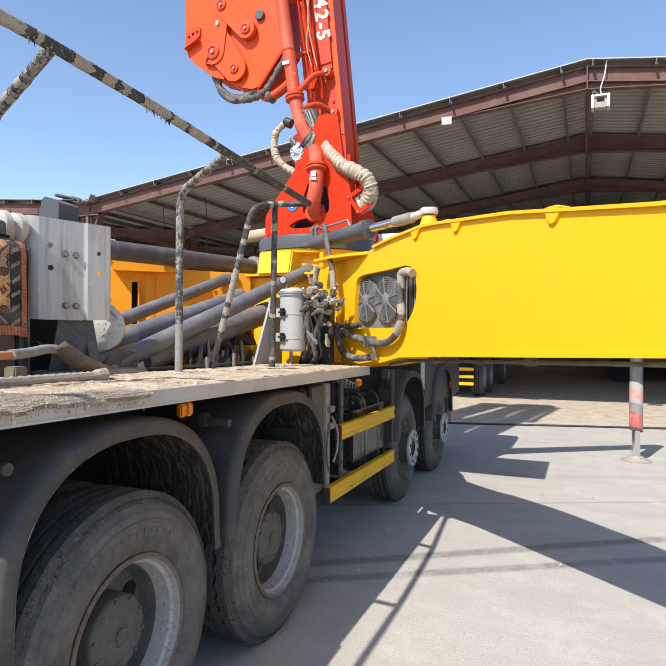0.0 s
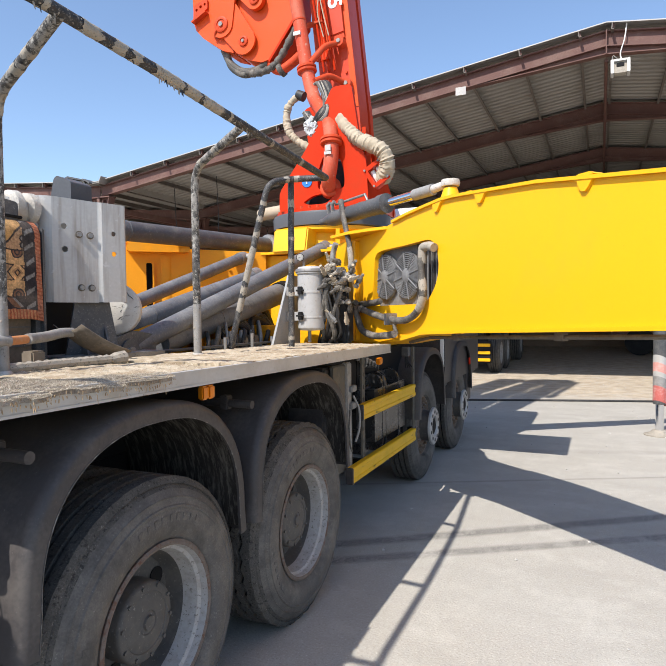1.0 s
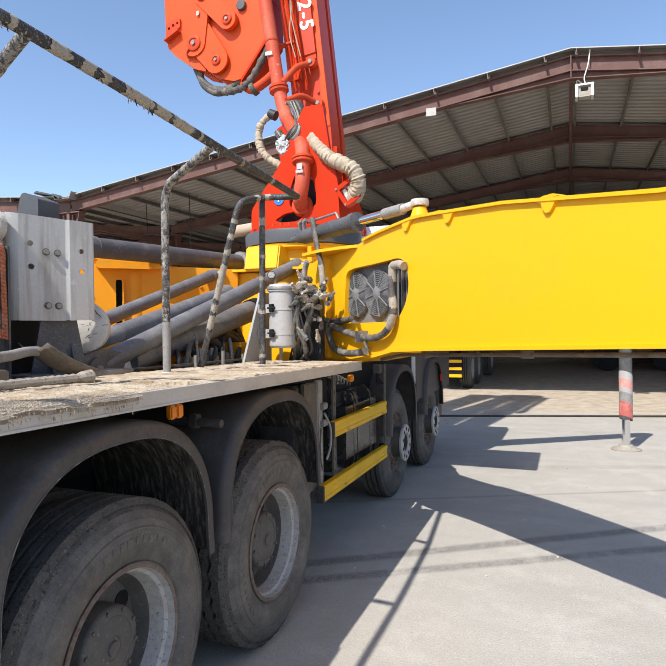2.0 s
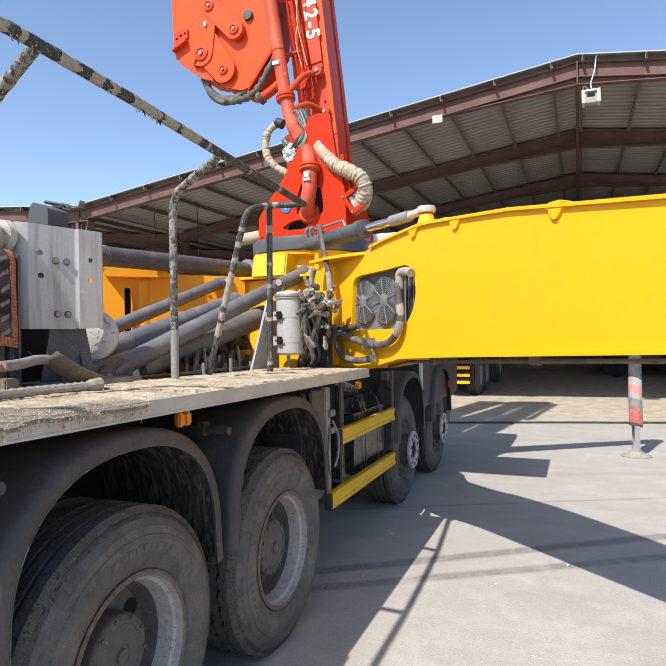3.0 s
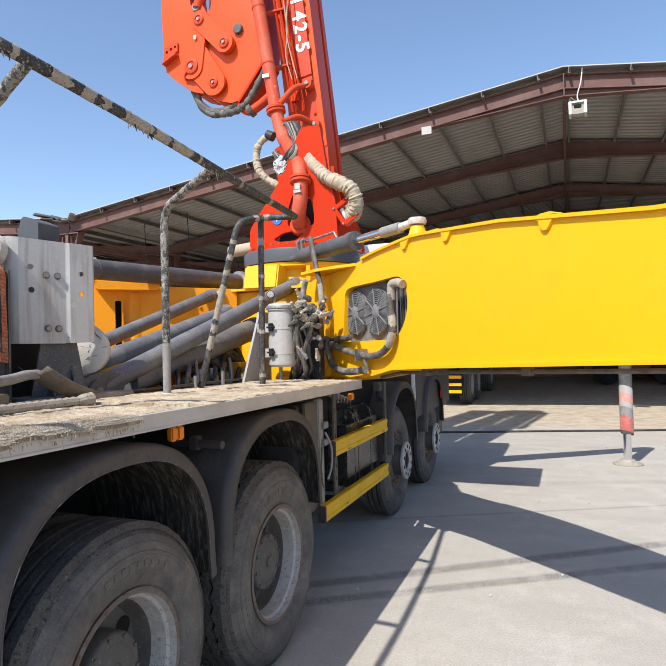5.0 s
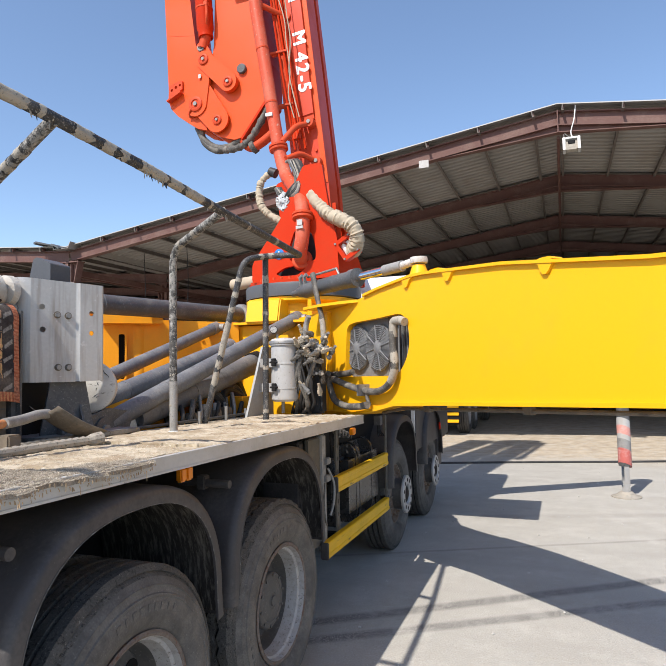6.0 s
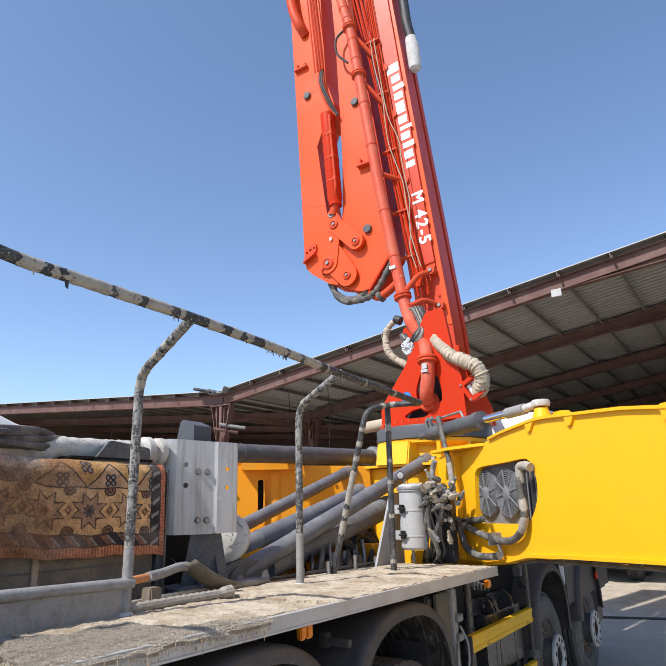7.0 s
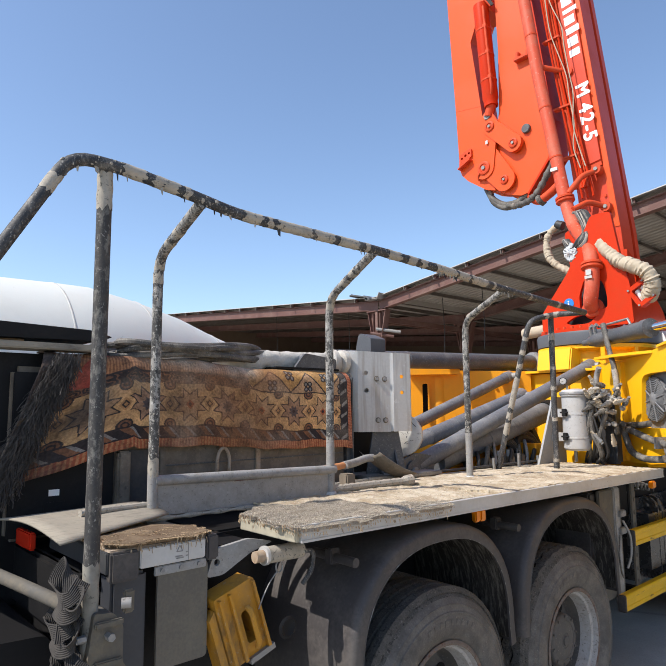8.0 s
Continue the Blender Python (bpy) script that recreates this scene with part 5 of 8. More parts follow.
# sleeved hoses at the foot of the boom
def sleeve(pts, r, crinkle, mat, name, label):
    p = smoothed(pts, 14)
    rs = [r * (1 + crinkle * noise.noise(Vector((i * 0.55, r * 40, 0))) * 1.6 + crinkle * 0.5 * math.sin(i * 1.9 + 2 * math.sin(i * 0.37))) for i in range(len(p))]
    rs[0] = rs[-1] = r * 0.8
    bm = tubed(p, rs, 24)
    for v in bm.verts:
        q = min(p, key=lambda c: (c - v.co).length)
        out = (v.co - q).normalized()
        f = noise.noise(v.co * 11 + Vector((0, 0, 7)))
        g = noise.noise(v.co * 24)
        v.co += out * r * crinkle * (2.0 * noise.noise(v.co * 6) - 9.0 * max(0.0, 0.16 - abs(f)) - 4.5 * max(0.0, 0.14 - abs(g)) + 0.8)
    part("hose_end", tubed([p[0], p[0] + (p[0] - p[2]) * 2.5], r * 0.55, 12), "hose_black", tower, "", True)
    return part(name, bm, mat, tower, label, True)


sleeve([(-1.12, 4.25, 4.16), (-1.07, 4.18, 4.06), (-0.93, 4.1, 3.84), (-0.79, 4.05, 3.69), (-0.65, 4.02, 3.60), (-0.51, 4.02, 3.51), (-0.455, 4.05, 3.40), (-0.485, 4.1, 3.30), (-0.54, 4.15, 3.25)], 0.074, 0.10, "canvas", "canvas_sleeve", "cream canvas sleeve round a bundle of hoses")
sleeve([(-1.50, 4.24, 4.27), (-1.56, 4.2, 4.25), (-1.651, 4.2, 4.17), (-1.681, 4.2, 4.03), (-1.645, 4.2, 3.88), (-1.539, 4.2, 3.771), (-1.39, 4.2, 3.675)], 0.038, 0.12, "canvas", "canvas_sleeve", "short cream canvas sleeve")
random.seed(9)
for k in range(24):
    c = [(-1.34 + random.uniform(-0.06, 0.06), 4.32, 4.42), (-1.20 + random.uniform(-0.06, 0.06), 4.14, 4.34), (-1.13 + random.uniform(-0.05, 0.05), 4.1, 4.16), (-1.18 + random.uniform(-0.06, 0.06), 4.05, 3.99), (-1.28 + random.uniform(-0.06, 0.06), 4.08, 3.92), (-1.38 + random.uniform(-0.05, 0.02), 4.12, 4.05)]
    part("loose_cable", tubed(smoothed(c, 5), 0.008 + 0.006 * (k % 3), 7), ("hose_black", "rail_pale", "hose_black", "hose", "tape")[k % 5], tower, "", True)
bm = bmesh.new()
bmesh.ops.create_icosphere(bm, subdivisions=4, radius=1)
for v in bm.verts:
    v.co *= 0.105 + 0.03 * noise.noise(v.co * 1.8) - 0.13 * max(0.0, 0.22 - abs(noise.noise(v.co * 2.2))) - 0.09 * max(0.0, 0.2 - abs(noise.noise(v.co * 4.5))) - 0.05 * max(0.0, 0.2 - abs(noise.noise(v.co * 9)))
    v.co.y *= 0.6
    v.co += Vector((-1.305, 4.09, 3.88))
M["bag"] = speckled(material("grubby_white_plastic", (0.50, 0.52, 0.53), 0.45, dirt=(0.28, 0.27, 0.25), amount=0.6, scale=14.0, bump=0.3), (0.12, 0.16, 0.24), 26.0, 0.58, 0.64, 0.7)
part("plastic_bag", bm, "bag", tower, "crumpled white plastic wrapped round a joint", True)
part("hose_cap", tubed([(-1.46, 4.2, 4.25), (-1.54, 4.2, 4.29)], [0.055, 0.05], 14), "hose_black", tower, "", True)
part("pipe_label", boxed((-1.08, 3.874, 3.50), (-1.00, 3.882, 3.53)), "edge", pipe_ob)
# scraped patches, straps and line clips on the arms
for x, z, w, h in ((-1.72, 9.35, 0.10, 0.16), (-1.80, 9.75, 0.13, 0.1), (-1.66, 8.9, 0.05, 0.1)):
    random.seed(int(z * 100))
    ring = [(x + w * 0.5 * math.cos(a) * random.uniform(0.5, 1.2), z + h * 0.5 * math.sin(a) * random.uniform(0.5, 1.2)) for a in [2 * math.pi * i / 12 for i in range(12)]]
    part("bare_patch", plate(ring, F, 0.219, 0.2225), "ring", boom, "scraped bare grey patch")
for p0, p1 in zip(PIPE[1:6], PIPE[2:6]):
    for f in (0.3, 0.7):
        q = Vector(p0).lerp(Vector(p1), f)
        d = (Vector(p1) - Vector(p0)).normalized()
        part("pipe_strap", lathe(bmesh.new(), [(0.079, -0.012), (0.083, -0.01), (0.083, 0.01), (0.079, 0.012)], along(q, q + d), 20), "red_dull", pipe_ob)
for i in range(5):
    part("hydraulic_line", tubed(smoothed([(-2.19 + 0.03 * i, 4.80, 11), (-2.03 + 0.03 * i, 4.80, 9.4), (-1.79 + 0.028 * i, 4.80, 7.4), (-1.56 + 0.022 * i, 4.80, 5.4), (-1.46 + 0.02 * i, 4.74, 4.85)], 5), 0.011, 6), "red" if i % 2 else "red_dull", boom, "", True)
part("elbow_coupling", lathe(bmesh.new(), [(0.06, -0.04), (0.085, -0.03), (0.085, 0.03), (0.06, 0.04)], along((-2.14, 4.955, 4.925), (-2.06, 4.955, 4.97)), 18), "hose", a2, "dusty clamp round the pipe joint", True)


# outriggers
def outrigger(side):
    """A swung-out box arm: s runs outward along it, from the pedestal to its tip."""
    dx = 0.741 if side > 0 else -0.741
    m = axes((0.860, 2.182, -0.15), (dx, -0.671, 0), (0, 0, 1)) @ Matrix.Scale(1.08, 4) if side > 0 else axes((-3.63, 2.17, 0.03), (dx, -0.671, 0), (0, 0, 1))
    near = 1 if side > 0 else -1           # w of the face that looks backward
    outline = [(-2.5, 1.60), (-1.38, 1.61), (-0.96, 1.665), (-0.70, 1.714), (-0.2, 1.737), (1.4, 1.79), (2.9, 1.84), (2.9, 2.315), (1.4, 2.427), (0.46, 2.553), (-0.17, 2.602), (-0.31, 2.612), (-0.45, 2.615), (-0.65, 2.602), (-0.9, 2.583), (-1.12, 2.556), (-1.41, 2.515), (-2.5, 2.49)]
    hole = round_loop([(-1.49, 1.905), (-1.10, 1.908), (-0.72, 1.912), (-0.625, 1.942), (-0.55, 2.015), (-0.503, 2.104), (-0.49, 2.193), (-0.517, 2.312), (-0.575, 2.362), (-0.64, 2.376), (-0.935, 2.366), (-1.30, 2.362), (-1.40, 2.348), (-1.44, 2.31)], 0.04)
    bm = bmesh.new()
    prism(bm, outline, m, -0.012, 0.012, (hole,) if side > 0 else (round_loop([(-1.315, 1.9), (-1.255, 1.9), (-1.255, 2.36), (-1.315, 2.36)], 0.02),))
    a = part("outrigger_arm", bm, "yellow", truck, "yellow swung-out outrigger arm with a fan opening")
    bm = bmesh.new()
    prism(bm, outline, m, -0.33 * near - 0.012, -0.33 * near + 0.012)
    part("rear_plate", bm, "yellow", a)
    # rim round the opening
    inner = [(u + (-0.98 - u) * 0.02, v + (2.15 - v) * 0.02) for u, v in hole]
    w0, w1 = sorted((0.012 * near, -0.05 * near))
    if side > 0:
        part("opening_rim", plate(hole, m, w0, w1, (inner,)), "yellow", a)
    bm = bmesh.new()
    lo, hi = sorted((-0.35 * near, 0.035 * near))
    for (s0, z0), (s1, z1) in zip(outline[1:7], outline[2:7]):
        prism(bm, [(s0, z0 - 0.02), (s1, z1 - 0.02), (s1, z1 + 0.002), (s0, z0 + 0.002)], m, lo, hi)
    part("bottom_flange", bm, "yellow", a)
    bm = bmesh.new()
    top = outline[7:16]
    for (s0, z0), (s1, z1) in zip(top, top[1:]):
        prism(bm, [(s0, z0 - 0.003), (s1, z1 - 0.003), (s1, z1 + 0.016), (s0, z0 + 0.016)], m, lo, hi)
    part("top_flange", bm, "yellow", a)
    for s in (-0.505, -0.03, 0.795, 1.75):
        z = (2.575 - 0.076 * (s + 0.03) if s > 0 else 2.593) if s > -0.4 else 2.612
        lo2, hi2 = sorted((0.012 * near, 0.030 * near))
        bm = plate([(s - 0.075, z), (s - 0.05, z - 0.010), (s - 0.04, z - 0.04), (s - 0.022, z - 0.064), (s + 0.002, z - 0.066), (s + 0.022, z - 0.048), (s + 0.045, z - 0.016), (s + 0.075, z)], m, lo2, hi2)
        part("lug", bm, "yellow", a)
    for s in (0.795, 1.75):
        z = 2.583 - 0.076 * (s + 0.03)
        lo2, hi2 = sorted((-0.04 * near, 0.033 * near))
        part("lug", plate(round_loop([(s - 0.065, z), (s + 0.065, z), (s + 0.04, z + 0.016), (s - 0.04, z + 0.016)], 0.015), m, lo2, hi2), "yellow", a)
    # gusset ribs at the root
    for s in (-1.73, -2.2) if side > 0 else ():
        lo2, hi2 = sorted((0.012 * near, 0.05 * near))
        part("rib", plate([(s - 0.012, 1.62), (s + 0.012, 1.62), (s + 0.012, 2.48), (s - 0.012, 2.48)], m, lo2, hi2), "yellow", a)
    p = m @ Vector((2.7, 0, -0.19 * near))
    bm = rod(bmesh.new(), (p.x, p.y, 0.9), (p.x, p.y, 2.5), 0.11, 20)
    rod(bm, (p.x, p.y, 0.06), (p.x, p.y, 0.9), 0.08, 20)
    lathe(bm, [(0.28, 0.0), (0.28, 0.04), (0.1, 0.1), (0.0, 0.1)], Matrix.Translation((p.x, p.y, 0)), 24)
    part("leg", bm, "pipe", a, "", True)
    return a, m


RIGHT, RM = outrigger(1)
part("under_pipe", tubed([RM @ Vector((s, z - 0.045, -0.06)) for s, z in ((-1.0, 1.67), (-0.72, 1.715), (1.4, 1.785), (2.85, 1.838))], 0.013, 8), "housing", RIGHT, "thin dusty pipe under the arm", True)
for s in (-0.4, 0.55, 1.5, 2.4):
    z = 1.715 + 0.033 * (s + 0.72)
    part("pipe_clip", plate([(s - 0.03, z - 0.065), (s + 0.03, z - 0.065), (s + 0.03, z - 0.018), (s - 0.03, z - 0.018)], RM, -0.08, -0.04), "housing", RIGHT)
LEFT, LM = outrigger(-1)
# overhanging shelf at the near arm's root
part("root_shelf", plate(round_loop([(-1.95, -0.2), (-1.25, -0.2), (-1.22, 0.02), (-1.38, 0.10), (-1.6, 0.17), (-1.95, 0.19)], 0.03), RM @ axes((0, 2.53, 0), (1, 0, 0), (0, 0, 1)), -0.012, 0.012), "yellow", RIGHT, "overhanging yellow shelf plate")
# rounded hinge on the far arm's root, beside a slot
part("hinge", rod(bmesh.new(), LM @ Vector((-1.45, 1.64, 0.09)), LM @ Vector((-1.45, 2.44, 0.09)), 0.115, 32), "yellow", LEFT, "rounded hinge housing", True)
# black sheet added behind the slot in place of the shade inside
part("slot_backing", plate([(-1.4, 1.8), (-1.2, 1.8), (-1.2, 2.42), (-1.4, 2.42)], LM, 0.06, 0.07), "black", LEFT)
part("slot_lip", plate([(-1.33, 1.9), (-1.317, 1.9), (-1.317, 2.36), (-1.33, 2.36)], LM, -0.06, -0.012), "yellow", LEFT)
part("hinge_cap", plate(round_loop([(-1.68, 2.46), (-1.08, 2.46), (-1.06, 2.52), (-1.12, 2.56), (-1.22, 2.60), (-1.40, 2.60), (-1.5, 2.54), (-1.68, 2.53)], 0.03), LM, -0.16, 0.3), "yellow", LEFT, "rounded cap over the hinge")
for s, z in ((-1.02, 2.2), (-0.86, 2.05), (-1.75, 2.36), (-1.9, 1.95), (-2.1, 2.3)):
    part("bolt", rod(bmesh.new(), LM @ Vector((s, z, -0.012)), LM @ Vector((s, z, -0.03)), 0.016, 8), "yellow", LEFT)

# front outrigger, whose leg stands ahead of the cab's door
d = axes((-0.2, 6.37, 0), (2.56, 1.79, 0), (0, 0, 1))
front = part("outrigger_arm", plate([(0, 1.72), (3.15, 1.70), (3.15, 1.92), (0, 2.2)], d, -0.11, 0.11), "yellow", truck, "yellow front outrigger arm")
LX, LY = 2.355, 8.13
part("leg_tube", lathe(bmesh.new(), [(0.085, 0.46), (0.09, 0.47), (0.09, 1.95), (0.0, 1.95)], pose(LX, LY, 0), 24), "pipe", front, "grey outrigger leg tube", True)


def candy(z0, z1, colours):
    """A sleeve of red and white warning bands."""
    out = []
    n = len(colours)
    for k, c in enumerate(colours):
        a, b = z0 + (z1 - z0) * k / n, z0 + (z1 - z0) * (k + 1) / n
        bm = bmesh.new()
        rings = []
        for z, up in ((a, 0.05), (b, 0.05)):
            rings.append([bm.verts.new((LX + 0.094 * math.cos(t), LY + 0.094 * math.sin(t), z + (up * math.cos(t + 2.2) if c != "plain" else 0))) for t in [2 * math.pi * j / 28 for j in range(28)]])
        for j in range(28):
            bm.faces.new((rings[0][j], rings[0][(j + 1) % 28], rings[1][(j + 1) % 28], rings[1][j]))
        part("warning_band", bm, {"r": "faded_red", "w": "edge", "g": "rail_pale", "p": "pale_red"}[c], front, "", True)
    return out


M["faded_red"] = material("faded_red_band", (0.46, 0.09, 0.075), 0.6, dirt=(0.58, 0.46, 0.42), amount=0.6, scale=14)
M["pale_red"] = material("sun_bleached_red_band", (0.60, 0.26, 0.22), 0.6, dirt=(0.62, 0.5, 0.46), amount=0.5, scale=14)
candy(0.47, 0.69, "r")
candy(0.69, 0.83, "g")
candy(0.83, 0.90, "w")
candy(0.90, 1.03, "p")
candy(1.03, 1.14, "w")
part("leg_rod", rod(bmesh.new(), (LX, LY, 0.08), (LX, LY, 0.7), 0.058, 20), "chrome", front, "chrome leg rod", True)
part("foot", lathe(bmesh.new(), [(0.21, 0.0), (0.21, 0.015), (0.15, 0.025), (0.11, 0.06), (0.09, 0.08), (0, 0.08)], pose(LX, LY, 0), 28), "tape", front, "cement-crusted round foot plate", True)
# unseen plate added behind the arm to throw the square shadow on the yard
shadow_caster = part("side_platform", boxed((-0.62, 4.23, 2.60), (0.565, 5.39, 2.66), 0.01), "grey_box", truck, "unseen grey plate added to cast a square shadow")
part("platform_arm", boxed((-0.8, 4.7, 2.5), (0.45, 4.8, 2.6), 0.008), "grey_box", shadow_caster)

# slewing cylinder of the rear outrigger
A, B = Vector((-1.055, 3.722, 2.777)), Vector((0.522, 2.621, 2.809))
D = B - A
cyl = part("cylinder", tubed([A + D * t for t in (0, 0.07, 0.071, 0.10, 0.13, 0.38, 0.385, 0.40, 0.405, 0.54, 0.541, 0.585)], [0.03, 0.035, 0.05, 0.058, 0.074, 0.075, 0.078, 0.078, 0.075, 0.076, 0.086, 0.086], 24), "pipe", truck, "grey hydraulic swing cylinder", True)
part("rod", rod(bmesh.new(), A + D * 0.57, A + D * 0.82, 0.037, 20), "chrome", cyl, "chrome piston rod", True)
part("rod_collar", rod(bmesh.new(), A + D * 0.78, A + D * 0.9, 0.045, 20), "rail_pale", cyl, "pale painted collar", True)
bm = bmesh.new()
tube(bm, smoothed([A + D * 0.88, A + D * 0.93 + Vector((0, 0, 0.006)), A + D * 0.97 + Vector((0, 0, 0.01))], 5), 0.032, 18)
lathe(bm, [(0.035, -0.026), (0.066, -0.024), (0.072, 0.0), (0.066, 0.024), (0.035, 0.026), (0.03, 0.02)], Matrix.Translation(B + Vector((0.0, 0.0, 0.01))), 24)
part("rod_eye", bm, "wrap", cyl, "pale dusty rod eye", True)
part("rod_cone", lathe(bmesh.new(), [(0.085, -0.15), (0.075, -0.10), (0.05, -0.026), (0.0, -0.026)], Matrix.Translation(B), 24), "yellow", cyl, "yellow cone under the rod eye", True)
part("rod_lug", plate(round_loop([(-0.55, 2.58), (-0.30, 2.58), (-0.36, 2.68), (-0.48, 2.68)], 0.02), RM, -0.22, -0.16), "yellow", cyl)
for k in (0.1, 0.14):
    p = A + D * k
    part("port", tubed([p + Vector((0, -0.04, 0.05)), p + Vector((0, -0.06, 0.13)), p + Vector((0.03, -0.07, 0.15))], 0.02, 8), "steel", cyl, "", True)
part("cylinder_pipe", tubed([A + D * 0.14 + Vector((0.02, -0.02, 0.13)), A + D * 0.42 + Vector((0, -0.02, 0.13)), A + D * 0.44 + Vector((0, -0.02, 0.07))], 0.012, 8), "steel", cyl)

# oil cooler with two fans in the arm's opening
W = -0.035
cooler = part("oil_cooler", plate([(-1.62, 1.86), (-0.86, 1.86), (-0.86, 2.42), (-1.62, 2.42)], RM, W - 0.12, W - 0.035), "black", truck, "black oil cooler with two white-dusted fans")
frame_plate = part("cooler_frame", plate([(-1.60, 1.89), (-0.40, 1.89), (-0.40, 2.44), (-1.60, 2.44)], RM, W - 0.034, W - 0.026), "fan_guard", cooler, "dusty grey cooler frame")
part("core", plate([(-0.86, 1.90), (-0.76, 1.90), (-0.76, 2.38), (-0.86, 2.38)], RM, W - 0.026, W - 0.005), "plastic", frame_plate)
for k in range(9):
    s = -0.72 + 0.032 * k
    part("cooler_rib", plate([(s, 1.90), (s + 0.010, 1.90), (s + 0.010, 2.40), (s, 2.40)], RM, W - 0.026, W - 0.012), ("plastic", "steel")[k % 2], frame_plate)
for s, fz in ((-1.335, 2.146), (-1.00, 2.138)):
    c = RM @ Vector((s, fz, W))
    fm = Matrix.Translation(c) @ RM.to_3x3().to_4x4()
    fan = part("fan", lathe(bmesh.new(), [(0.175, -0.025), (0.184, -0.02), (0.184, 0.0), (0.170, 0.0), (0.168, -0.025)], fm, 36, True), "fan_guard", cooler, "axial fan with grey ribbed guard", True)
    for i in range(9):
        a = 2 * math.pi * i / 9
        bm = plate([(0.045, -0.012), (0.172, 0.012), (0.172, 0.062), (0.05, 0.02)], fm @ pose(0, 0, -0.012, 0, 0, math.degrees(a)) @ pose(0, 0, 0, 22), -0.002, 0.002)
        part("blade", bm, "plastic", fan)
    for r in (0.07, 0.085, 0.1, 0.115, 0.13, 0.145, 0.16, 0.173):
        part("guard_ring", lathe(bmesh.new(), [(r - 0.0028, 0.006), (r + 0.0028, 0.006), (r + 0.0028, 0.011), (r - 0.0028, 0.011)], fm, 36, True), "fan_guard", fan)
    for i in range(8):
        a = 2 * math.pi * i / 8 + 0.2
        u = fm.to_3x3() @ Vector((math.cos(a), math.sin(a), 0))
        part("spoke", tubed([c + u * 0.04 + fm.to_3x3() @ Vector((0, 0, 0.014)), c + u * 0.188 + fm.to_3x3() @ Vector((0, 0, 0.01))], 0.006, 6), "fan_guard", fan)
    part("fan_hub", lathe(bmesh.new(), [(0.058, -0.02), (0.058, 0.012), (0.04, 0.022), (0, 0.024)], fm, 20), "fan_guard", fan, "", True)


def on_arm(pts, w):
    return [RM @ Vector((s, z, w)) for s, z in pts]


def bands(pts, r, spots, mat="tape", name="tape_band", parent=None, label=""):
    """Short bands wrapped round a hose or rail at fractions of its length."""
    p = [Vector(q) for q in pts]
    run = [0.0]
    for a, b in zip(p, p[1:]):
        run.append(run[-1] + (b - a).length)

    def at(d):
        d = max(0.0, min(run[-1], d))
        for i in range(len(p) - 1):
            if d <= run[i + 1] + 1e-9:
                return p[i].lerp(p[i + 1], (d - run[i]) / max(1e-9, run[i + 1] - run[i]))
        return p[-1]
    for d0, length in spots:
        n = max(3, int(length / 0.018))
        k = 18
        bm = bmesh.new()
        rings = []
        for i in range(n + 1):
            ring = []
            f = i / n
            a, b = at(d0 + length * f - 0.004), at(d0 + length * f + 0.004)
            d = (b - a).normalized()
            u = d.orthogonal().normalized()
            v = d.cross(u)
            for j in range(k):
                ang = 2 * math.pi * j / k
                seed = Vector((math.cos(ang) * 1.6, math.sin(ang) * 1.6, d0 * 7.3))
                torn = (0.5 * length if length < 0.05 else 0.028) * noise.noise(seed * 1.4 + Vector((0, 0, 3.1 * (i > n / 2)))) * abs(2 * f - 1) ** 2
                swell = 1.05 + 0.05 * noise.noise(seed + Vector((0, 0, f * length * 40))) + 0.035 * math.sin(ang + f * length * 90)
                ring.append(bm.verts.new(at(d0 + length * f + torn) + r * swell * (math.cos(ang) * u + math.sin(ang) * v)))
            rings.append(ring)
        for a, b in zip(rings, rings[1:]):
            for j in range(k):
                bm.faces.new((a[j], a[(j + 1) % k], b[(j + 1) % k], b[j]))
        part(name, bm, mat, parent, label, True)


hose2 = smoothed(on_arm([(-2.20, 2.32), (-2.262, 2.17), (-2.222, 2.075), (-2.05, 1.975), (-1.83, 1.923), (-1.577, 1.885), (-1.347, 1.84), (-1.068, 1.80), (-0.85, 1.802), (-0.70, 1.866), (-0.63, 1.98), (-0.645, 2.12), (-0.652, 2.24)], 0.06), 6)
ob = part("cooler_hose", tubed(hose2, 0.029, 14), "hose", cooler, "thick dusty rubber hose to the oil cooler", True)
bands(hose2, 0.031, ((0.35, 0.16), (0.75, 0.10), (1.0, 0.05)), parent=ob)
bands(hose2, 0.031, ((0.86, 0.09),), "hose_black", parent=ob)
bands(hose2, 0.031, ((2.02, 0.12), (2.18, 0.08)), parent=ob)
part("hose_fitting", tubed(rounded(on_arm([(-0.652, 2.20), (-0.650, 2.315), (-0.56, 2.318), (-0.50, 2.298)], 0.05), 0.03), 0.034, 12), "tape", cooler, "", True)
part("hose_clamp", plate([(-1.11, 1.76), (-1.075, 1.76), (-1.075, 1.85), (-1.11, 1.85)], RM, 0.0, 0.11), "steel", cooler)
for k, (pts, w, r) in enumerate((([(-1.70, 1.95), (-1.64, 1.87), (-1.565, 1.75), (-1.486, 1.698), (-1.297, 1.669), (-1.1, 1.678), (-0.985, 1.692)], 0.09, 0.03), ([(-1.30, 1.95), (-1.36, 1.940), (-1.495, 1.934), (-1.60, 1.93), (-1.75, 1.92)], 0.04, 0.028), ([(-1.00, 1.69), (-1.03, 1.74), (-1.04, 1.80)], 0.06, 0.016))):
    p = smoothed(on_arm(pts, w), 6)
    ob = part("cooler_hose", tubed(p, r, 12), "hose", cooler, "", True)
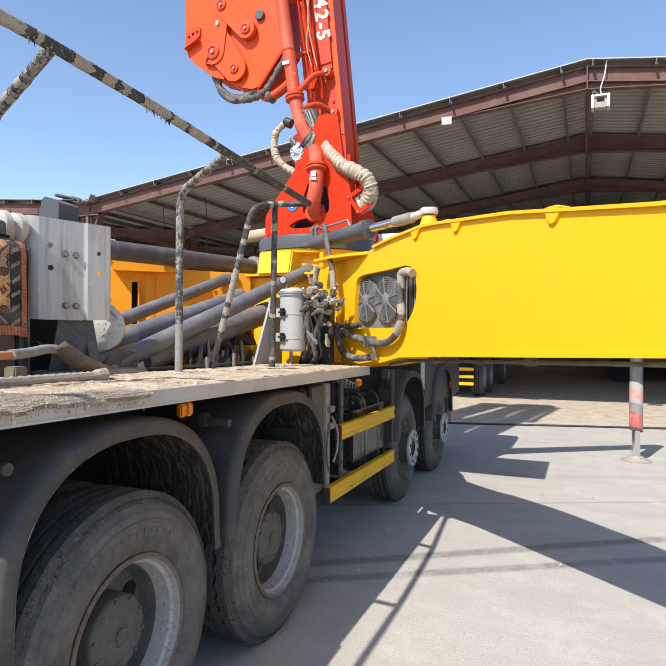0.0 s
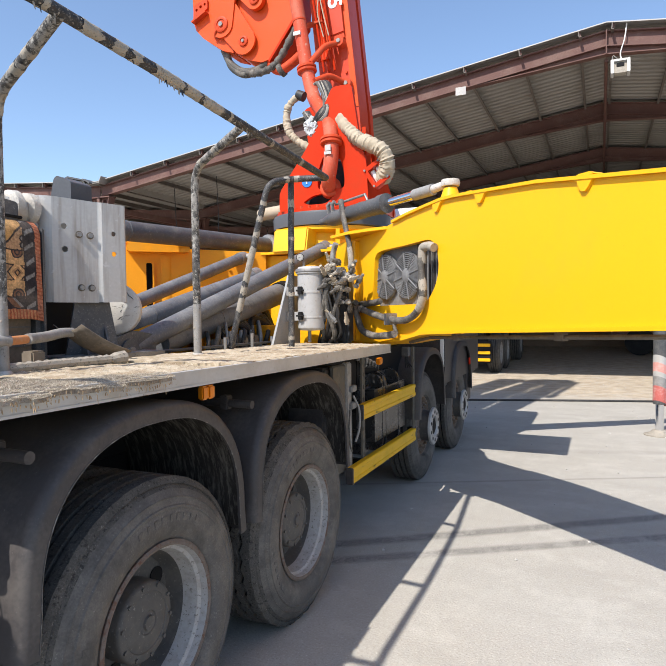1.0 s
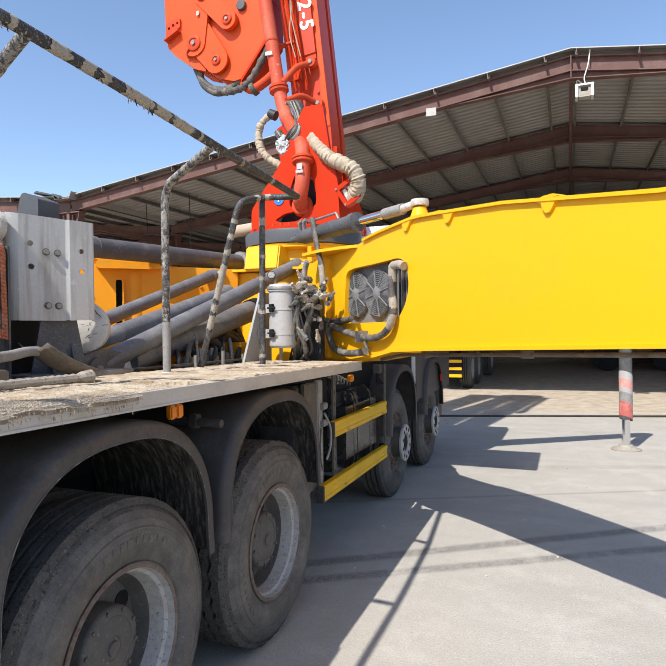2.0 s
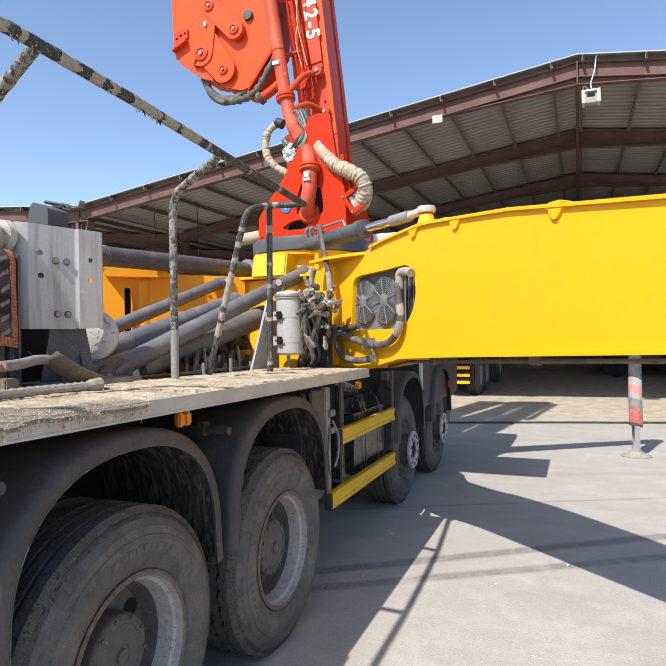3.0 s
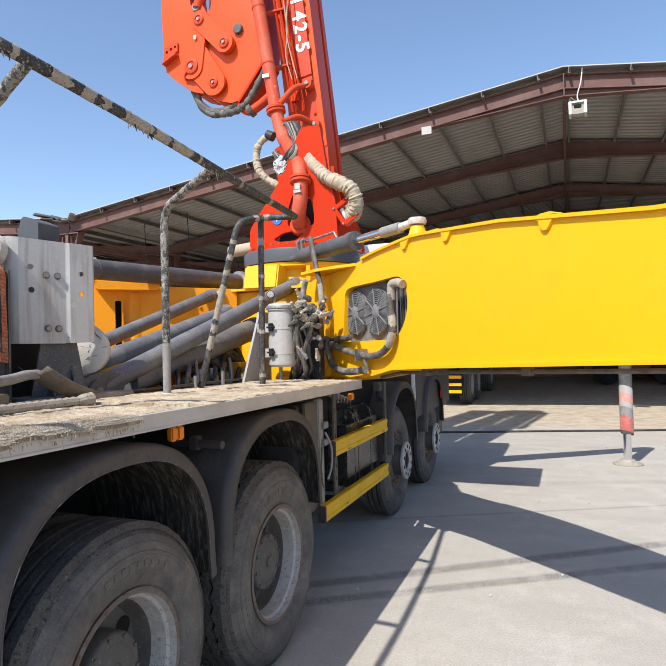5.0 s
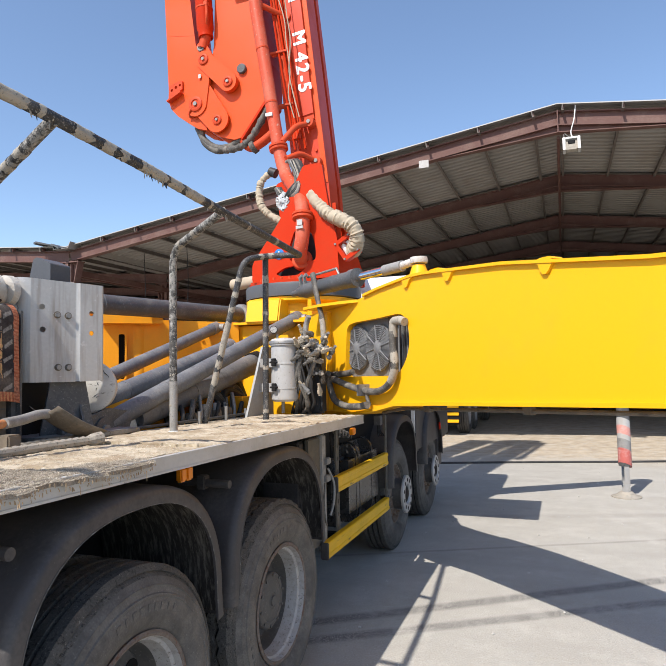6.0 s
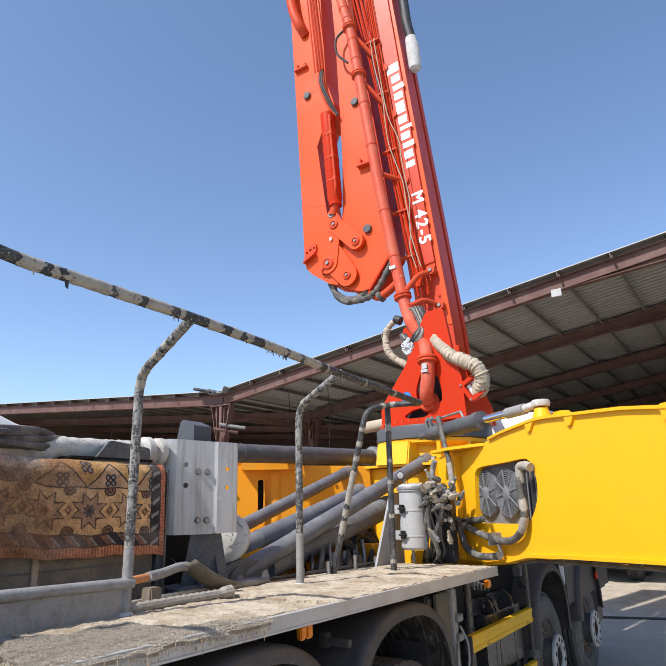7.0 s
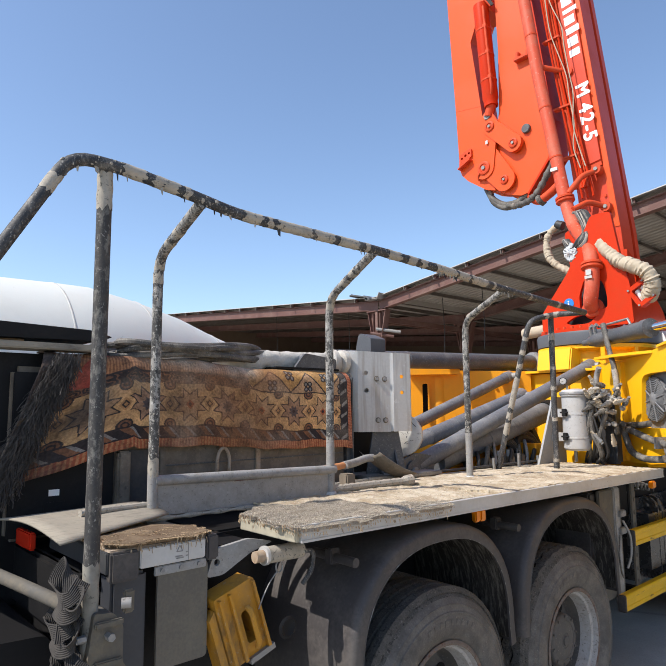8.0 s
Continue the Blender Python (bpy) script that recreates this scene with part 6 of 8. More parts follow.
for off in (0, 0.035):
    p = smoothed(on_arm([(-1.84 + off, 2.84), (-1.79 + off, 2.70), (-1.72 + 0.6 * off, 2.55), (-1.66 + 0.5 * off, 2.42), (-1.63 + 0.5 * off, 2.27), (-1.65 + off, 2.13), (-1.67 + off, 1.99), (-1.62 + off, 1.935), (-1.56 + off, 1.94)], 0.13 + 0.3 * off), 6)
    ob = part("hydraulic_hose", tubed(p, 0.024, 10), "hose", cyl, "hydraulic hose that sags from the cylinder", True)
    bands(p, 0.026, ((0.5, 0.45),), parent=ob)

# filter canister with its clamps, gauge and valve cluster
FX, FY = -0.805, 2.95
canister = part("filter_canister", lathe(bmesh.new(), [(0.0, 1.70), (0.10, 1.705), (0.12, 1.725), (0.122, 1.745), (0.12, 2.20), (0.132, 2.205), (0.134, 2.245), (0.122, 2.25), (0.112, 2.265), (0.04, 2.275), (0, 2.275)], pose(FX, FY, 0), 48), "canister", truck, "pale grey hydraulic filter canister with clamp bands", True)
for z in (1.82, 2.04):
    part("clamp_band", lathe(bmesh.new(), [(0.120, z - 0.008), (0.125, z - 0.006), (0.125, z + 0.006), (0.120, z + 0.008)], pose(FX, FY, 0), 32), "alu", canister, "", True)
    part("clamp_plate", boxed((FX - 0.19, FY - 0.12, z - 0.03), (FX - 0.06, FY - 0.105, z + 0.05), 0.004), "alu", canister)
    bm = boxed((FX - 0.06, FY - 0.155, z - 0.02), (FX - 0.02, FY - 0.125, z + 0.05), 0.004)
    rod(bm, (FX - 0.075, FY - 0.15, z + 0.015), (FX + 0.0, FY - 0.15, z + 0.015), 0.008, 8)
    part("toggle_clamp", bm, "black", canister)
part("lid", lathe(bmesh.new(), [(0.134, 2.215), (0.139, 2.22), (0.139, 2.24), (0.134, 2.247)], pose(FX, FY, 0), 32), "steel", canister, "", True)
part("pressure_gauge", lathe(bmesh.new(), [(0.032, -0.015), (0.035, 0.0), (0.035, 0.014), (0.029, 0.016)], along((FX - 0.05, FY - 0.11, 2.345), (FX + 0.32, FY - 0.95, 2.32)), 24), "black", canister, "round pressure gauge", True)
part("gauge_face", lathe(bmesh.new(), [(0.029, 0.017), (0.0, 0.018)], along((FX - 0.05, FY - 0.11, 2.345), (FX + 0.32, FY - 0.95, 2.32)), 24), "edge", canister)
part("gauge_stem", rod(bmesh.new(), (FX - 0.03, FY - 0.08, 2.25), (FX - 0.03, FY - 0.08, 2.31), 0.012, 8), "steel", canister)
part("drain", rod(bmesh.new(), (FX - 0.02, FY, 1.60), (FX - 0.02, FY, 1.71), 0.016, 10), "steel", canister)
part("mounting_bracket", plate([(2.58, 1.575), (3.1, 1.575), (3.1, 2.2), (2.90, 2.2)], axes((FX - 0.20, 0, 0), (0, 1, 0), (0, 0, 1)), -0.01, 0.01), "grey_box", canister, "pale grey steel bracket")
valves = thing("valve_cluster", "cluster of dusty hydraulic valves and fittings beside the filter", "valves", (-0.5, 3.1, 1.58))
random.seed(21)
for k in range(44):
    x, y, z = -0.60 + random.uniform(-0.07, 0.2), 2.97 + random.uniform(-0.08, 0.12), 2.05 + 0.007 * k + random.uniform(-0.03, 0.03)
    if k > 34:
        z = 1.62 + random.uniform(0, 0.35)
    bm = bmesh.new()
    v = Vector((random.uniform(-1, 1), random.uniform(-1, 0.2), random.uniform(-0.6, 1))).normalized()
    p = Vector((x, y, z))
    rod(bm, p, p + v * 0.07, 0.019, 8)
    rod(bm, p + v * 0.02, p + v * 0.045, 0.026, 6)
    rod(bm, p + v * 0.06, p + v * 0.11, 0.014, 8)
    part("fitting", bm, ("canvas", "tape", "hose", "steel")[k % 4], valves)
part("valve_block", boxed((-0.73, 3.12, 1.58), (-0.52, 3.26, 2.16), 0.02), "dark", valves, "dark valve manifold")
part("valve_stack", boxed((-0.70, 3.10, 2.16), (-0.57, 3.22, 2.27), 0.015), "steel", valves)
part("tall_fitting", tubed(smoothed([(-0.60, 2.98, 2.22), (-0.60, 2.97, 2.34), (-0.59, 2.97, 2.40), (-0.56, 2.95, 2.46)], 4), 0.026, 10), "steel", valves, "", True)
for k in range(9):
    x0 = -0.71 + 0.022 * k
    pts = [(x0 + 0.02, 2.98 + 0.02 * (k % 3), 2.22 - 0.03 * (k % 4)), (x0 + 0.04 * math.sin(k), 2.92, 2.08), (x0 + 0.05 * math.cos(2 * k), 2.94, 1.85), (x0 + 0.05 * math.sin(3 * k) - 0.03, 3.0, 1.68), (x0 - 0.09, 3.08, 1.59)]
    part("hose", tubed(smoothed(pts, 6), 0.010 + 0.005 * (k % 3), 8), ("hose_black", "hose_black", "hose")[k % 3], valves, "", True)
# ticks and the needle of the gauge
gm = along((FX - 0.05, FY - 0.11, 2.345), (FX + 0.32, FY - 0.95, 2.32))
for k in range(9):
    part("gauge_tick", boxed((0.020, -0.0012, 0.0182), (0.026, 0.0012, 0.0192), m=gm @ pose(0, 0, 0, 0, 0, -120 + 30 * k)), "black", canister)
part("gauge_needle", boxed((-0.006, -0.001, 0.019), (0.022, 0.001, 0.020), m=gm @ pose(0, 0, 0, 0, 0, 200)), "black", canister)

# pump pipes
P0, P1 = Vector((-2.535, 1.5, 2.604)), Vector((-2.06, 4.45, 2.664))
dv = (P1 - P0).normalized()
pipe = part("delivery_pipe", tubed([P0, P1], 0.092, 28), "pipe", truck, "long grey concrete delivery pipe", True)
for back, r, w, mat in ((0.02, 0.132, 0.05, "steel"), (-0.10, 0.10, 0.05, "rust"), (-0.19, 0.128, 0.03, "steel")):
    p = P1 - dv * back
    part("coupling", lathe(bmesh.new(), [(r - 0.035, -w), (r - 0.012, -w * 0.9), (r, -w * 0.5), (r, w * 0.5), (r - 0.012, w * 0.9), (r - 0.035, w)], along(p, p + dv), 28), mat, pipe, "", True)
part("weld_bead", lathe(bmesh.new(), [(0.09, -0.01), (0.097, 0.0), (0.09, 0.01)], along(P0 + dv * 0.9, P1), 24), "pipe", pipe, "", True)
for (a, b, r, label) in (((-1.30, 1.13, 1.625), (-1.15, 4.02, 2.55), 0.070, "sloping grey pump cylinder"), ((-1.57, 1.0, 1.675), (-1.52, 3.2, 2.225), 0.072, "second sloping grey pump cylinder"), ((-1.36, 1.55, 1.66), (-1.36, 3.46, 2.07), 0.102, "thick dark pump cylinder"), ((-1.9, 1.0, 1.68), (-1.97, 3.70, 2.465), 0.058, "thin grey cylinder")):
    c = part("pump_cylinder", tubed([a, b], r, 24), "cyl", truck, label, True)
    u = (Vector(b) - Vector(a)).normalized()
    part("end_cap", tubed([Vector(b) - u * 0.10, Vector(b) + u * 0.02], r * 1.12, 20), "steel" if r < 0.1 else "black", c, "", True)
    part("seam", tubed([Vector(a) + u * 0.72, Vector(a) + u * 0.75], r * 1.05, 20), "cyl", c, "", True)
    if r < 0.1:
        q = Vector(b)
        part("pin", rod(bmesh.new(), q + Vector((-0.1, 0, 0.0)), q + Vector((0.11, 0, 0)), 0.04, 16), "steel", c, "", True)
part("clevis", plate(round_loop([(0.93, 1.58), (1.35, 1.58), (1.4, 1.72), (1.15, 1.76), (0.95, 1.70)], 0.04), axes((-1.24, 0, 0), (0, 1, 0), (0, 0, 1)), -0.012, 0.012), "pipe", truck, "grey clevis plate with pin")
part("clevis_eye", rod(bmesh.new(), (-1.40, 1.11, 1.62), (-1.212, 1.11, 1.62), 0.085, 24), "pipe", truck, "rounded eye at the cylinder's foot", True)
part("clevis_pin", rod(bmesh.new(), (-1.3, 1.11, 1.62), (-1.195, 1.11, 1.62), 0.034, 18), "steel", truck, "", True)
# white cleaning lid
lm = along((-1.31, 1.06, 1.90), (-0.77, 0.20, 1.96))
lid = part("cleaning_lid", lathe(bmesh.new(), [(0.15, -0.14), (0.165, -0.12), (0.172, -0.02), (0.17, 0.0), (0.155, 0.012), (0, 0.016)], lm, 36), "lid", truck, "white round lid with black scuffs", True)
random.seed(12)
for k in range(9):
    r, a0, span = random.uniform(0.05, 0.145), random.uniform(0, 6.3), random.uniform(0.15, 0.7)
    arc = [lm @ Vector((r * (1 + 0.05 * math.sin(9 * q)) * math.cos(a0 + span * q), r * math.sin(a0 + span * q), 0.0145)) for q in [i / 8 for i in range(9)]]
    part("scuff", tubed(arc, [0.0004 + 0.0022 * math.sin(math.pi * i / 8) for i in range(9)], 6), "dark", lid)
# stand under the shield
bm = plate([(-0.16, 1.62), (0.16, 1.62), (0.10, 1.95), (-0.10, 1.95)], axes((-1.22, 0.80, 0), (0.43, 0.9, 0), (0, 0, 1)), -0.02, 0.0)
stand = part("shield_stand", bm, "pipe", truck, "dark grey steel stand with gussets")
for s in (-0.06, 0.07):
    part("gusset", plate([(0, 1.62), (0.1, 1.62), (0.0, 1.80)], axes((-1.22 + 0.43 * s, 0.80 + 0.9 * s, 0), (0.9, -0.43, 0), (0, 0, 1)), -0.006, 0.006), "pipe", stand)
part("base_bar", boxed((-1.5, 0.55, 1.6), (-1.05, 1.25, 1.63), 0.006), "steel", stand)
# bent aluminium shield, lying almost parallel to the truck's side
SP = axes((-1.322, 0.52, 0), (0.44, 0.90, 0), (0, 0, 1))
TOP = lambda u: 2.540 - 0.04 * u
shield = part("shield_plate", plate([(0.068, 1.937), (0.322, 1.935), (0.322, TOP(0.322)), (0.068, TOP(0.068))], SP, 0.0, 0.008, [circle(u, v, 0.017, 14) for u, v in ((0.131, 2.373), (0.135, 2.242))]), "alu", truck, "folded aluminium shield plate with bolt holes")
part("folded_edge", plate([(0.345, 1.936), (0.478, 1.940), (0.478, TOP(0.478)), (0.345, TOP(0.345))], SP, 0.014, 0.022, [circle(u, v, 0.015, 14) for u, v in ((0.411, 2.346), (0.412, 2.226))]), "alu", shield)
for profile in ([(0.002, -0.075), (0.0, -0.055), (0.004, -0.03), (0.02, -0.012), (0.045, 0.0), (0.068, 0.008)], [(0.322, 0.008), (0.33, 0.010), (0.338, 0.018), (0.345, 0.022)], [(0.478, 0.022), (0.486, 0.018), (0.489, 0.008), (0.489, -0.03)]):
    bm = bmesh.new()
    rows = [[bm.verts.new(SP @ Vector((u, v, w - d))) for v in (1.938, TOP(u)) for d in (0.0, 0.007)] for u, w in profile]
    for a, b in zip(rows, rows[1:]):
        for i, j in ((0, 2), (2, 3), (3, 1), (1, 0)):
            bm.faces.new((a[i], a[j], b[j], b[i]))
    bm.faces.new([rows[0][i] for i in (0, 1, 3, 2)])
    bm.faces.new([rows[-1][i] for i in (0, 2, 3, 1)])
    bmesh.ops.recalc_face_normals(bm, faces=bm.faces[:])
    part("fold", bm, "alu", shield, "", True)
for u, v in ((0.215, 2.33), (0.278, 2.327), (0.222, 2.022), (0.281, 2.021)):
    p, q, r = SP @ Vector((u, v, 0.008)), SP @ Vector((u, v, 0.012)), SP @ Vector((u, v, 0.026))
    bolt = part("bolt", tubed([q, r], 0.015, 6), "steel", shield)
    part("washer", rod(bmesh.new(), p, q, 0.021, 16), "housing", bolt)
# pale plate added so the holes show bright, as if lit from behind
part("backing_plate", plate([(0.02, 2.0), (0.44, 2.0), (0.44, 2.44), (0.02, 2.46)], SP, -0.09, -0.08), "edge", shield, "pale plate standing in for bright light behind the holes")
part("dark_block", boxed((-1.85, 0.48, 1.58), (-1.42, 1.0, 1.98), 0.01), "black", truck)
# dark bracket that stands up behind the shield
part("bracket_box", plate(round_loop([(-1.47, 2.40), (-1.285, 2.40), (-1.285, 2.645), (-1.395, 2.69), (-1.42, 2.675), (-1.445, 2.58)], 0.012), axes((0, 0.8, 0), (1, 0, 0), (0, 0, 1)), -0.08, 0.08), "ring", truck, "dark grey folded bracket")
# low machinery between the cylinders and the deck
random.seed(33)
for k in range(4):
    y = 1.6 + 0.36 * k
    part("stud", tubed([(-1.04 - 0.02 * (k % 2), y, 1.575), (-1.04 - 0.02 * (k % 2), y, 1.66 + 0.02 * (k % 3))], 0.014, 8), "steel", truck)
part("cable_tray", tubed([(-1.08, 1.2, 1.62), (-1.07, 2.85, 1.61)], 0.010, 8), "dark", truck, "", True)
for k in range(12):
    y = 2.0 + 0.11 * k
    x = -1.36 - 0.07 * (k % 4)
    pts = [(x, y, 1.55), (x - 0.05, y + 0.03, 1.68 + 0.05 * (k % 3)), (x - 0.02, y + 0.18, 1.78 + 0.06 * (k % 4)), (x + 0.05, y + 0.32, 1.66), (x, y + 0.4, 1.55)]
    part("looped_hose", tubed(smoothed(pts, 6), 0.024 + 0.006 * (k % 3), 9), ("hose_black", "hose")[k % 4 == 1], truck, "", True)
part("cross_beam", boxed((-2.2, 2.9, 1.5), (-1.05, 3.05, 1.75), 0.01), "yellow_shaded", truck)
part("cross_beam", boxed((-2.2, 1.4, 1.45), (-1.50, 3.4, 1.80), 0.01), "yellow_shaded", truck, "deep yellow frame beam under the cylinders")
for k in range(10):
    y = 1.75 + 0.13 * k
    p = [(-1.14 - 0.03 * (k % 3), y, 1.57), (-1.17, y + 0.02, 1.63 + 0.03 * (k % 3)), (-1.22 - 0.02 * (k % 2), y + 0.10, 1.68 + 0.035 * (k % 4)), (-1.30, y + 0.2, 1.62 + 0.02 * (k % 2))]
    part("control_hose", tubed(smoothed(p, 5), 0.012 + 0.004 * (k % 3), 8), ("hose_black", "hose_black", "hose", "steel")[k % 4], truck, "", True)
for k in range(4):
    y = 2.05 + 0.17 * k
    v = part("slide_valve", boxed((-1.26, y, 1.57), (-1.16, y + 0.07, 1.66 + 0.015 * (k % 2)), 0.008), "housing", truck)
    part("valve_cap", tubed([(-1.21, y + 0.035, 1.66), (-1.21, y + 0.035, 1.72)], [0.022, 0.018], 10), "rail_pale", v, "", True)
part("black_hose_roll", tubed(smoothed([(-1.9, 1.4, 1.80), (-1.85, 2.0, 1.84), (-1.9, 2.5, 1.83), (-1.84, 3.0, 1.86), (-1.8, 3.4, 1.88)], 6), 0.05, 10), "hose_black", truck, "crumpled black hose bundle", True)

# handrail on the deck
M["bark"] = speckled(speckled(speckled(material("cement_mottled_rail", (0.05, 0.048, 0.046), 0.8, dirt=(0.15, 0.14, 0.125), amount=0.5, scale=14.0, grain=140, bump=0.6, vary=0.3), (0.30, 0.285, 0.26), 26.0, 0.47, 0.56, 0.85, (1, 1, 0.6)), (0.44, 0.425, 0.39), 60.0, 0.56, 0.62, 0.8), (0.018, 0.018, 0.019), 44.0, 0.57, 0.62, 0.85)
RAIL_R = 0.024
top_rail = rounded([(-0.20, -2.125, 2.61), (-0.20, -1.895, 3.02), (-0.20, -1.72, 3.022), (-0.20, -1.42, 2.985), (-0.20, -1.19, 2.949), (-0.20, -0.34, 2.935), (-0.215, 0.27, 2.917), (-0.235, 0.92, 2.887), (-0.36, 2.31, 2.885)], 0.10)
handrail = part("handrail", tubed(top_rail, RAIL_R, 14), "rail", truck, "bent handrail of black pipe wrapped with scraps of pale tape", True)
spots = [(0.30, 0.07), (0.64, 0.09), (0.77, 0.10), (0.90, 0.03), (1.19, 0.09), (1.31, 0.04), (1.37, 0.20), (1.60, 0.12), (1.75, 0.13), (1.93, 0.03), (2.10, 0.11), (2.27, 0.07), (2.38, 0.05), (2.52, 0.20), (2.74, 0.12), (2.89, 0.17), (3.12, 0.03), (3.62, 0.04), (4.1, 0.05)]
bands(top_rail, RAIL_R, spots, parent=handrail)
for (x, y), zb, j, pale in (((-0.76, 1.20), 2.76, (-0.237, 0.93, 2.885), 0.33), ((-0.775, -0.155), 2.775, (-0.20, -0.34, 2.93), 0.30), ((-0.77, -1.275), 2.85, (-0.20, -1.365, 2.965), 0.20)):
    line = rounded([(x, y, deck_z(y) - 0.02), (x, y, zb), j], 0.12)
    po = part("post", tubed(line, RAIL_R, 14), "bark", handrail, "", True)
    part("bare_foot", tubed([(x, y, deck_z(y) - 0.02), (x, y, deck_z(y) + pale)], RAIL_R + 0.001, 14), "rail_pale", po, "foot worn to bare grey", True)
    bands(line, RAIL_R, ((0.20, 0.09), (1.12, 0.05), (1.20, 0.04), (1.38, 0.05), (1.5, 0.05))[0 if y < -1 else 1:] if y != 1.20 else ((1.24, 0.05), (1.42, 0.04)), parent=po)
    lathe_bm = lathe(bmesh.new(), [(0.042, deck_z(y)), (0.038, deck_z(y) + 0.012), (0.029, deck_z(y) + 0.022)], pose(x, y, 0), 14)
    part("cement_collar", lathe_bm, "wrap", po, "", True)
M["post_bare"] = speckled(material("bare_dusty_post", (0.25, 0.235, 0.20), 0.8, dirt=(0.12, 0.108, 0.09), amount=0.6, scale=14.0, bump=0.4), (0.06, 0.056, 0.05), 40.0, 0.58, 0.64, 0.7)
M["post_dark"] = material("dark_grimy_post", (0.030, 0.029, 0.029), 0.65, dirt=(0.095, 0.086, 0.075), amount=0.5, scale=14.0, grain=130, bump=0.5, vary=0.3)
M["post_dark"] = speckled(speckled(M["post_dark"], (0.17, 0.16, 0.14), 30.0, 0.52, 0.62, 0.75, (1, 1, 0.5)), (0.30, 0.285, 0.26), 70.0, 0.60, 0.66, 0.7)
rear_post = part("post", tubed([(-0.255, -1.745, 1.18), (-0.225, -1.76, 3.03)], 0.027, 14), "post_dark", handrail, "", True)
bands([(-0.255, -1.745, 1.18), (-0.225, -1.76, 3.03)], 0.027, ((1.675, 0.14),), parent=rear_post)
bands([(-0.255, -1.745, 1.18), (-0.225, -1.76, 3.03)], 0.027, ((0.0, 0.40),), "post_bare", "bare_foot", rear_post)
line = [(-0.66, 2.28, 1.57), (-0.64, 2.27, 2.88)]
po = part("post", tubed(line, RAIL_R, 14), "rail", handrail, "", True)
bands(line, RAIL_R, ((0.08, 0.03), (0.42, 0.03), (0.68, 0.03), (0.85, 0.03), (1.1, 0.06)), parent=po)
line = rounded([(-1.06, 2.02, 1.565), (-0.70, 2.02, 2.83), (-0.62, 2.28, 2.895), (-0.36, 2.31, 2.885)], 0.10)
po = part("post", tubed(line, RAIL_R, 14), "rail", handrail, "", True)
bands(line, RAIL_R, ((0.33, 0.10), (0.46, 0.06), (0.56, 0.26), (0.90, 0.05), (1.02, 0.04), (1.14, 0.03), (1.45, 0.05), (1.53, 0.06)), parent=po)

# cement splashed onto the rail and its posts
random.seed(71)


def splashes(line, count, parent):
    """Lumps of cement that cling to a pipe."""
    bm = bmesh.new()
    for k in range(count):
        i = random.randrange(1, len(line))
        a, b = Vector(line[i - 1]), Vector(line[i])
        d = (b - a).normalized()
        side = d.cross(Vector((random.uniform(-1, 1), random.uniform(-1, 1), random.uniform(-1, 1)))).normalized()
        s = random.uniform(0.002, 0.005) if random.random() < 0.9 else random.uniform(0.005, 0.009)
        m = Matrix.Translation(a.lerp(b, random.random()) + side * RAIL_R * 0.98) @ side.to_track_quat("Z", "Y").to_matrix().to_4x4() @ Matrix.Diagonal((s * random.uniform(0.7, 1.8), s * random.uniform(0.7, 1.8), s * 0.5, 1))
        got = bmesh.ops.create_icosphere(bm, subdivisions=1, radius=1.0, matrix=m)
        for v in got["verts"]:
            v.co += Vector((random.uniform(-1, 1), random.uniform(-1, 1), random.uniform(-1, 1))) * s * 0.25
    ob = part("cement_splash", bm, "tape", parent, "lumps of splashed cement")
    ob["kind"] = "stuff"


splashes(top_rail, 150, handrail)
for ob in [o for o in handrail.children if o.name.startswith("post")]:
    lo, hi = min(v.co.z for v in ob.data.vertices), max(v.co.z for v in ob.data.vertices)
    xs = [v.co for v in ob.data.vertices]
    foot = [v for v in xs if v.z < lo + 0.03]
    f = sum(foot, Vector()) / len(foot)
    if (ob.matrix_world @ f - f).length < 1e-6 and f.y < 2.0:
        splashes([f, f + Vector((0, 0, 0.55)), f + Vector((0, 0, 1.12))], 60 if f.y > -1.6 else 40, ob)

# torn tails of tape that hang from the rail
random.seed(61)
for k in range(34):
    i = random.randrange(2, len(top_rail) - 1)
    q = top_rail[i].lerp(top_rail[i - 1], random.random())
    w, h = random.uniform(0.003, 0.009), random.uniform(0.012, 0.04)
    bm = plate([(-w, 0), (w, 0), (w * random.uniform(0.2, 1.0), -h), (-w * 0.3, -h * 0.8)], Matrix.Translation(q + Vector((RAIL_R * 0.4, 0, -RAIL_R * 0.9))) @ axes((0, 0, 0), (random.uniform(-0.6, 0.6), 1, 0), (random.uniform(-0.3, 0.3), 0, 1)), -0.001, 0.001)
    part("tape_tail", bm, "tape" if k % 3 else "hose_black", handrail)

# kick plate between two posts
k = axes((-0.775, -0.155, 0), (0.005, -1.12, 0), (0, 0, 1))
kick = part("kick_plate", plate([(0.0, 1.60), (1.12, 1.62), (1.12, 1.775), (0.0, 1.765)], k, -0.006, 0.006), "rail_pale", truck, "worn grey steel kick plate")
part("rust_line", boxed((-0.769, -1.2, 1.742), (-0.766, -0.25, 1.748)), "rust", kick)
part("dried_cement", tubed(smoothed([(-0.755, -1.26, 1.607), (-0.752, -0.9, 1.606), (-0.757, -0.5, 1.60), (-0.754, -0.2, 1.598)], 8), [0.010 + 0.005 * math.sin(i * 1.9) for i in range(25)], 8), "tape", kick, "", True)
part("kick_rail", tubed([(-0.765, -0.13, 1.755), (-0.765, -1.27, 1.782)], 0.025, 12), "rail_pale", kick, "", True)

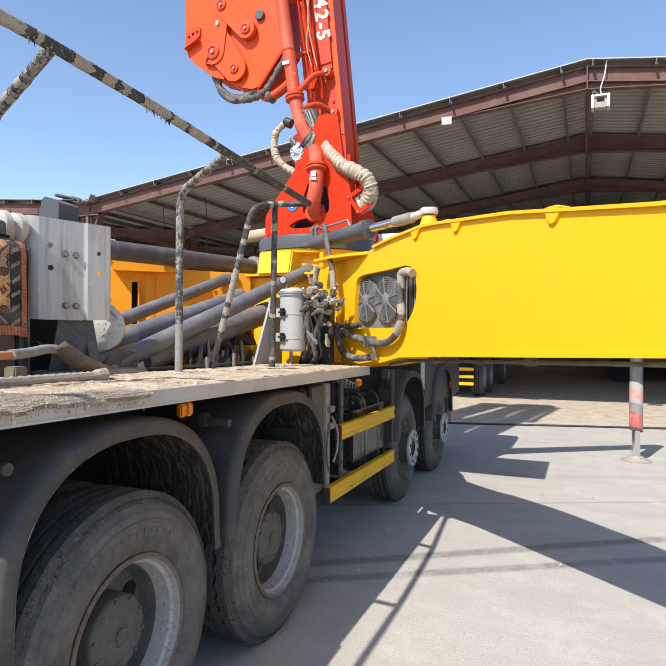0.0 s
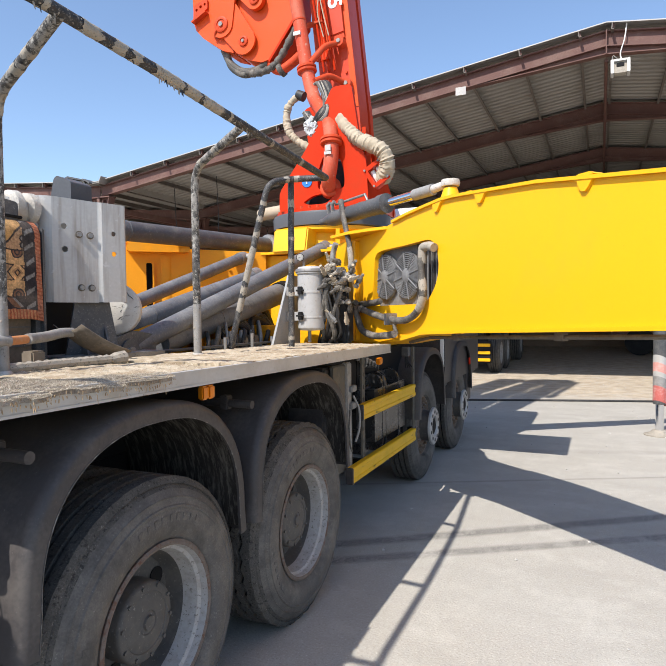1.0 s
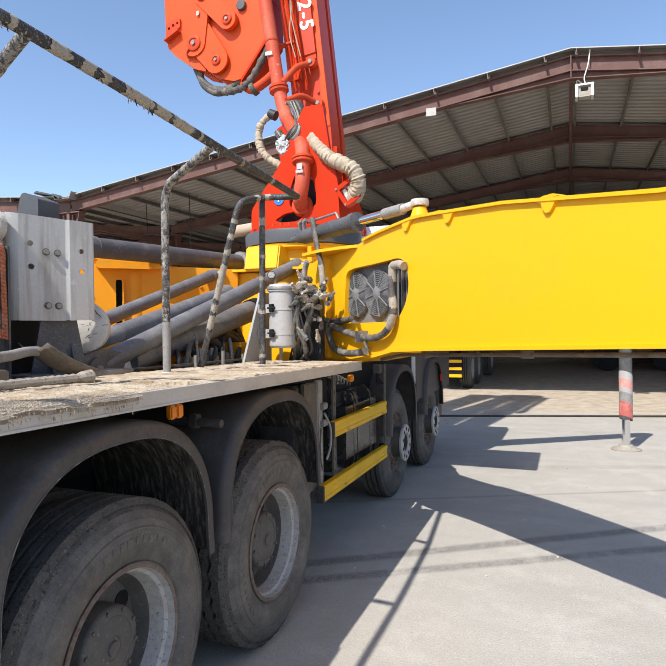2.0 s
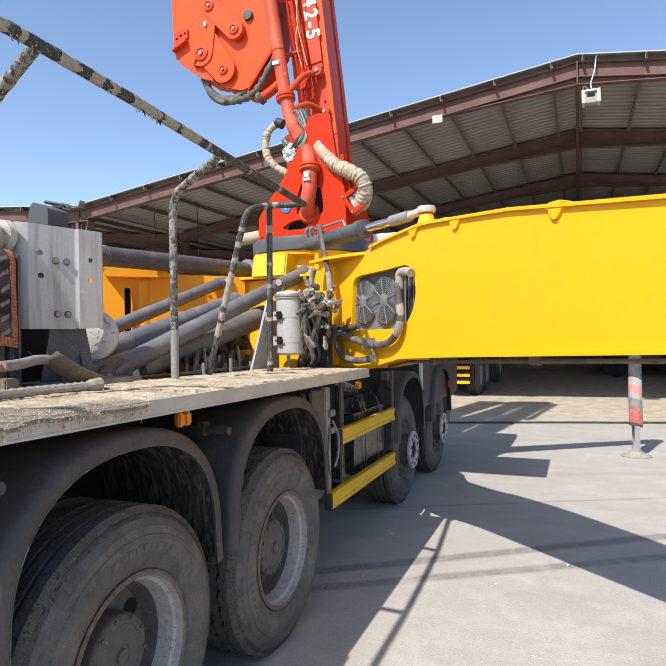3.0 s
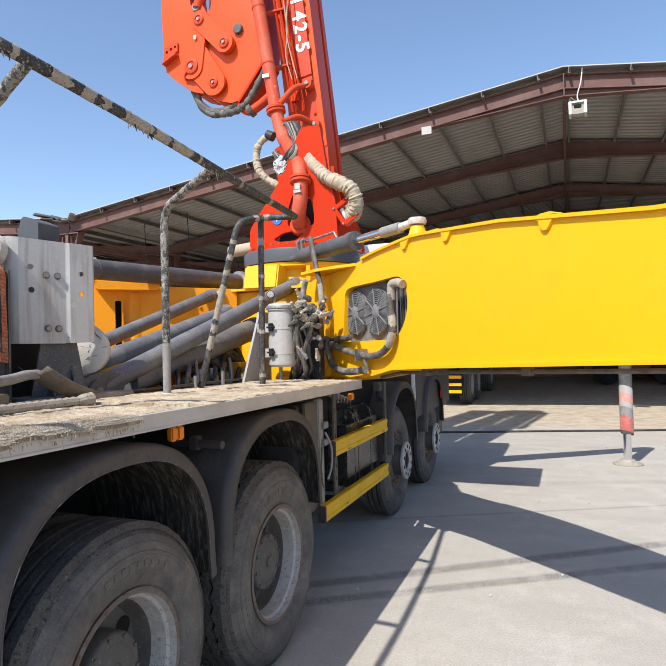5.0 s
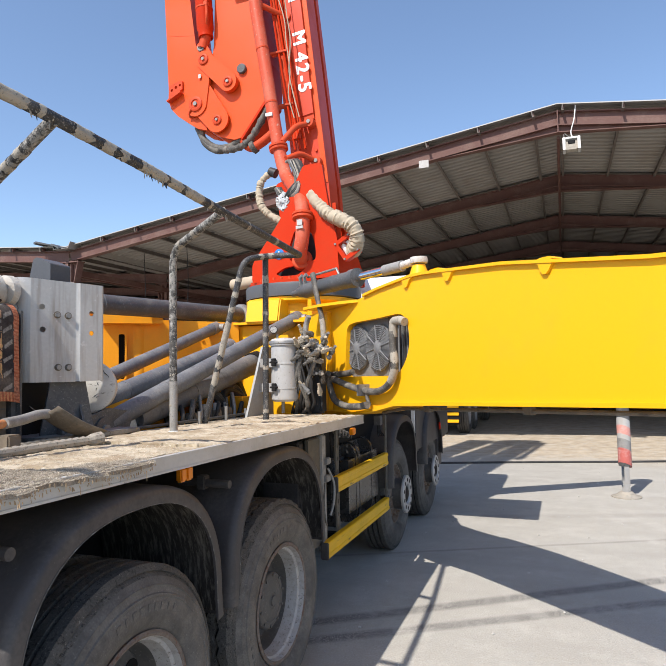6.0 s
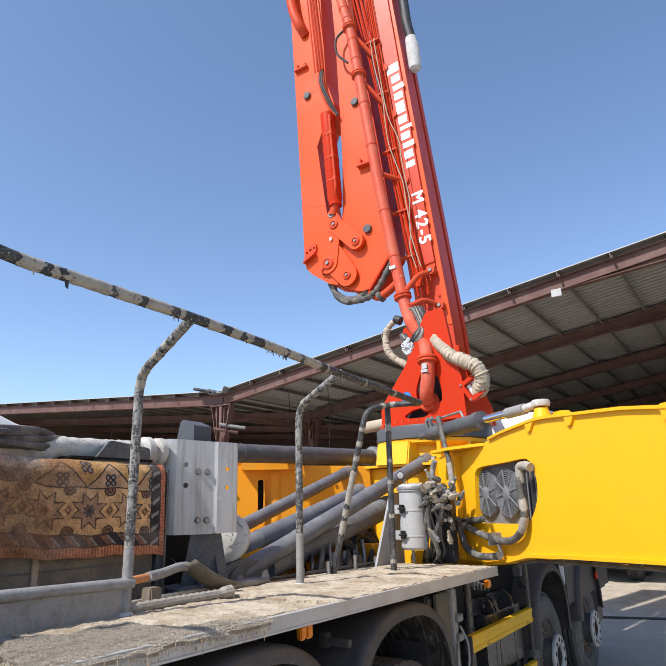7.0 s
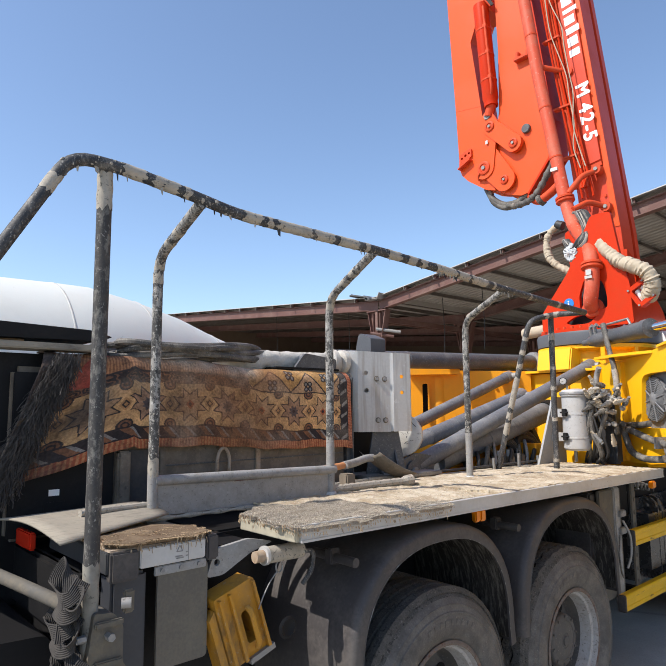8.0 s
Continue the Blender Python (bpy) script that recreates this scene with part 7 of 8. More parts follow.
# pump housing under the rug
HX = -1.20
housing = part("pump_housing", boxed((-1.85, -1.78, 1.50), (HX - 0.03, 0.40, 2.33), 0.03), "housing", truck, "cement-stained steel housing round the pump")
part("housing_end", boxed((HX - 0.32, 0.40, 1.58), (HX + 0.005, 0.47, 2.36), 0.03), "pipe", housing, "dark grey rounded end frame")
for y in (-1.02, -0.38):
    part("housing_seam", boxed((HX - 0.03, y, 1.6), (HX - 0.015, y + 0.035, 1.92), 0.003), "housing" if y < -1 else "wood", housing)
for z in (1.70, 1.80):
    part("seam_strip", boxed((HX - 0.03, -1.2, z), (HX - 0.022, 0.36, z + 0.008)), "pipe", housing)
part("cover_panel", boxed((HX - 0.03, -1.20, 1.60), (HX - 0.018, -1.04, 1.90), 0.003), "dark", housing)
arc = [(HX + 0.012, -0.632 + 0.042 * math.cos(a), 1.80 + 0.085 * math.sin(a)) for a in [math.pi * i / 14 for i in range(15)]]
arc = [(HX - 0.005, -0.588, 1.62)] + arc + [(HX - 0.005, -0.676, 1.62)]
part("strap_loop", tubed(arc, 0.010, 8), "wood", housing, "brown strap loop", True)
part("housing_post", boxed((HX - 0.05, -1.27, 1.58), (HX + 0.02, -1.20, 1.90), 0.01), "housing", housing)
# black block in place of the deep shadow behind the rug's rear end
part("rear_housing", boxed((-1.85, -3.0, 1.2), (HX - 0.09, -1.36, 2.398), 0.006), "black", housing, "black block standing in for the shadow behind the rug")
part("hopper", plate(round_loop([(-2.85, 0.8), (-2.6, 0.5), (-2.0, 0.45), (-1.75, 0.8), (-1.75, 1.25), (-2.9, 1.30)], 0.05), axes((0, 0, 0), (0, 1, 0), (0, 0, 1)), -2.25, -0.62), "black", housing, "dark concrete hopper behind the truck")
part("rear_panel", boxed((HX - 0.03, -1.78, 1.52), (HX - 0.014, -1.28, 2.3), 0.004), "black", housing, "near-black rear panel of the housing")
# flat black patch that paints the shade inside an opening
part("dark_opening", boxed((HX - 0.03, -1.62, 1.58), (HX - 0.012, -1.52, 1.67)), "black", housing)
part("warning_label", boxed((HX - 0.028, -1.60, 1.70), (HX - 0.012, -1.55, 1.73)), "white", housing)

# the far outrigger takes a deeper orange copy of the yellow, its shade painted in
for ob in [LEFT] + list(LEFT.children_recursive):
    if ob.type == "MESH" and ob.data.materials and ob.data.materials[0] == M["yellow"]:
        ob.data.materials[0] = M["yellow_shaded"]

# ---- rug over the pump housing ----
CREAM, BROWN, INK, RUST, OCHRE, GREY = (0.60, 0.345, 0.15), (0.20, 0.085, 0.04), (0.022, 0.016, 0.017), (0.34, 0.085, 0.035), (0.36, 0.185, 0.075), (0.22, 0.20, 0.18)


def star(du, dv, r):
    """Distance from the outline of an eight-pointed star that stands on two points."""
    a = math.atan2(dv, du) + math.pi / 8
    d = math.hypot(du, dv)
    half = math.pi / 8
    phi = half - abs(a % (2 * half) - half)
    low = r * 0.56
    return d - r * low * math.sin(half) / (r * math.sin(phi) + low * math.sin(half - phi))


def rosette(cu, cv):
    """Four leaves round a centre: ink, pale or nothing."""
    for a, b in ((0.017, 0.017), (-0.017, 0.017), (0.017, -0.017), (-0.017, -0.017)):
        r = math.hypot(cu - a, cv - b)
        if r < 0.0185:
            return INK if r > 0.0095 else GREY
    return None


def rug_colour(u, v):
    """The pattern at u metres from the rug's front end and v metres above its lower edge."""
    wob = 0.003 * noise.noise(Vector((u * 30, v * 30, 0))) + 0.004 * noise.noise(Vector((u * 8, v * 8, 3)))
    u, v = u + wob, v + wob
    if u < 0.035:
        return (0.42, 0.15, 0.075) if (v * 50) % 1 < 0.6 else RUST
    if v < 0.05:
        return RUST if (u * 52) % 1 < 0.5 else (0.47, 0.20, 0.085)
    if u < 0.105:
        t = (v * 13 + u * 9) % 1
        return INK if u < 0.045 or u > 0.096 or t < 0.42 else (GREY if t < 0.7 else INK)
    if v < 0.118:
        t = (u * 9 - v * 9) % 1
        if v < 0.058 or v > 0.109:
            return INK
        return INK if t < 0.5 else (GREY if t < 0.66 else BROWN)
    if v < 0.352:
        cu = (u - 0.145) % 0.25 - 0.125
        cv = v - 0.238
        odd = int((u - 0.145) / 0.25) % 2
        d = star(cu, cv * 1.12, 0.112)
        if abs(d) < 0.0062:
            return INK
        if d < 0:
            m = abs(cu) + abs(cv)
            if m < 0.014:
                return INK
            if odd and m < 0.05 and star(cu, cv, 0.045) < 0:
                return (0.07, 0.06, 0.065)
            if m < 0.026 and not odd:
                return RUST
            return (0.36, 0.20, 0.115) if odd else (0.43, 0.25, 0.13)
        du = 0.125 - abs(cu)
        m = du + abs(cv) * 0.9
        if m < 0.012:
            return OCHRE
        if m < 0.020:
            return INK
        if m < 0.033:
            return (0.40, 0.21, 0.09)
        for base in (0.125, 0.345):
            r = math.hypot(du * 0.9, v - base)
            if r < 0.034:
                return INK if 0.009 < r < 0.017 or r > 0.026 else BROWN
        return CREAM
    if u < 0.86 + 0.10 * (v - 0.35):
        # zigzag field with four-leaf rosettes
        if v < 0.36:
            return INK
        p = (u - 0.54) % 0.30
        h = abs(p - 0.15) / 0.15
        z = (v - 0.36) / 0.135
        if abs(1 - h - z) < 0.05:
            return INK
        inside = z < 1 - h
        got = rosette(p - 0.15, v - 0.398) if inside else rosette(p - 0.3 * (p > 0.15), v - 0.47)
        return got or ((0.46, 0.27, 0.14) if inside else (0.50, 0.27, 0.09))
    if v < 0.42:
        t = (u * 26 + 2.2 * noise.noise(Vector((u * 18, v * 40, 3)))) % 1
        return INK if t < 0.6 or v > 0.408 else BROWN
    return (0.42, 0.185, 0.075) if (u * 60) % 1 < 0.55 else (0.25, 0.10, 0.042)


def rug_mesh():
    NU, NV = 640, 232
    LEN, HIGH = 2.06, 0.80
    verts, cols, faces = [], [], []
    for i in range(NU + 1):
        u = LEN * i / NU
        y = 0.41 - u
        sag = max(0.0, u - 1.62) / 0.5
        for j in range(NV + 1):
            v = HIGH * j / NV
            bottom = 1.832 + 0.056 * min(1.6, u) + 0.008 * math.sin(u * 7) + 0.004 * math.sin(u * 23)
            bottom -= 0.25 * min(1.3, sag) ** 1.2
            # a step where the last length has slipped
            bottom += 0.012 * max(0.0, 1 - abs(u - 1.60) / 0.03)
            ridge = min(1.0, max(0.0, (u - 0.8) / 0.45))
            top = 2.372 + 0.038 * ridge * ridge * (3 - 2 * ridge)
            rise = top - bottom
            w = 0.012 * noise.noise(Vector((u * 3.0, v * 5, 1))) + 0.006 * noise.noise(Vector((u * 11, v * 9, 5)))
            w += 0.045 * min(1.0, sag) * math.sin(u * 15 + v * 4) * (1 - 0.5 * v) + 0.03 * min(1.0, sag)
            start = rise - 0.09
            if v <= start:
                x, z = HX + 0.004 + w + 0.035 * (1 - v / start) * (0.4 + 0.6 * sag), bottom + v
            else:
                a = min(1.0, (v - start) / 0.126)
                fold = a * math.pi / 2
                x = HX + 0.004 + w * (1 - a) - 0.08 * (1 - math.cos(fold)) - max(0, v - start - 0.126) * 0.97
                z = bottom + start + 0.08 * math.sin(fold) + 0.007 * noise.noise(Vector((u * 6, v * 6, 2)))
            verts.append((x, y - 0.30 * sag * max(0.0, 1 - v / rise), z))
            c = rug_colour(u, v)
            # caked brown stain over the middle of the rug
            st = max(0.0, 1 - abs(u - 0.98) / 0.62)
            st = min(1, st * 1.5) * (0.72 + 0.6 * noise.noise(Vector((u * 4, v * 5, 9))))
            if v > 0.43 and u > 0.9:
                st *= 0.45
            smear = max(0.0, 1 - abs(u - 0.90 - 0.5 * (v - 0.4)) / 0.10) if v > 0.30 else 0.0
            st = max(0.0, min(0.74, max(st, 0.95 * smear)))
            dust = max(0.0, 0.30 * noise.noise(Vector((u * 5, v * 7, 20))))
            # pale dust and the sunlit look of the upper fold, both painted into the colour
            if v > start - 0.01 and u > 0.72:
                dust = max(dust, min(0.9, (v - start + 0.01) * 11) * (0.85 + 0.7 * noise.noise(Vector((u * 9, v * 9, 14)))) * max(0.0, min(1, (1.62 - u) * 3, (u - 0.72) * 5)))
            # towards the rear end, fold shadow and grey dirt are painted in together
            shade_dirt = max(0.0, min(0.86, (u - 1.32) * 0.95 + 0.7 * noise.noise(Vector((u * 6, v * 6, 31)))))
            shade_dirt = max(shade_dirt, min(0.93, (u - 1.82) * 6))
            red = u + 0.25 * (v - 0.45) + 0.05 * noise.noise(Vector((u * 20, v * 20, 4)))
            if (1.80 < red < 1.87 and 0.34 < v - 0.12 * sag < 0.50) or (1.60 < red < 1.84 and v > 0.53):
                c, shade_dirt = (0.33, 0.05, 0.03), shade_dirt * 0.5
            c = [k * (1 - st) + q * st for k, q in zip(c, (0.19, 0.085, 0.035))]
            c = [k * (1 - shade_dirt) + q * shade_dirt for k, q in zip(c, (0.040, 0.034, 0.031))]
            c = [k * (1 - dust) + q * dust for k, q in zip(c, (0.46, 0.38, 0.29))]
            worn = 1 + 0.5 * noise.noise(Vector((u * 90, v * 90, 2))) + 0.4 * noise.noise(Vector((u * 22, v * 22, 7)))
            c = [k * max(0.3, worn) for k in c]
            cols.append((*c, 1))
    for i in range(NU):
        for j in range(NV):
            a = i * (NV + 1) + j
            faces.append((a, a + 1, a + NV + 2, a + NV + 1))
    me = bpy.data.meshes.new("rug")
    me.from_pydata(verts, [], faces)
    at = me.color_attributes.new("weave", "FLOAT_COLOR", "POINT")
    at.data.foreach_set("color", [k for c in cols for k in c])
    me.shade_smooth()
    return me


def rug_material():
    m = bpy.data.materials.new("woven_rug")
    m.use_nodes = True
    n, l = m.node_tree.nodes, m.node_tree.links
    b = n["Principled BSDF"]
    at = n.new("ShaderNodeAttribute")
    at.attribute_name = "weave"
    geo = n.new("ShaderNodeNewGeometry")
    wave = n.new("ShaderNodeTexWave")
    wave.bands_direction = "Y"
    wave.inputs["Scale"].default_value, wave.inputs["Distortion"].default_value = 55, 1.5
    grain = n.new("ShaderNodeTexNoise")
    grain.inputs["Scale"].default_value, grain.inputs["Detail"].default_value = 260, 4
    for t in (wave, grain):
        l.new(geo.outputs["Position"], t.inputs["Vector"])
    mix = n.new("ShaderNodeMix")
    mix.data_type, mix.blend_type = "RGBA", "MULTIPLY"
    mix.inputs["Factor"].default_value = 0.55
    ramp = n.new("ShaderNodeMapRange")
    ramp.inputs["From Min"].default_value, ramp.inputs["From Max"].default_value = 0.25, 0.75
    ramp.inputs["To Min"].default_value, ramp.inputs["To Max"].default_value = 0.45, 1.35
    l.new(grain.outputs["Fac"], ramp.inputs["Value"])
    l.new(at.outputs["Color"], mix.inputs["A"])
    l.new(ramp.outputs[0], mix.inputs["B"])
    l.new(mix.outputs["Result"], b.inputs["Base Color"])
    b.inputs["Roughness"].default_value = 0.95
    bp = n.new("ShaderNodeBump")
    bp.inputs["Strength"].default_value, bp.inputs["Distance"].default_value = 0.5, 0.003
    l.new(wave.outputs["Fac"], bp.inputs["Height"])
    l.new(bp.outputs["Normal"], b.inputs["Normal"])
    return m


me = rug_mesh()
me.materials.append(rug_material())
rug = tagged(new("rug", me), "worn patterned woven rug draped over the pump housing", "rug")
rug.modifiers.new("thickness", "SOLIDIFY").thickness = -0.007
# frayed grey warp threads along the rug's rear end
random.seed(5)
bm = bmesh.new()
for k in range(2300):
    z = random.uniform(1.76, 2.40)
    t = (2.40 - z) / 0.64
    y = -1.555 - 0.28 * t + random.uniform(-0.06, 0.06)
    p = [Vector((HX + 0.05 + random.uniform(-0.03, 0.04), y, z))]
    lean = random.uniform(-0.016, 0.004)
    for s in range(4):
        p.append(p[-1] + Vector((random.uniform(-0.012, 0.016), lean + random.uniform(-0.012, 0.010), -0.018 + random.uniform(-0.016, 0.012))))
    tube(bm, p, random.uniform(0.0010, 0.0024), 4)
M["fringe"] = material("dirty_warp_threads", (0.035, 0.031, 0.029), 0.9, dirt=(0.15, 0.135, 0.12), amount=0.5, scale=20.0)
fr = part("rug_fringe", bm, "fringe", rug, "tangled grey warp threads")
fr["kind"] = "stuff"


# ---- felt rags on the deck ----
def rag(name, label, outline, z_at, mat, thick, seed, drop=0.0, strands=60, strand_len=0.05, pile=0, pile_mat=None, comb=False):
    """A ragged mat: a fine sheet with a torn edge, lumps and loose strands."""
    random.seed(seed)
    noise_off = Vector((seed * 3.7, seed * 1.3, 0))
    xs, ys = [p[0] for p in outline], [p[1] for p in outline]
    step = 0.016
    nx, ny = int((max(xs) - min(xs)) / step) + 2, int((max(ys) - min(ys)) / step) + 2

    def inside(x, y):
        c = False
        for (x0, y0), (x1, y1) in zip(outline, outline[1:] + outline[:1]):
            if (y0 > y) != (y1 > y) and x < (x1 - x0) * (y - y0) / (y1 - y0) + x0:
                c = not c
        return c
    bm = bmesh.new()
    grid = {}
    for i in range(nx):
        for j in range(ny):
            x, y = min(xs) + i * step, min(ys) + j * step
            e = Vector((x, y, 0)) * 14 + noise_off
            rough = 0.004 if drop and x > -0.14 and -0.96 < y < 0.2 else 0.022
            if inside(x + rough * noise.noise(e), y + rough * noise.noise(e + Vector((9, 9, 9)))):
                lump = 0.009 * noise.noise(Vector((x * 9, y * 9, seed))) + 0.007 * noise.noise(Vector((x * 34, y * 34, seed))) + 0.004 * noise.noise(Vector((x * 90, y * 90, seed)))
                z = z_at(x, y) + thick + lump * (0.45 if comb else 1)
                if drop and x > -0.10:
                    x += 0.007 * noise.noise(Vector((y * 23, seed, 0)))
                    z -= drop * (max(0.0, x + 0.10) / 0.05) ** 1.5
                grid[i, j] = (bm.verts.new((x, y, z)), bm.verts.new((x, y, z - thick * 1.2)))
    rim = []
    for (i, j), (a, lo) in grid.items():
        q = [grid.get(k) for k in ((i, j), (i + 1, j), (i + 1, j + 1), (i, j + 1))]
        if all(q):
            bm.faces.new([v[0] for v in q])
            bm.faces.new([v[1] for v in reversed(q)])
    for e in [e for e in bm.edges if len(e.link_faces) == 1]:
        rim.append(e.verts[0].co.copy())
    for turn in range(3):
        bmesh.ops.smooth_vert(bm, verts=list({v for e in bm.edges if len(e.link_faces) == 1 for v in e.verts}), factor=0.5, use_axis_x=True, use_axis_y=True, use_axis_z=True)
    pairs = {}
    for a, lo in grid.values():
        pairs[a] = lo
    for e in [e for e in bm.edges if len(e.link_faces) == 1 and e.verts[0] in pairs and e.verts[1] in pairs]:
        a, b = e.verts
        bm.faces.new((a, b, pairs[b], pairs[a]))
    spots = [(a.co.copy(),) for a, lo in grid.values() if a.link_faces]
    for v in [v for v in bm.verts if not v.link_faces]:
        bm.verts.remove(v)
    ob = tagged(part(name, bm, mat, smooth=True), label, "rag")
    bm = bmesh.new()
    for k in range(strands):
        p = random.choice(rim) + Vector((0, 0, -0.004))
        d = Vector((random.uniform(-0.2, 0.6), random.uniform(-0.5, 0.5), -0.8)).normalized()
        L = strand_len * random.uniform(0.3, 1.3) * (2.6 if k % 40 == 0 else 1.0)
        tube(bm, [p, p + d * L * 0.5, p + d * L * 0.8 + Vector((0, 0, -L * 0.3))], random.uniform(0.001, 0.0022), 4)
    if strands > 300:
        fray = part("frayed_edge", bm, "brown_fibre", ob, "brown frayed edge")
        fray["kind"] = "stuff"
        bm = bmesh.new()
    tops = [g[0].copy() for g in spots]
    for k in range(pile):
        p = random.choice(tops) + Vector((random.uniform(-0.01, 0.01), random.uniform(-0.01, 0.01), -0.002))
        d = Vector((random.uniform(-1, 1), random.uniform(-1, 1), random.uniform(0.05, 0.6))).normalized() * random.uniform(0.004, 0.010) * (1 if not comb else 3)
        if comb:
            d = Vector((d.x * 0.3 + 0.025, d.y * 0.3 - 0.014, abs(d.z) * 0.05))
        c = Vector((d.y, -d.x, 0)).normalized() * random.uniform(0.0005, 0.0010) * (0.6 if comb else 1)
        bend = p + d * 0.6 + Vector((0, 0, 0.0005 if comb else 0.002))
        v = [bm.verts.new(q) for q in (p - c, p + c, bend + c, p + d, bend - c)]
        bm.faces.new(v)
    st = part("loose_fibre", bm, pile_mat or mat, ob, "loose tangled fibres")
    st["kind"] = "stuff"
    return ob


def fibre_material(name, dark, pale):
    m = bpy.data.materials.new(name)
    m.use_nodes = True
    n, l = m.node_tree.nodes, m.node_tree.links
    geo = n.new("ShaderNodeNewGeometry")
    ramp = n.new("ShaderNodeValToRGB")
    ramp.color_ramp.elements[0].color, ramp.color_ramp.elements[1].color = (*dark, 1), (*pale, 1)
    l.new(geo.outputs["Random Per Island"], ramp.inputs["Fac"])
    l.new(ramp.outputs["Color"], n["Principled BSDF"].inputs["Base Color"])
    # brown damp stains across the felt
    speckled(m, [k * 0.42 for k in dark], 5.0, 0.53, 0.66, 0.65, (1.6, 0.7, 1))
    n["Principled BSDF"].inputs["Roughness"].default_value = 0.95
    n["Principled BSDF"].inputs["Specular IOR Level"].default_value = 0.1
    return m


M["pale_fibre"] = fibre_material("pale_felt_fibres", (0.36, 0.30, 0.23), (0.72, 0.65, 0.54))
M["brown_fibre"] = fibre_material("brown_felt_fibres", (0.24, 0.165, 0.10), (0.52, 0.40, 0.265))
dz = lambda x, y: deck_z(y)
rag("felt_rag", "shaggy grey felt rag hanging over the deck's edge", [(-0.58, -0.84), (-0.50, -0.975), (-0.38, -0.985), (-0.2, -1.0), (-0.05, -0.99), (-0.036, -0.6), (-0.042, -0.45), (-0.034, -0.25), (-0.044, -0.05), (-0.050, 0.08), (-0.12, 0.10), (-0.17, -0.02), (-0.24, -0.14), (-0.22, -0.28), (-0.40, -0.34), (-0.56, -0.30), (-0.60, -0.46), (-0.52, -0.62), (-0.66, -0.74)], dz, "rag", 0.015, 3, 0.016, 700, 0.012, 62000, "pale_fibre")
rag("felt_rag", "thin cement-stiff rag lying on the deck", [(-0.80, -0.75), (-0.45, -0.62), (-0.30, -0.30), (-0.17, -0.05), (-0.13, 0.25), (-0.09, 0.36), (-0.3, 0.55), (-0.6, 0.62), (-0.85, 0.4), (-0.80, -0.3)], dz, "deck", 0.008, 6, 0.0, 30, 0.02, 3500, "pale_fibre")
rag("felt_sheet", "pale torn sheet stuck to the deck", [(-0.95, 0.62), (-0.4, 0.55), (-0.078, 0.6), (-0.07, 1.5), (-0.072, 2.9), (-0.5, 2.93), (-1.0, 2.9), (-0.9, 1.9), (-1.0, 1.2)], dz, "deck", 0.015, 7, 0.0, 20, 0.02)

# ---- deck clutter ----
shovel = thing("shovel", "worn shovel with orange wooden handle lying on the deck", "shovel", (-1.0, 0.3, 1.62))
part("handle", tubed(smoothed([(-0.78, -0.32, 1.755), (-0.89, -0.02, 1.75), (-0.98, 0.25, 1.755)], 5), 0.021, 12), "wood_orange", shovel, "orange wooden handle", True)
part("socket", tubed(smoothed([(-0.92, 0.09, 1.752), (-0.98, 0.25, 1.757), (-1.03, 0.39, 1.77), (-1.05, 0.48, 1.77)], 4), 0.026, 12), "rail_pale", shovel, "", True)
bm = bmesh.new()
N = 10
rows = []
for i in range(N + 1):
    t = i / N
    wdt = 0.10 + 0.03 * math.sin(t * 2.2) if t < 0.8 else 0.125 * (1 - (t - 0.8) * 1.6)
    c = Vector((-1.05, 0.45, 1.78)).lerp(Vector((-0.99, 0.71, 1.625)), t)
    rows.append([bm.verts.new(c + Vector((s * wdt, 0.06 * abs(s) * t, 0.035 * s * s - 0.03 * math.sin(t * 3.0)))) for s in (-1, -0.66, -0.33, 0, 0.33, 0.66, 1)])
for a, b in zip(rows, rows[1:]):
    for j in range(6):
        bm.faces.new((a[j], a[j + 1], b[j + 1], b[j]))
bl = part("blade", bm, "rust", shovel, "cement-stained steel blade", True)
bl.data.materials[0] = M["housing"]
bl.modifiers.new("thickness", "SOLIDIFY").thickness = 0.004
tagged(part("wood_block", boxed((-1.03, 0.14, 1.60), (-0.95, 0.22, 1.69), 0.008), "housing"), "cement-crusted wooden block under the shovel", "block")


def rebar(name, pts, r, label):
    p = smoothed(pts, 14)
    ob = part(name, tubed(p, [r * (0.94 if i % 2 else 1.2) for i in range(len(p))], 9), "tape", None, "", True)
    return tagged(ob, label, "bar")


rebar("ribbed_bar", [(-0.80, -0.16, 1.632), (-0.81, 0.2, 1.63), (-0.79, 0.50, 1.63)], 0.023, "ribbed steel bar crusted with cement")
part("bar_head", tubed([(-0.79, 0.49, 1.63), (-0.785, 0.52, 1.632), (-0.78, 0.57, 1.634), (-0.78, 0.585, 1.634)], [0.024, 0.034, 0.038, 0.02], 10), "tape", bpy.data.objects["ribbed_bar"])
rebar("ribbed_bar", [(-1.02, 0.05, 1.62), (-1.05, 0.4, 1.622), (-1.06, 0.75, 1.622)], 0.014, "thin ribbed bar beside the shovel")
rebar("ribbed_bar", [(-0.76, -1.61, 1.672), (-0.785, -1.45, 1.672), (-0.80, -1.2, 1.672)], 0.014, "pale ribbed bar on the rear board")

# ---- things on top of the pump housing ----
coil = thing("hose_coil", "coil of black rubber hose lying on the housing", "hose", (-1.45, -0.70, 2.40))
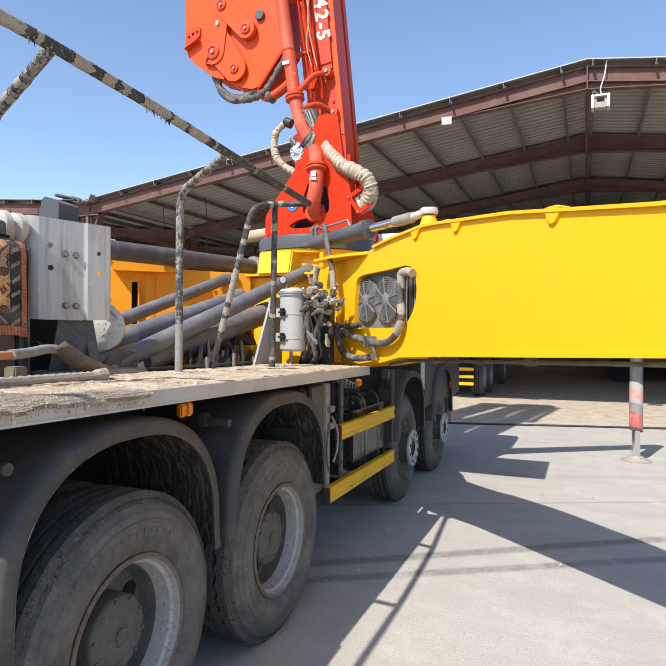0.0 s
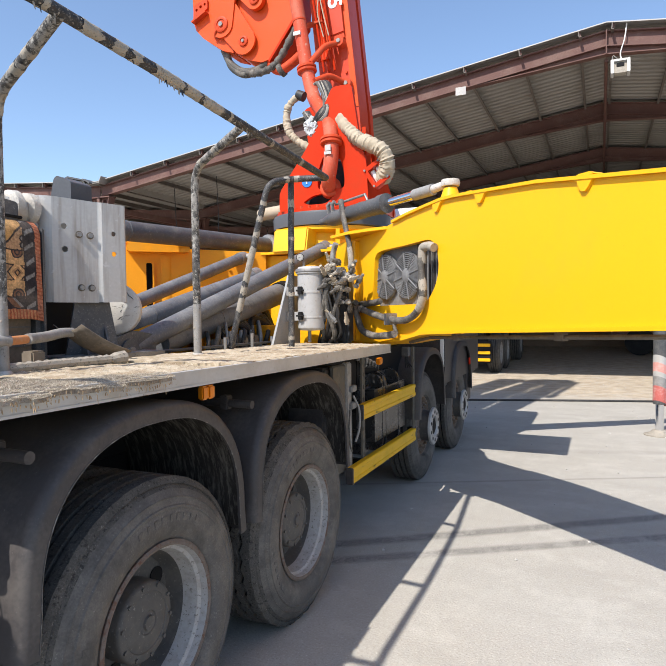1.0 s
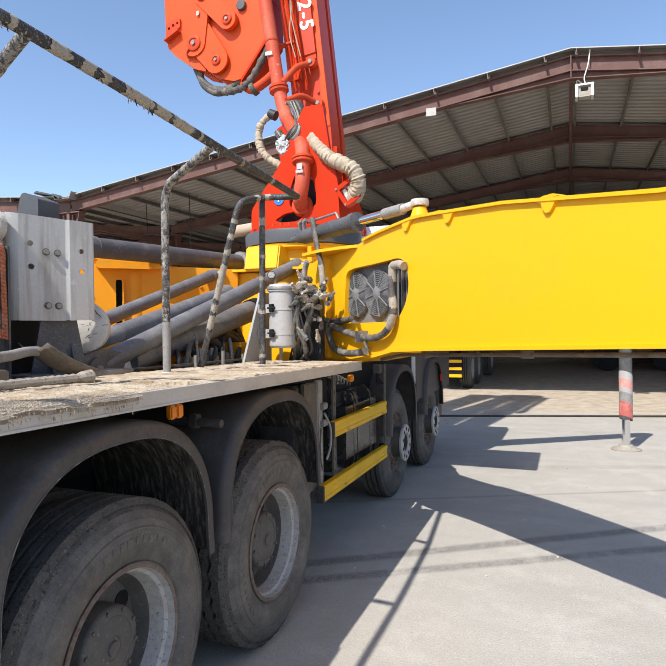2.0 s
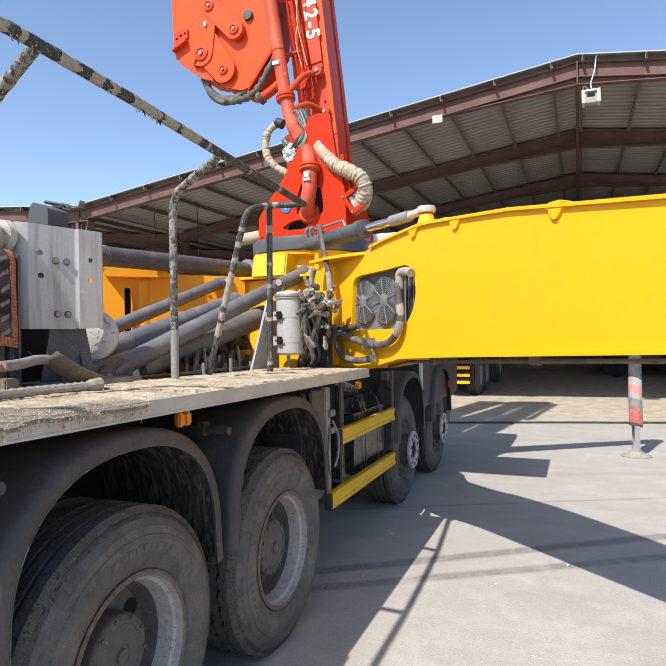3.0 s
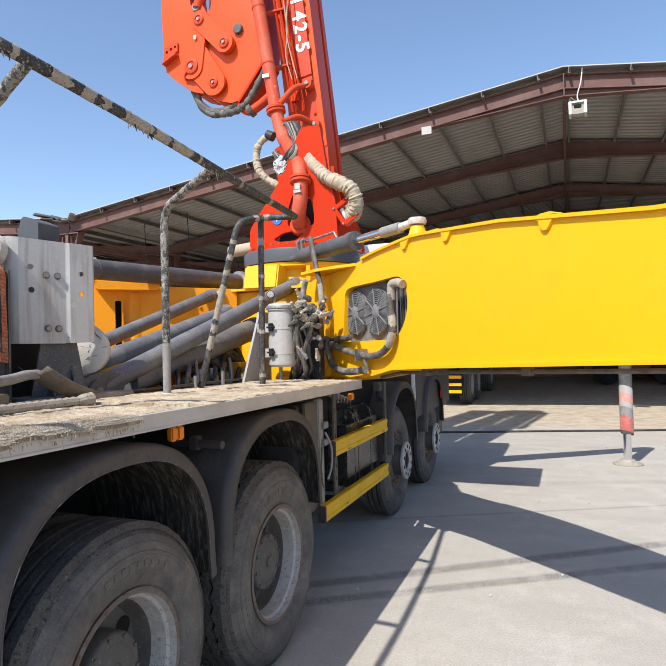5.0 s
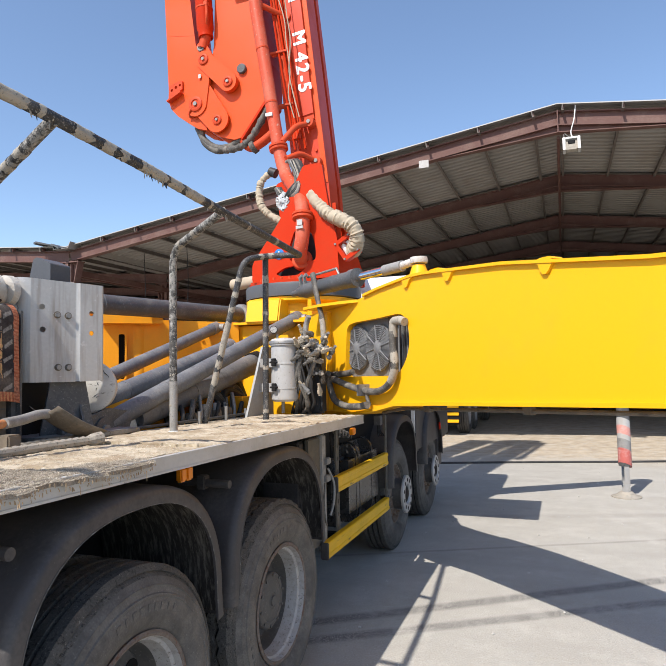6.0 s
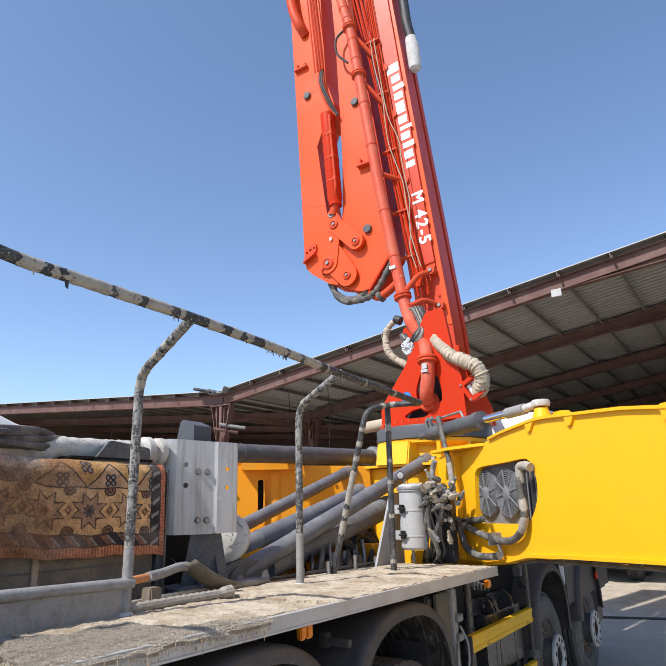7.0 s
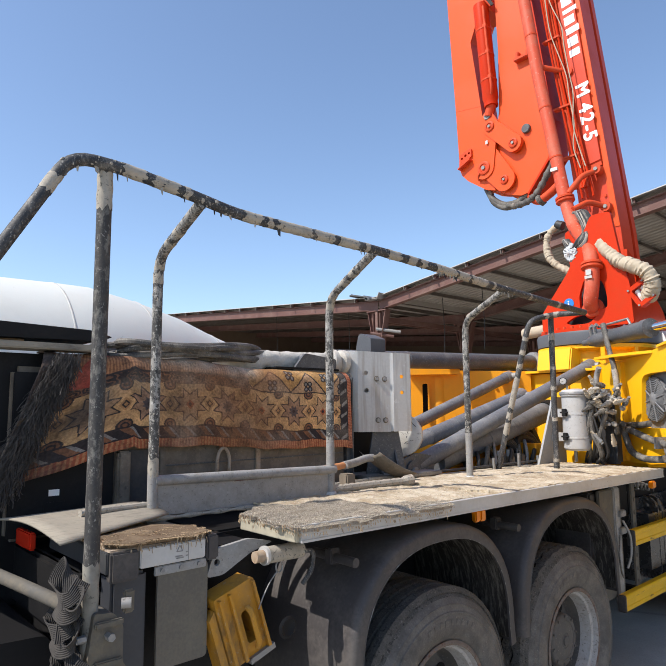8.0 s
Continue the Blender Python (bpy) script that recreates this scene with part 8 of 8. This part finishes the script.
for k in range(7):
    pts = [(-1.46 + (0.14 + 0.022 * k) * math.cos(a + 0.1 * k), -0.70 + 0.03 * math.sin(2.3 * k) + (0.46 + 0.028 * (k * 3 % 7)) * math.sin(a), 2.415 + 0.014 * (k * 2 % 7) + 0.012 * math.sin(3 * a + 2 * k) + 0.012 * math.sin(a)) for a in [2 * math.pi * i / 40 for i in range(41)]]
    part("loop", tubed(pts, 0.019, 8), "hose", coil, "", True)
tagged(part("plank", boxed((-1.32, -2.6, 2.412), (-1.17, -1.38, 2.446), 0.006), "ply"), "weathered plank lying on the rug", "plank")
bm = plate(round_loop([(-2.4, 2.46), (-1.38, 2.475), (-1.30, 2.50), (-1.42, 2.53), (-2.4, 2.56)], 0.02), axes((-1.45, 0, 0), (0, 1, 0), (0, 0, 1)), -0.25, 0.22)
tagged(part("timber_batten", boxed((-1.40, -2.5, 2.447), (-1.31, -1.72, 2.480), 0.006), "wood"), "short pale timber batten lying on the plank", "batten")
tagged(part("dark_board", bm, "black"), "dark weathered board above the plank", "board")
M["cloth"] = material("cement_stiff_cloth", (0.50, 0.475, 0.43), 0.95, dirt=(0.30, 0.275, 0.24), amount=0.6, scale=12.0, grain=90, bump=0.9, vary=0.3, depth=0.006, spec=0.1)
line = smoothed([(-1.42, -0.55, 2.43), (-1.40, -0.2, 2.445), (-1.38, 0.15, 2.45), (-1.36, 0.5, 2.455)], 26)
bm = bmesh.new()
rings = []
for i, q in enumerate(line):
    r = 0.058 + 0.006 * noise.noise(Vector((i * 0.13, 0, 0)))
    ring = []
    for j in range(28):
        t = 2 * math.pi * j / 28
        hang = 0.05 * max(0.0, -math.sin(t)) ** 3 * (0.5 + 0.8 * noise.noise(Vector((i * 0.21, 3, 0))))
        w = r * (1 + 0.10 * noise.noise(Vector((i * 0.35 + 0.9 * t, math.cos(t) * 1.5, math.sin(t) * 1.5))) + 0.05 * noise.noise(Vector((i * 0.9, math.cos(t) * 3, math.sin(t) * 3)))) + hang
        ring.append(bm.verts.new(q + Vector((w * math.cos(t), 0, w * math.sin(t)))))
    rings.append(ring)
for p, q in zip(rings, rings[1:]):
    for j in range(28):
        bm.faces.new((p[j], q[j], q[(j + 1) % 28], p[(j + 1) % 28]))
wrapped = tagged(part("wrapped_pipe", bm, "cloth", None, "", True), "pipe wrapped in wrinkled cement-crusted cloth", "pipe")
for y in (0.38, 0.48):
    part("cloth_ring", lathe(bmesh.new(), [(0.06, -0.04), (0.085, -0.02), (0.088, 0.02), (0.06, 0.04)], along((-1.36, y, 2.455), (-1.36, y + 1, 2.46)), 20), "cloth", wrapped, "", True)
hood = tagged(part("metal_hood", plate(round_loop([(-0.06, 2.36), (0.34, 2.36), (0.34, 2.46), (0.05, 2.49)], 0.02), axes((-1.27, 0, 0), (0, 1, 0), (0, 0, 1)), -0.01, 0.01), "pipe"), "dark bent metal hood beside the wrapped pipe", "hood")
part("flap", boxed((-1.62, -0.2, 2.375), (-1.25, 0.36, 2.39), 0.004), "black", hood)

# ---- the truck's rear corner ----
RZ = 1.60
rear = part("rear_deck", boxed((-0.95, -1.66, RZ - 0.03), (-0.31, -1.22, RZ - 0.005), 0.004), "wood", truck, "rear deck step")
part("reflector_strip", boxed((-0.312, -1.545, 1.515), (-0.296, -1.265, 1.588), 0.004), "edge", rear, "white reflective strip with faint print")
for y, z, l in ((-1.40, 1.538, 0.03), (-1.398, 1.531, 0.034), (-1.355, 1.55, 0.008), (-1.355, 1.536, 0.008)):
    part("print_bar", boxed((-0.2955, y, z - 0.0025), (-0.2945, y + l, z + 0.0025)), "steel", rear)
for a, b in (((-1.395, 1.556), (-1.382, 1.578)), ((-1.382, 1.578), (-1.369, 1.556)), ((-1.369, 1.556), (-1.395, 1.556))):
    part("print_bar", tubed([(-0.295, *a), (-0.295, *b)], 0.0018, 5), "steel", rear)
part("strip_joint", boxed((-0.2962, -1.345, 1.517), (-0.2952, -1.342, 1.586)), "steel", rear)
part("rear_edge", boxed((-0.95, -1.67, 1.51), (-0.31, -1.652, 1.59), 0.004), "dark", rear)
part("corner_block", boxed((-0.34, -1.26, 1.50), (-0.29, -1.205, 1.60), 0.008), "plastic", rear)
part("corner_block", boxed((-0.335, -1.66, 1.48), (-0.29, -1.55, 1.59), 0.008), "plastic", rear)
M["column"] = material("bluish_black_column_paint", (0.035, 0.038, 0.046), 0.45, dirt=(0.075, 0.072, 0.07), amount=0.4, scale=5.0)
part("rear_column", boxed((-0.44, -1.64, 0.55), (-0.33, -1.50, 1.50), 0.012), "column", truck, "dark grey rear column")
M["flap"] = speckled(material("dusty_grey_flap", (0.105, 0.095, 0.08), 0.75, dirt=(0.17, 0.15, 0.115), amount=0.6, scale=5.0, grain=80, bump=0.2), (0.19, 0.155, 0.085), 6.0, 0.54, 0.72, 0.5)
flap = part("mud_flap", plate(round_loop([(-1.465, 1.125), (-1.245, 1.125), (-1.245, 1.50), (-1.465, 1.50)], 0.022), axes((-0.318, 0, 0), (0, 1, 0), (0, 0, 1)), -0.007, 0.006), "flap", truck, "dusty grey hanging plate")
part("flap_bar", boxed((-0.318, -1.48, 1.475), (-0.305, -1.255, 1.51), 0.003), "rail_pale", flap)
for y in (-1.45, -1.37, -1.29):
    part("bolt", rod(bmesh.new(), (-0.306, y, 1.493), (-0.298, y, 1.493), 0.009, 8), "steel", flap)
# black block added to fill in the shade behind the flap
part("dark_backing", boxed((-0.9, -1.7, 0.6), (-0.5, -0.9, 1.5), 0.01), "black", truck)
# wheel chock in its holder
chock = thing("wheel_chock", "yellow plastic wheel chock hung behind the rear wheel", "chock", (-0.3, -1.06, 1.05))
CM = pose(-0.28, -1.093, 1.228, 18, 0, 0) @ Matrix.Diagonal((0.92, 0.92, 0.94, 1))
body = plate(round_loop([(-0.11, -0.17), (0.11, -0.17), (0.11, 0.16), (-0.11, 0.16)], 0.015), CM @ axes((0, 0, 0), (0, 1, 0), (0, 0, 1)), -0.12, 0.0, (round_loop([(0.0, -0.11), (0.06, -0.11), (0.06, 0.04), (0.0, 0.04)], 0.02),))
M["chock"] = material("dirty_yellow_plastic", (0.46, 0.21, 0.012), 0.5, dirt=(0.20, 0.13, 0.06), amount=0.55, scale=9, bump=0.1)
M["chock"] = speckled(speckled(M["chock"], (0.14, 0.085, 0.035), 11.0, 0.54, 0.66, 0.7, (1, 1, 0.35)), (0.34, 0.27, 0.17), 45.0, 0.60, 0.68, 0.6)
part("body", body, "chock", chock)
for u in (-0.09, -0.035, 0.095):
    part("rib", plate([(u - 0.008, -0.165), (u + 0.008, -0.165), (u + 0.006, 0.15), (u - 0.006, 0.15)], CM @ axes((0, 0, 0), (0, 1, 0), (0, 0, 1)), 0.0, 0.022), "chock", chock)
part("foot", plate([(-0.02, -0.19), (0.12, -0.19), (0.12, -0.165), (-0.02, -0.165)], CM @ axes((0, 0, 0), (0, 1, 0), (0, 0, 1)), -0.12, 0.02), "steel", chock)
part("handle", tubed(rounded([CM @ Vector((0.02, 0.03, 0.06)), CM @ Vector((0.05, 0.03, 0.04)), CM @ Vector((0.05, 0.03, -0.1)), CM @ Vector((0.02, 0.03, -0.13))], 0.02), 0.013, 8), "chock", chock, "", True)
part("back_plate", plate([(-0.15, -0.17), (-0.115, -0.17), (-0.115, 0.11), (-0.15, 0.08)], CM @ axes((0, 0, 0), (0, 1, 0), (0, 0, 1)), -0.10, -0.01), "chock", chock)
part("lanyard", tubed(smoothed([(-0.27, -0.925, 1.40), (-0.27, -0.96, 1.365), (-0.26, -1.0, 1.32), (-0.255, -1.03, 1.27)], 4), 0.003, 5), "steel", chock)
# swivel pin with its hook below the deck end
pin = part("swivel_pin", tubed([(-0.28, -0.99, 1.478), (-0.28, -0.78, 1.474)], 0.036, 18), "tape", truck, "dusty steel swivel pin with rusty end", True)
part("rusty_end", tubed([(-0.28, -1.035, 1.478), (-0.28, -0.98, 1.478)], 0.025, 16), "wood", pin, "", True)
part("collar", tubed([(-0.28, -0.99, 1.478), (-0.28, -0.975, 1.478)], 0.041, 18), "edge", pin, "", True)
part("hook", tubed(rounded([(-0.26, -0.80, 1.474), (-0.24, -0.735, 1.47), (-0.24, -0.745, 1.385), (-0.25, -0.795, 1.33)], 0.03), 0.011, 8), "rail", pin, "", True)
part("ring", tubed([(-0.27, -0.91 + 0.018 * math.cos(a), 1.422 + 0.025 * math.sin(a)) for a in [2 * math.pi * i / 16 for i in range(17)]], 0.004, 6), "steel", pin, "", True)
part("bracket_arm", plate(round_loop([(-1.24, 1.42), (-1.20, 1.53), (-1.03, 1.55), (-0.9, 1.52), (-1.02, 1.49), (-1.16, 1.42)], 0.02), axes((-0.34, 0, 0), (0, 1, 0), (0, 0, 1)), -0.01, 0.01, (circle(-1.19, 1.475, 0.014, 12),)), "rail_pale", truck, "grey bracket arm")
# side pipe stubs and sensors behind the wheel
for y, z in ((-0.565, 1.405), (0.82, 1.38)):
    st = part("pipe_stub", tubed([(-0.45, y, z), (-0.14, y, z - 0.005)], 0.022, 16), "plastic", truck, "black pipe stub", True)
    part("stub_clamp", boxed((-0.33, y - 0.03, z - 0.035), (-0.28, y + 0.03, z + 0.04), 0.006), "plastic", st)
part("filler_ring", lathe(bmesh.new(), [(0.035, 0), (0.045, 0.012), (0.034, 0.018), (0.02, 0.008), (0, 0.008)], along((-0.13, -0.98, 1.22), (1, -0.98, 1.22)), 20), "black", truck, "", True)

# cross pipe and straps at the rear post
part("rear_pipe", tubed(smoothed([(-1.3, -2.02, 1.50), (-0.85, -1.97, 1.50), (-0.5, -1.88, 1.47), (-0.27, -1.78, 1.42)], 4), 0.024, 16), "mud", truck, "dusty cross pipe", True)
hold = part("post_clamp", plate(round_loop([(-1.76, 1.08), (-1.64, 1.08), (-1.63, 1.22), (-1.645, 1.24), (-1.645, 1.36), (-1.68, 1.41), (-1.75, 1.42), (-1.77, 1.25)], 0.015), axes((-0.20, 0, 0), (0, 1, 0), (0, 0, 1)), -0.16, 0.0), "mud", truck, "steel clamp plate that holds the post")
for z in (1.18, 1.34):
    part("bolt", rod(bmesh.new(), (-0.20, -1.70, z), (-0.165, -1.70, z), 0.014, 6), "steel", hold)
    part("bolt", rod(bmesh.new(), (-0.22, -1.77, z), (-0.22, -1.80, z), 0.013, 6), "steel", hold)
for z in (1.15, 1.25, 1.38):
    part("clamp_rib", boxed((-0.20, -1.75, z - 0.012), (-0.185, -1.65, z + 0.012), 0.005), "mud", hold)
part("clamp_eye", tubed([(-0.19, -1.66, 1.44), (-0.175, -1.63, 1.44)], 0.018, 12), "steel", hold, "", True)
part("clamp_tab", boxed((-0.21, -1.65, 1.40), (-0.19, -1.61, 1.48), 0.006), "mud", hold)
straps = thing("lashing_strap", "knotted grey webbing strap hanging from the cross pipe", "strap", (-0.36, -1.85, 1.3))


def ribbon(pts, w, mat, parent, turns=0.0, base=(1, 0.2, 0)):
    """Webbing with ribs along it."""
    p = smoothed(pts, 8)
    bm = bmesh.new()
    prev = None
    for i, q in enumerate(p):
        d = (p[min(i + 1, len(p) - 1)] - p[max(0, i - 1)]).normalized()
        side = Vector(base) - d * Vector(base).dot(d)
        side.normalize()
        side = Matrix.Rotation(turns * i / len(p), 3, d) @ side
        up = d.cross(side)
        row = [bm.verts.new(q + side * w * (j / 8 - 1) + up * (0.0028 if j % 2 else 0)) for j in range(17)]
        if prev:
            for j in range(16):
                bm.faces.new((prev[j], prev[j + 1], row[j + 1], row[j]))
        prev = row
    ob = part("webbing", bm, mat, parent)
    ob.modifiers.new("thickness", "SOLIDIFY").thickness = 0.003
    return ob


random.seed(14)
for k in range(8):
    z = 1.53 - 0.06 * k
    x = -0.275 + 0.045 * math.sin(k * 2.1)
    s = 1.35 if k % 2 else -1.35
    pts = [(x - s * 0.05, -1.79, z), (x - s * 0.06, -1.83, z - 0.03), (x, -1.845, z - 0.055), (x + s * 0.055, -1.83, z - 0.02), (x + s * 0.045, -1.80, z + 0.03), (x - s * 0.01, -1.81, z + 0.015), (x - s * 0.05, -1.83, z - 0.075)]
    pts = [(a + random.uniform(-0.012, 0.012), b + random.uniform(-0.008, 0.008), c + random.uniform(-0.012, 0.012)) for a, b, c in pts]
    ribbon(pts, 0.027, "strap", straps, random.uniform(-0.6, 0.6), (0.75, 0.1, 0.6 * s))
for dx in (-0.035, 0.04):
    ribbon([(-0.25 + dx, -1.82, 1.10), (-0.24 + dx, -1.84, 0.95), (-0.26 + dx, -1.82, 0.8), (-0.24 + dx, -1.83, 0.65)], 0.027, "strap", straps, 0.8)
# warped plywood board and brown rag on the rear step
bm = bmesh.new()
rows = []
for i in range(15):
    u = i / 14
    rows.append([bm.verts.new((-1.14 + 0.69 * u - 0.22 * v * u, -1.84 + 0.55 * v + 0.05 * u, 1.632 + 0.03 * math.sin(u * 3.0) - 0.015 * u * u * (1 - v) + 0.008 * v)) for v in [j / 8 for j in range(9)]])
for a, b in zip(rows, rows[1:]):
    for j in range(8):
        bm.faces.new((a[j], a[j + 1], b[j + 1], b[j]))
ply = tagged(part("plywood_sheet", bm, "ply", None, "", True), "warped dusty plywood sheet on the rear step", "board")
ply.modifiers.new("thickness", "SOLIDIFY").thickness = 0.008
rag("brown_rag", "thick brown felt rag on the rear step", [(-0.62, -1.62), (-0.36, -1.66), (-0.29, -1.60), (-0.285, -1.4), (-0.285, -1.23), (-0.5, -1.21), (-0.62, -1.3)], lambda x, y: 1.60, "rag_brown", 0.014, 17, 0.0, 260, 0.025, 16000, "brown_fibre", True)
part("tail_lamp", boxed((-1.17, -1.75, 1.505), (-0.96, -1.722, 1.58), 0.006), "red_lens", truck, "red tail lamp")
part("rear_beam", boxed((-2.2, -1.72, 1.22), (-0.45, -1.64, 1.49), 0.015), "black", truck, "black rear beam")

# ---- guard, tank and under-deck details ----
bm = boxed((-0.24, 2.28, 0.62), (-0.195, 2.37, 1.48), 0.008)
brk = part("lock_bar", bm, "rail_pale", truck, "dusty steel locking bar with a lever")
for z in (1.25, 1.12):
    part("clasp", boxed((-0.22, 2.32, z), (-0.17, 2.42, z + 0.05), 0.006), "steel", brk)
part("lever", tubed(smoothed([(-0.18, 2.37, 1.22), (-0.16, 2.44, 1.1), (-0.17, 2.46, 0.95), (-0.19, 2.43, 0.85)], 5), 0.009, 8), "rail_pale", brk, "", True)
part("wire", tubed(smoothed([(-0.18, 2.3, 1.12), (-0.17, 2.25, 0.98), (-0.17, 2.27, 0.86), (-0.18, 2.33, 0.80)], 5), 0.007, 6), "hose", brk)
part("bottom_tab", boxed((-0.24, 2.30, 0.60), (-0.16, 2.44, 0.65), 0.006), "steel", brk)
part("under_box", boxed((-0.55, 1.98, 0.68), (-0.25, 2.28, 1.46), 0.015), "plastic", truck, "dark box behind the mudguard")
for k, y in enumerate((3.02, 3.10, 3.18, 3.26)):
    part("control_pipe", tubed(rounded([(-0.36, y - 0.2, 1.47 - 0.02 * k), (-0.32, y, 1.47 - 0.02 * k), (-0.32, y + 0.02, 1.40 - 0.015 * k), (-0.42, y + 0.1, 1.36)], 0.03), 0.009, 8), "steel", truck)
part("marker_lamp", boxed((-0.24, 3.05, 1.40), (-0.20, 3.13, 1.46), 0.008), "orange", truck, "amber side marker lamp")
part("junction_box", boxed((-0.24, 3.80, 1.42), (-0.17, 3.88, 1.51), 0.006), "pipe", truck, "small junction box with loose cables")
for k in range(4):
    part("loose_cable", tubed(smoothed([(-0.2, 3.81 + 0.02 * k, 1.42), (-0.2, 3.80 + 0.025 * k, 1.37), (-0.19 + 0.01 * k, 3.79 + 0.035 * k, 1.31)], 4), 0.007, 6), "black", truck)
for k in range(9):
    y = 2.6 + 0.17 * k
    part("underfloor_hose", tubed(smoothed([(-0.5, y, 1.5), (-0.42, y + 0.05, 1.36), (-0.5, y + 0.2, 1.30), (-0.6, y + 0.3, 1.42)], 5), 0.02, 7), "hose_black", truck)
# bolted brackets and flat scuffs on the yellow rails
random.seed(40)
for z, y0 in ((1.075, 2.47), (0.63, 2.24)):
    part("rail_end", boxed((-0.195, y0 - 0.012, z - 0.062), (-0.135, y0 + 0.012, z + 0.062), 0.005), "plastic", truck)

# ---- far truck inside the shed ----
far = thing("parked_truck", "parked truck with yellow striped rear inside the shed", "truck", (-2.6, 18, 0))
part("body", boxed((-4.2, 16.3, 0.9), (-1.55, 23, 2.6), 0.05), "black", far)
for z in (0.43, 0.64, 0.86):
    part("stripe", boxed((-1.88, 16.0, z - 0.045), (-1.36, 16.04, z + 0.045), 0.01), "yellow", far)
part("stripe_board", boxed((-1.95, 16.05, 0.33), (-1.33, 16.1, 0.98), 0.01), "black", far)
for y in (17.0, 18.4, 22):
    w = new("wheel", RIMS[0])
    w.parent, w.matrix_parent_inverse, w.matrix_basis = far, far.matrix_basis.inverted(), pose(-1.20, y, 0.585)
    t = new("tyre", TYRES[0])
    t.parent = w
part("frame", boxed((-3.4, 16.2, 0.7), (-1.9, 23.5, 0.95), 0.02), "black", far)
far2 = thing("parked_mixer", "dark parked machine deep in the shed", "truck", (5, 26, 0))
part("body", boxed((2.0, 25.5, 0.6), (8.5, 28, 2.2), 0.2), "rust", far2)
part("cab", boxed((2.4, 25.3, 1.2), (4.4, 27.6, 3.0), 0.15), "brown_wall", far2)
for x in (3, 5.2, 7.4):
    part("wheel", rod(bmesh.new(), (x, 25.2, 0.55), (x, 25.6, 0.55), 0.55, 24), "black", far2)

# cable that lies across the yard
cable = part("ground_cable", tubed(smoothed([(-6, 9.2, 0.02), (-3, 10.2, 0.02), (-0.78, 10.75, 0.02), (1.2, 11.3, 0.02), (3.3, 11.85, 0.02), (6.5, 12.9, 0.02), (12, 14, 0.02)], 8), 0.022, 8), "hose_black", None, "", True)
tagged(cable, "black cable lying across the concrete yard", "cable")

# pebbles scattered over the yard
random.seed(50)
bm = bmesh.new()
for k in range(220):
    x, y = random.uniform(-1, 7), random.uniform(0.5, 18)
    r = random.uniform(0.005, 0.016)
    made = bmesh.ops.create_icosphere(bm, subdivisions=1, radius=r, matrix=Matrix.Translation((x, y, r * 0.5)) @ Matrix.Diagonal((1, random.uniform(0.6, 1.2), 0.6, 1)))
pb = part("pebbles", bm, "wrap")
tagged(pb, "small pale stones scattered over the yard", "stones", kind="stuff")

# ---- mixer truck on the far side ----
mixer = thing("mixer_truck", "white concrete mixer drum on a truck beyond the pump", "truck", (-6.3, -1.0, 0))
bm = lathe(bmesh.new(), [(0.0, -6.2), (0.55, -6.2), (0.70, -5.9), (1.10, -4.6), (1.30, -3.2), (1.335, -1.9), (1.335, -0.65), (1.325, -0.2), (1.20, 0.44), (1.02, 1.1), (0.815, 1.65), (0.68, 2.05), (0.62, 2.3), (0.0, 2.3)], along((-6.3, 0.5, 2.42), (-6.3, 3.5, 2.46)), 56)
M["drum"] = speckled(speckled(material("weathered_white_drum_paint", (0.63, 0.645, 0.60), 0.5, dirt=(0.52, 0.51, 0.46), amount=0.4, scale=1.5, bump=0.03, vary=0.04), (0.20, 0.15, 0.11), 5.0, 0.70, 0.73, 0.7, (1, 3, 1)), (0.45, 0.43, 0.38), 12.0, 0.66, 0.70, 0.6)
drum = part("drum", bm, "drum", mixer, "white painted drum with rust scratches", True)
M["drum_seam"] = material("dusty_weld_seam", (0.46, 0.46, 0.43), 0.6, dirt=(0.30, 0.27, 0.23), amount=0.5, scale=6.0)
for d, r in ((-1.9, 1.335), (-0.65, 1.335), (0.44, 1.20), (1.65, 0.815)):
    part("weld_seam", lathe(bmesh.new(), [(r + 0.002, d - 0.012), (r + 0.006, d - 0.006), (r + 0.006, d + 0.006), (r + 0.002, d + 0.012)], along((-6.3, 0.5, 2.42), (-6.3, 3.5, 2.46)), 56), "drum_seam", drum)
part("frame", boxed((-7.1, -5.4, 0.7), (-5.5, 4.6, 1.15), 0.03), "black", mixer)
for y in (-4.2, -2.9, 2.6, 4.0):
    w = new("wheel", RIMS[0])
    w.parent, w.matrix_parent_inverse, w.matrix_basis = mixer, mixer.matrix_basis.inverted(), pose(-5.2, y, 0.585)
    t = new("tyre", TYRES[0])
    t.parent = w
for y in (-4.9, 2.3):
    part("drum_stand", plate([(-1.0, 1.1), (1.0, 1.1), (0.6, 2.0), (-0.6, 2.0)], axes((-6.3, y, 0), (1, 0, 0), (0, 0, 1)), -0.08, 0.08), "black", mixer)
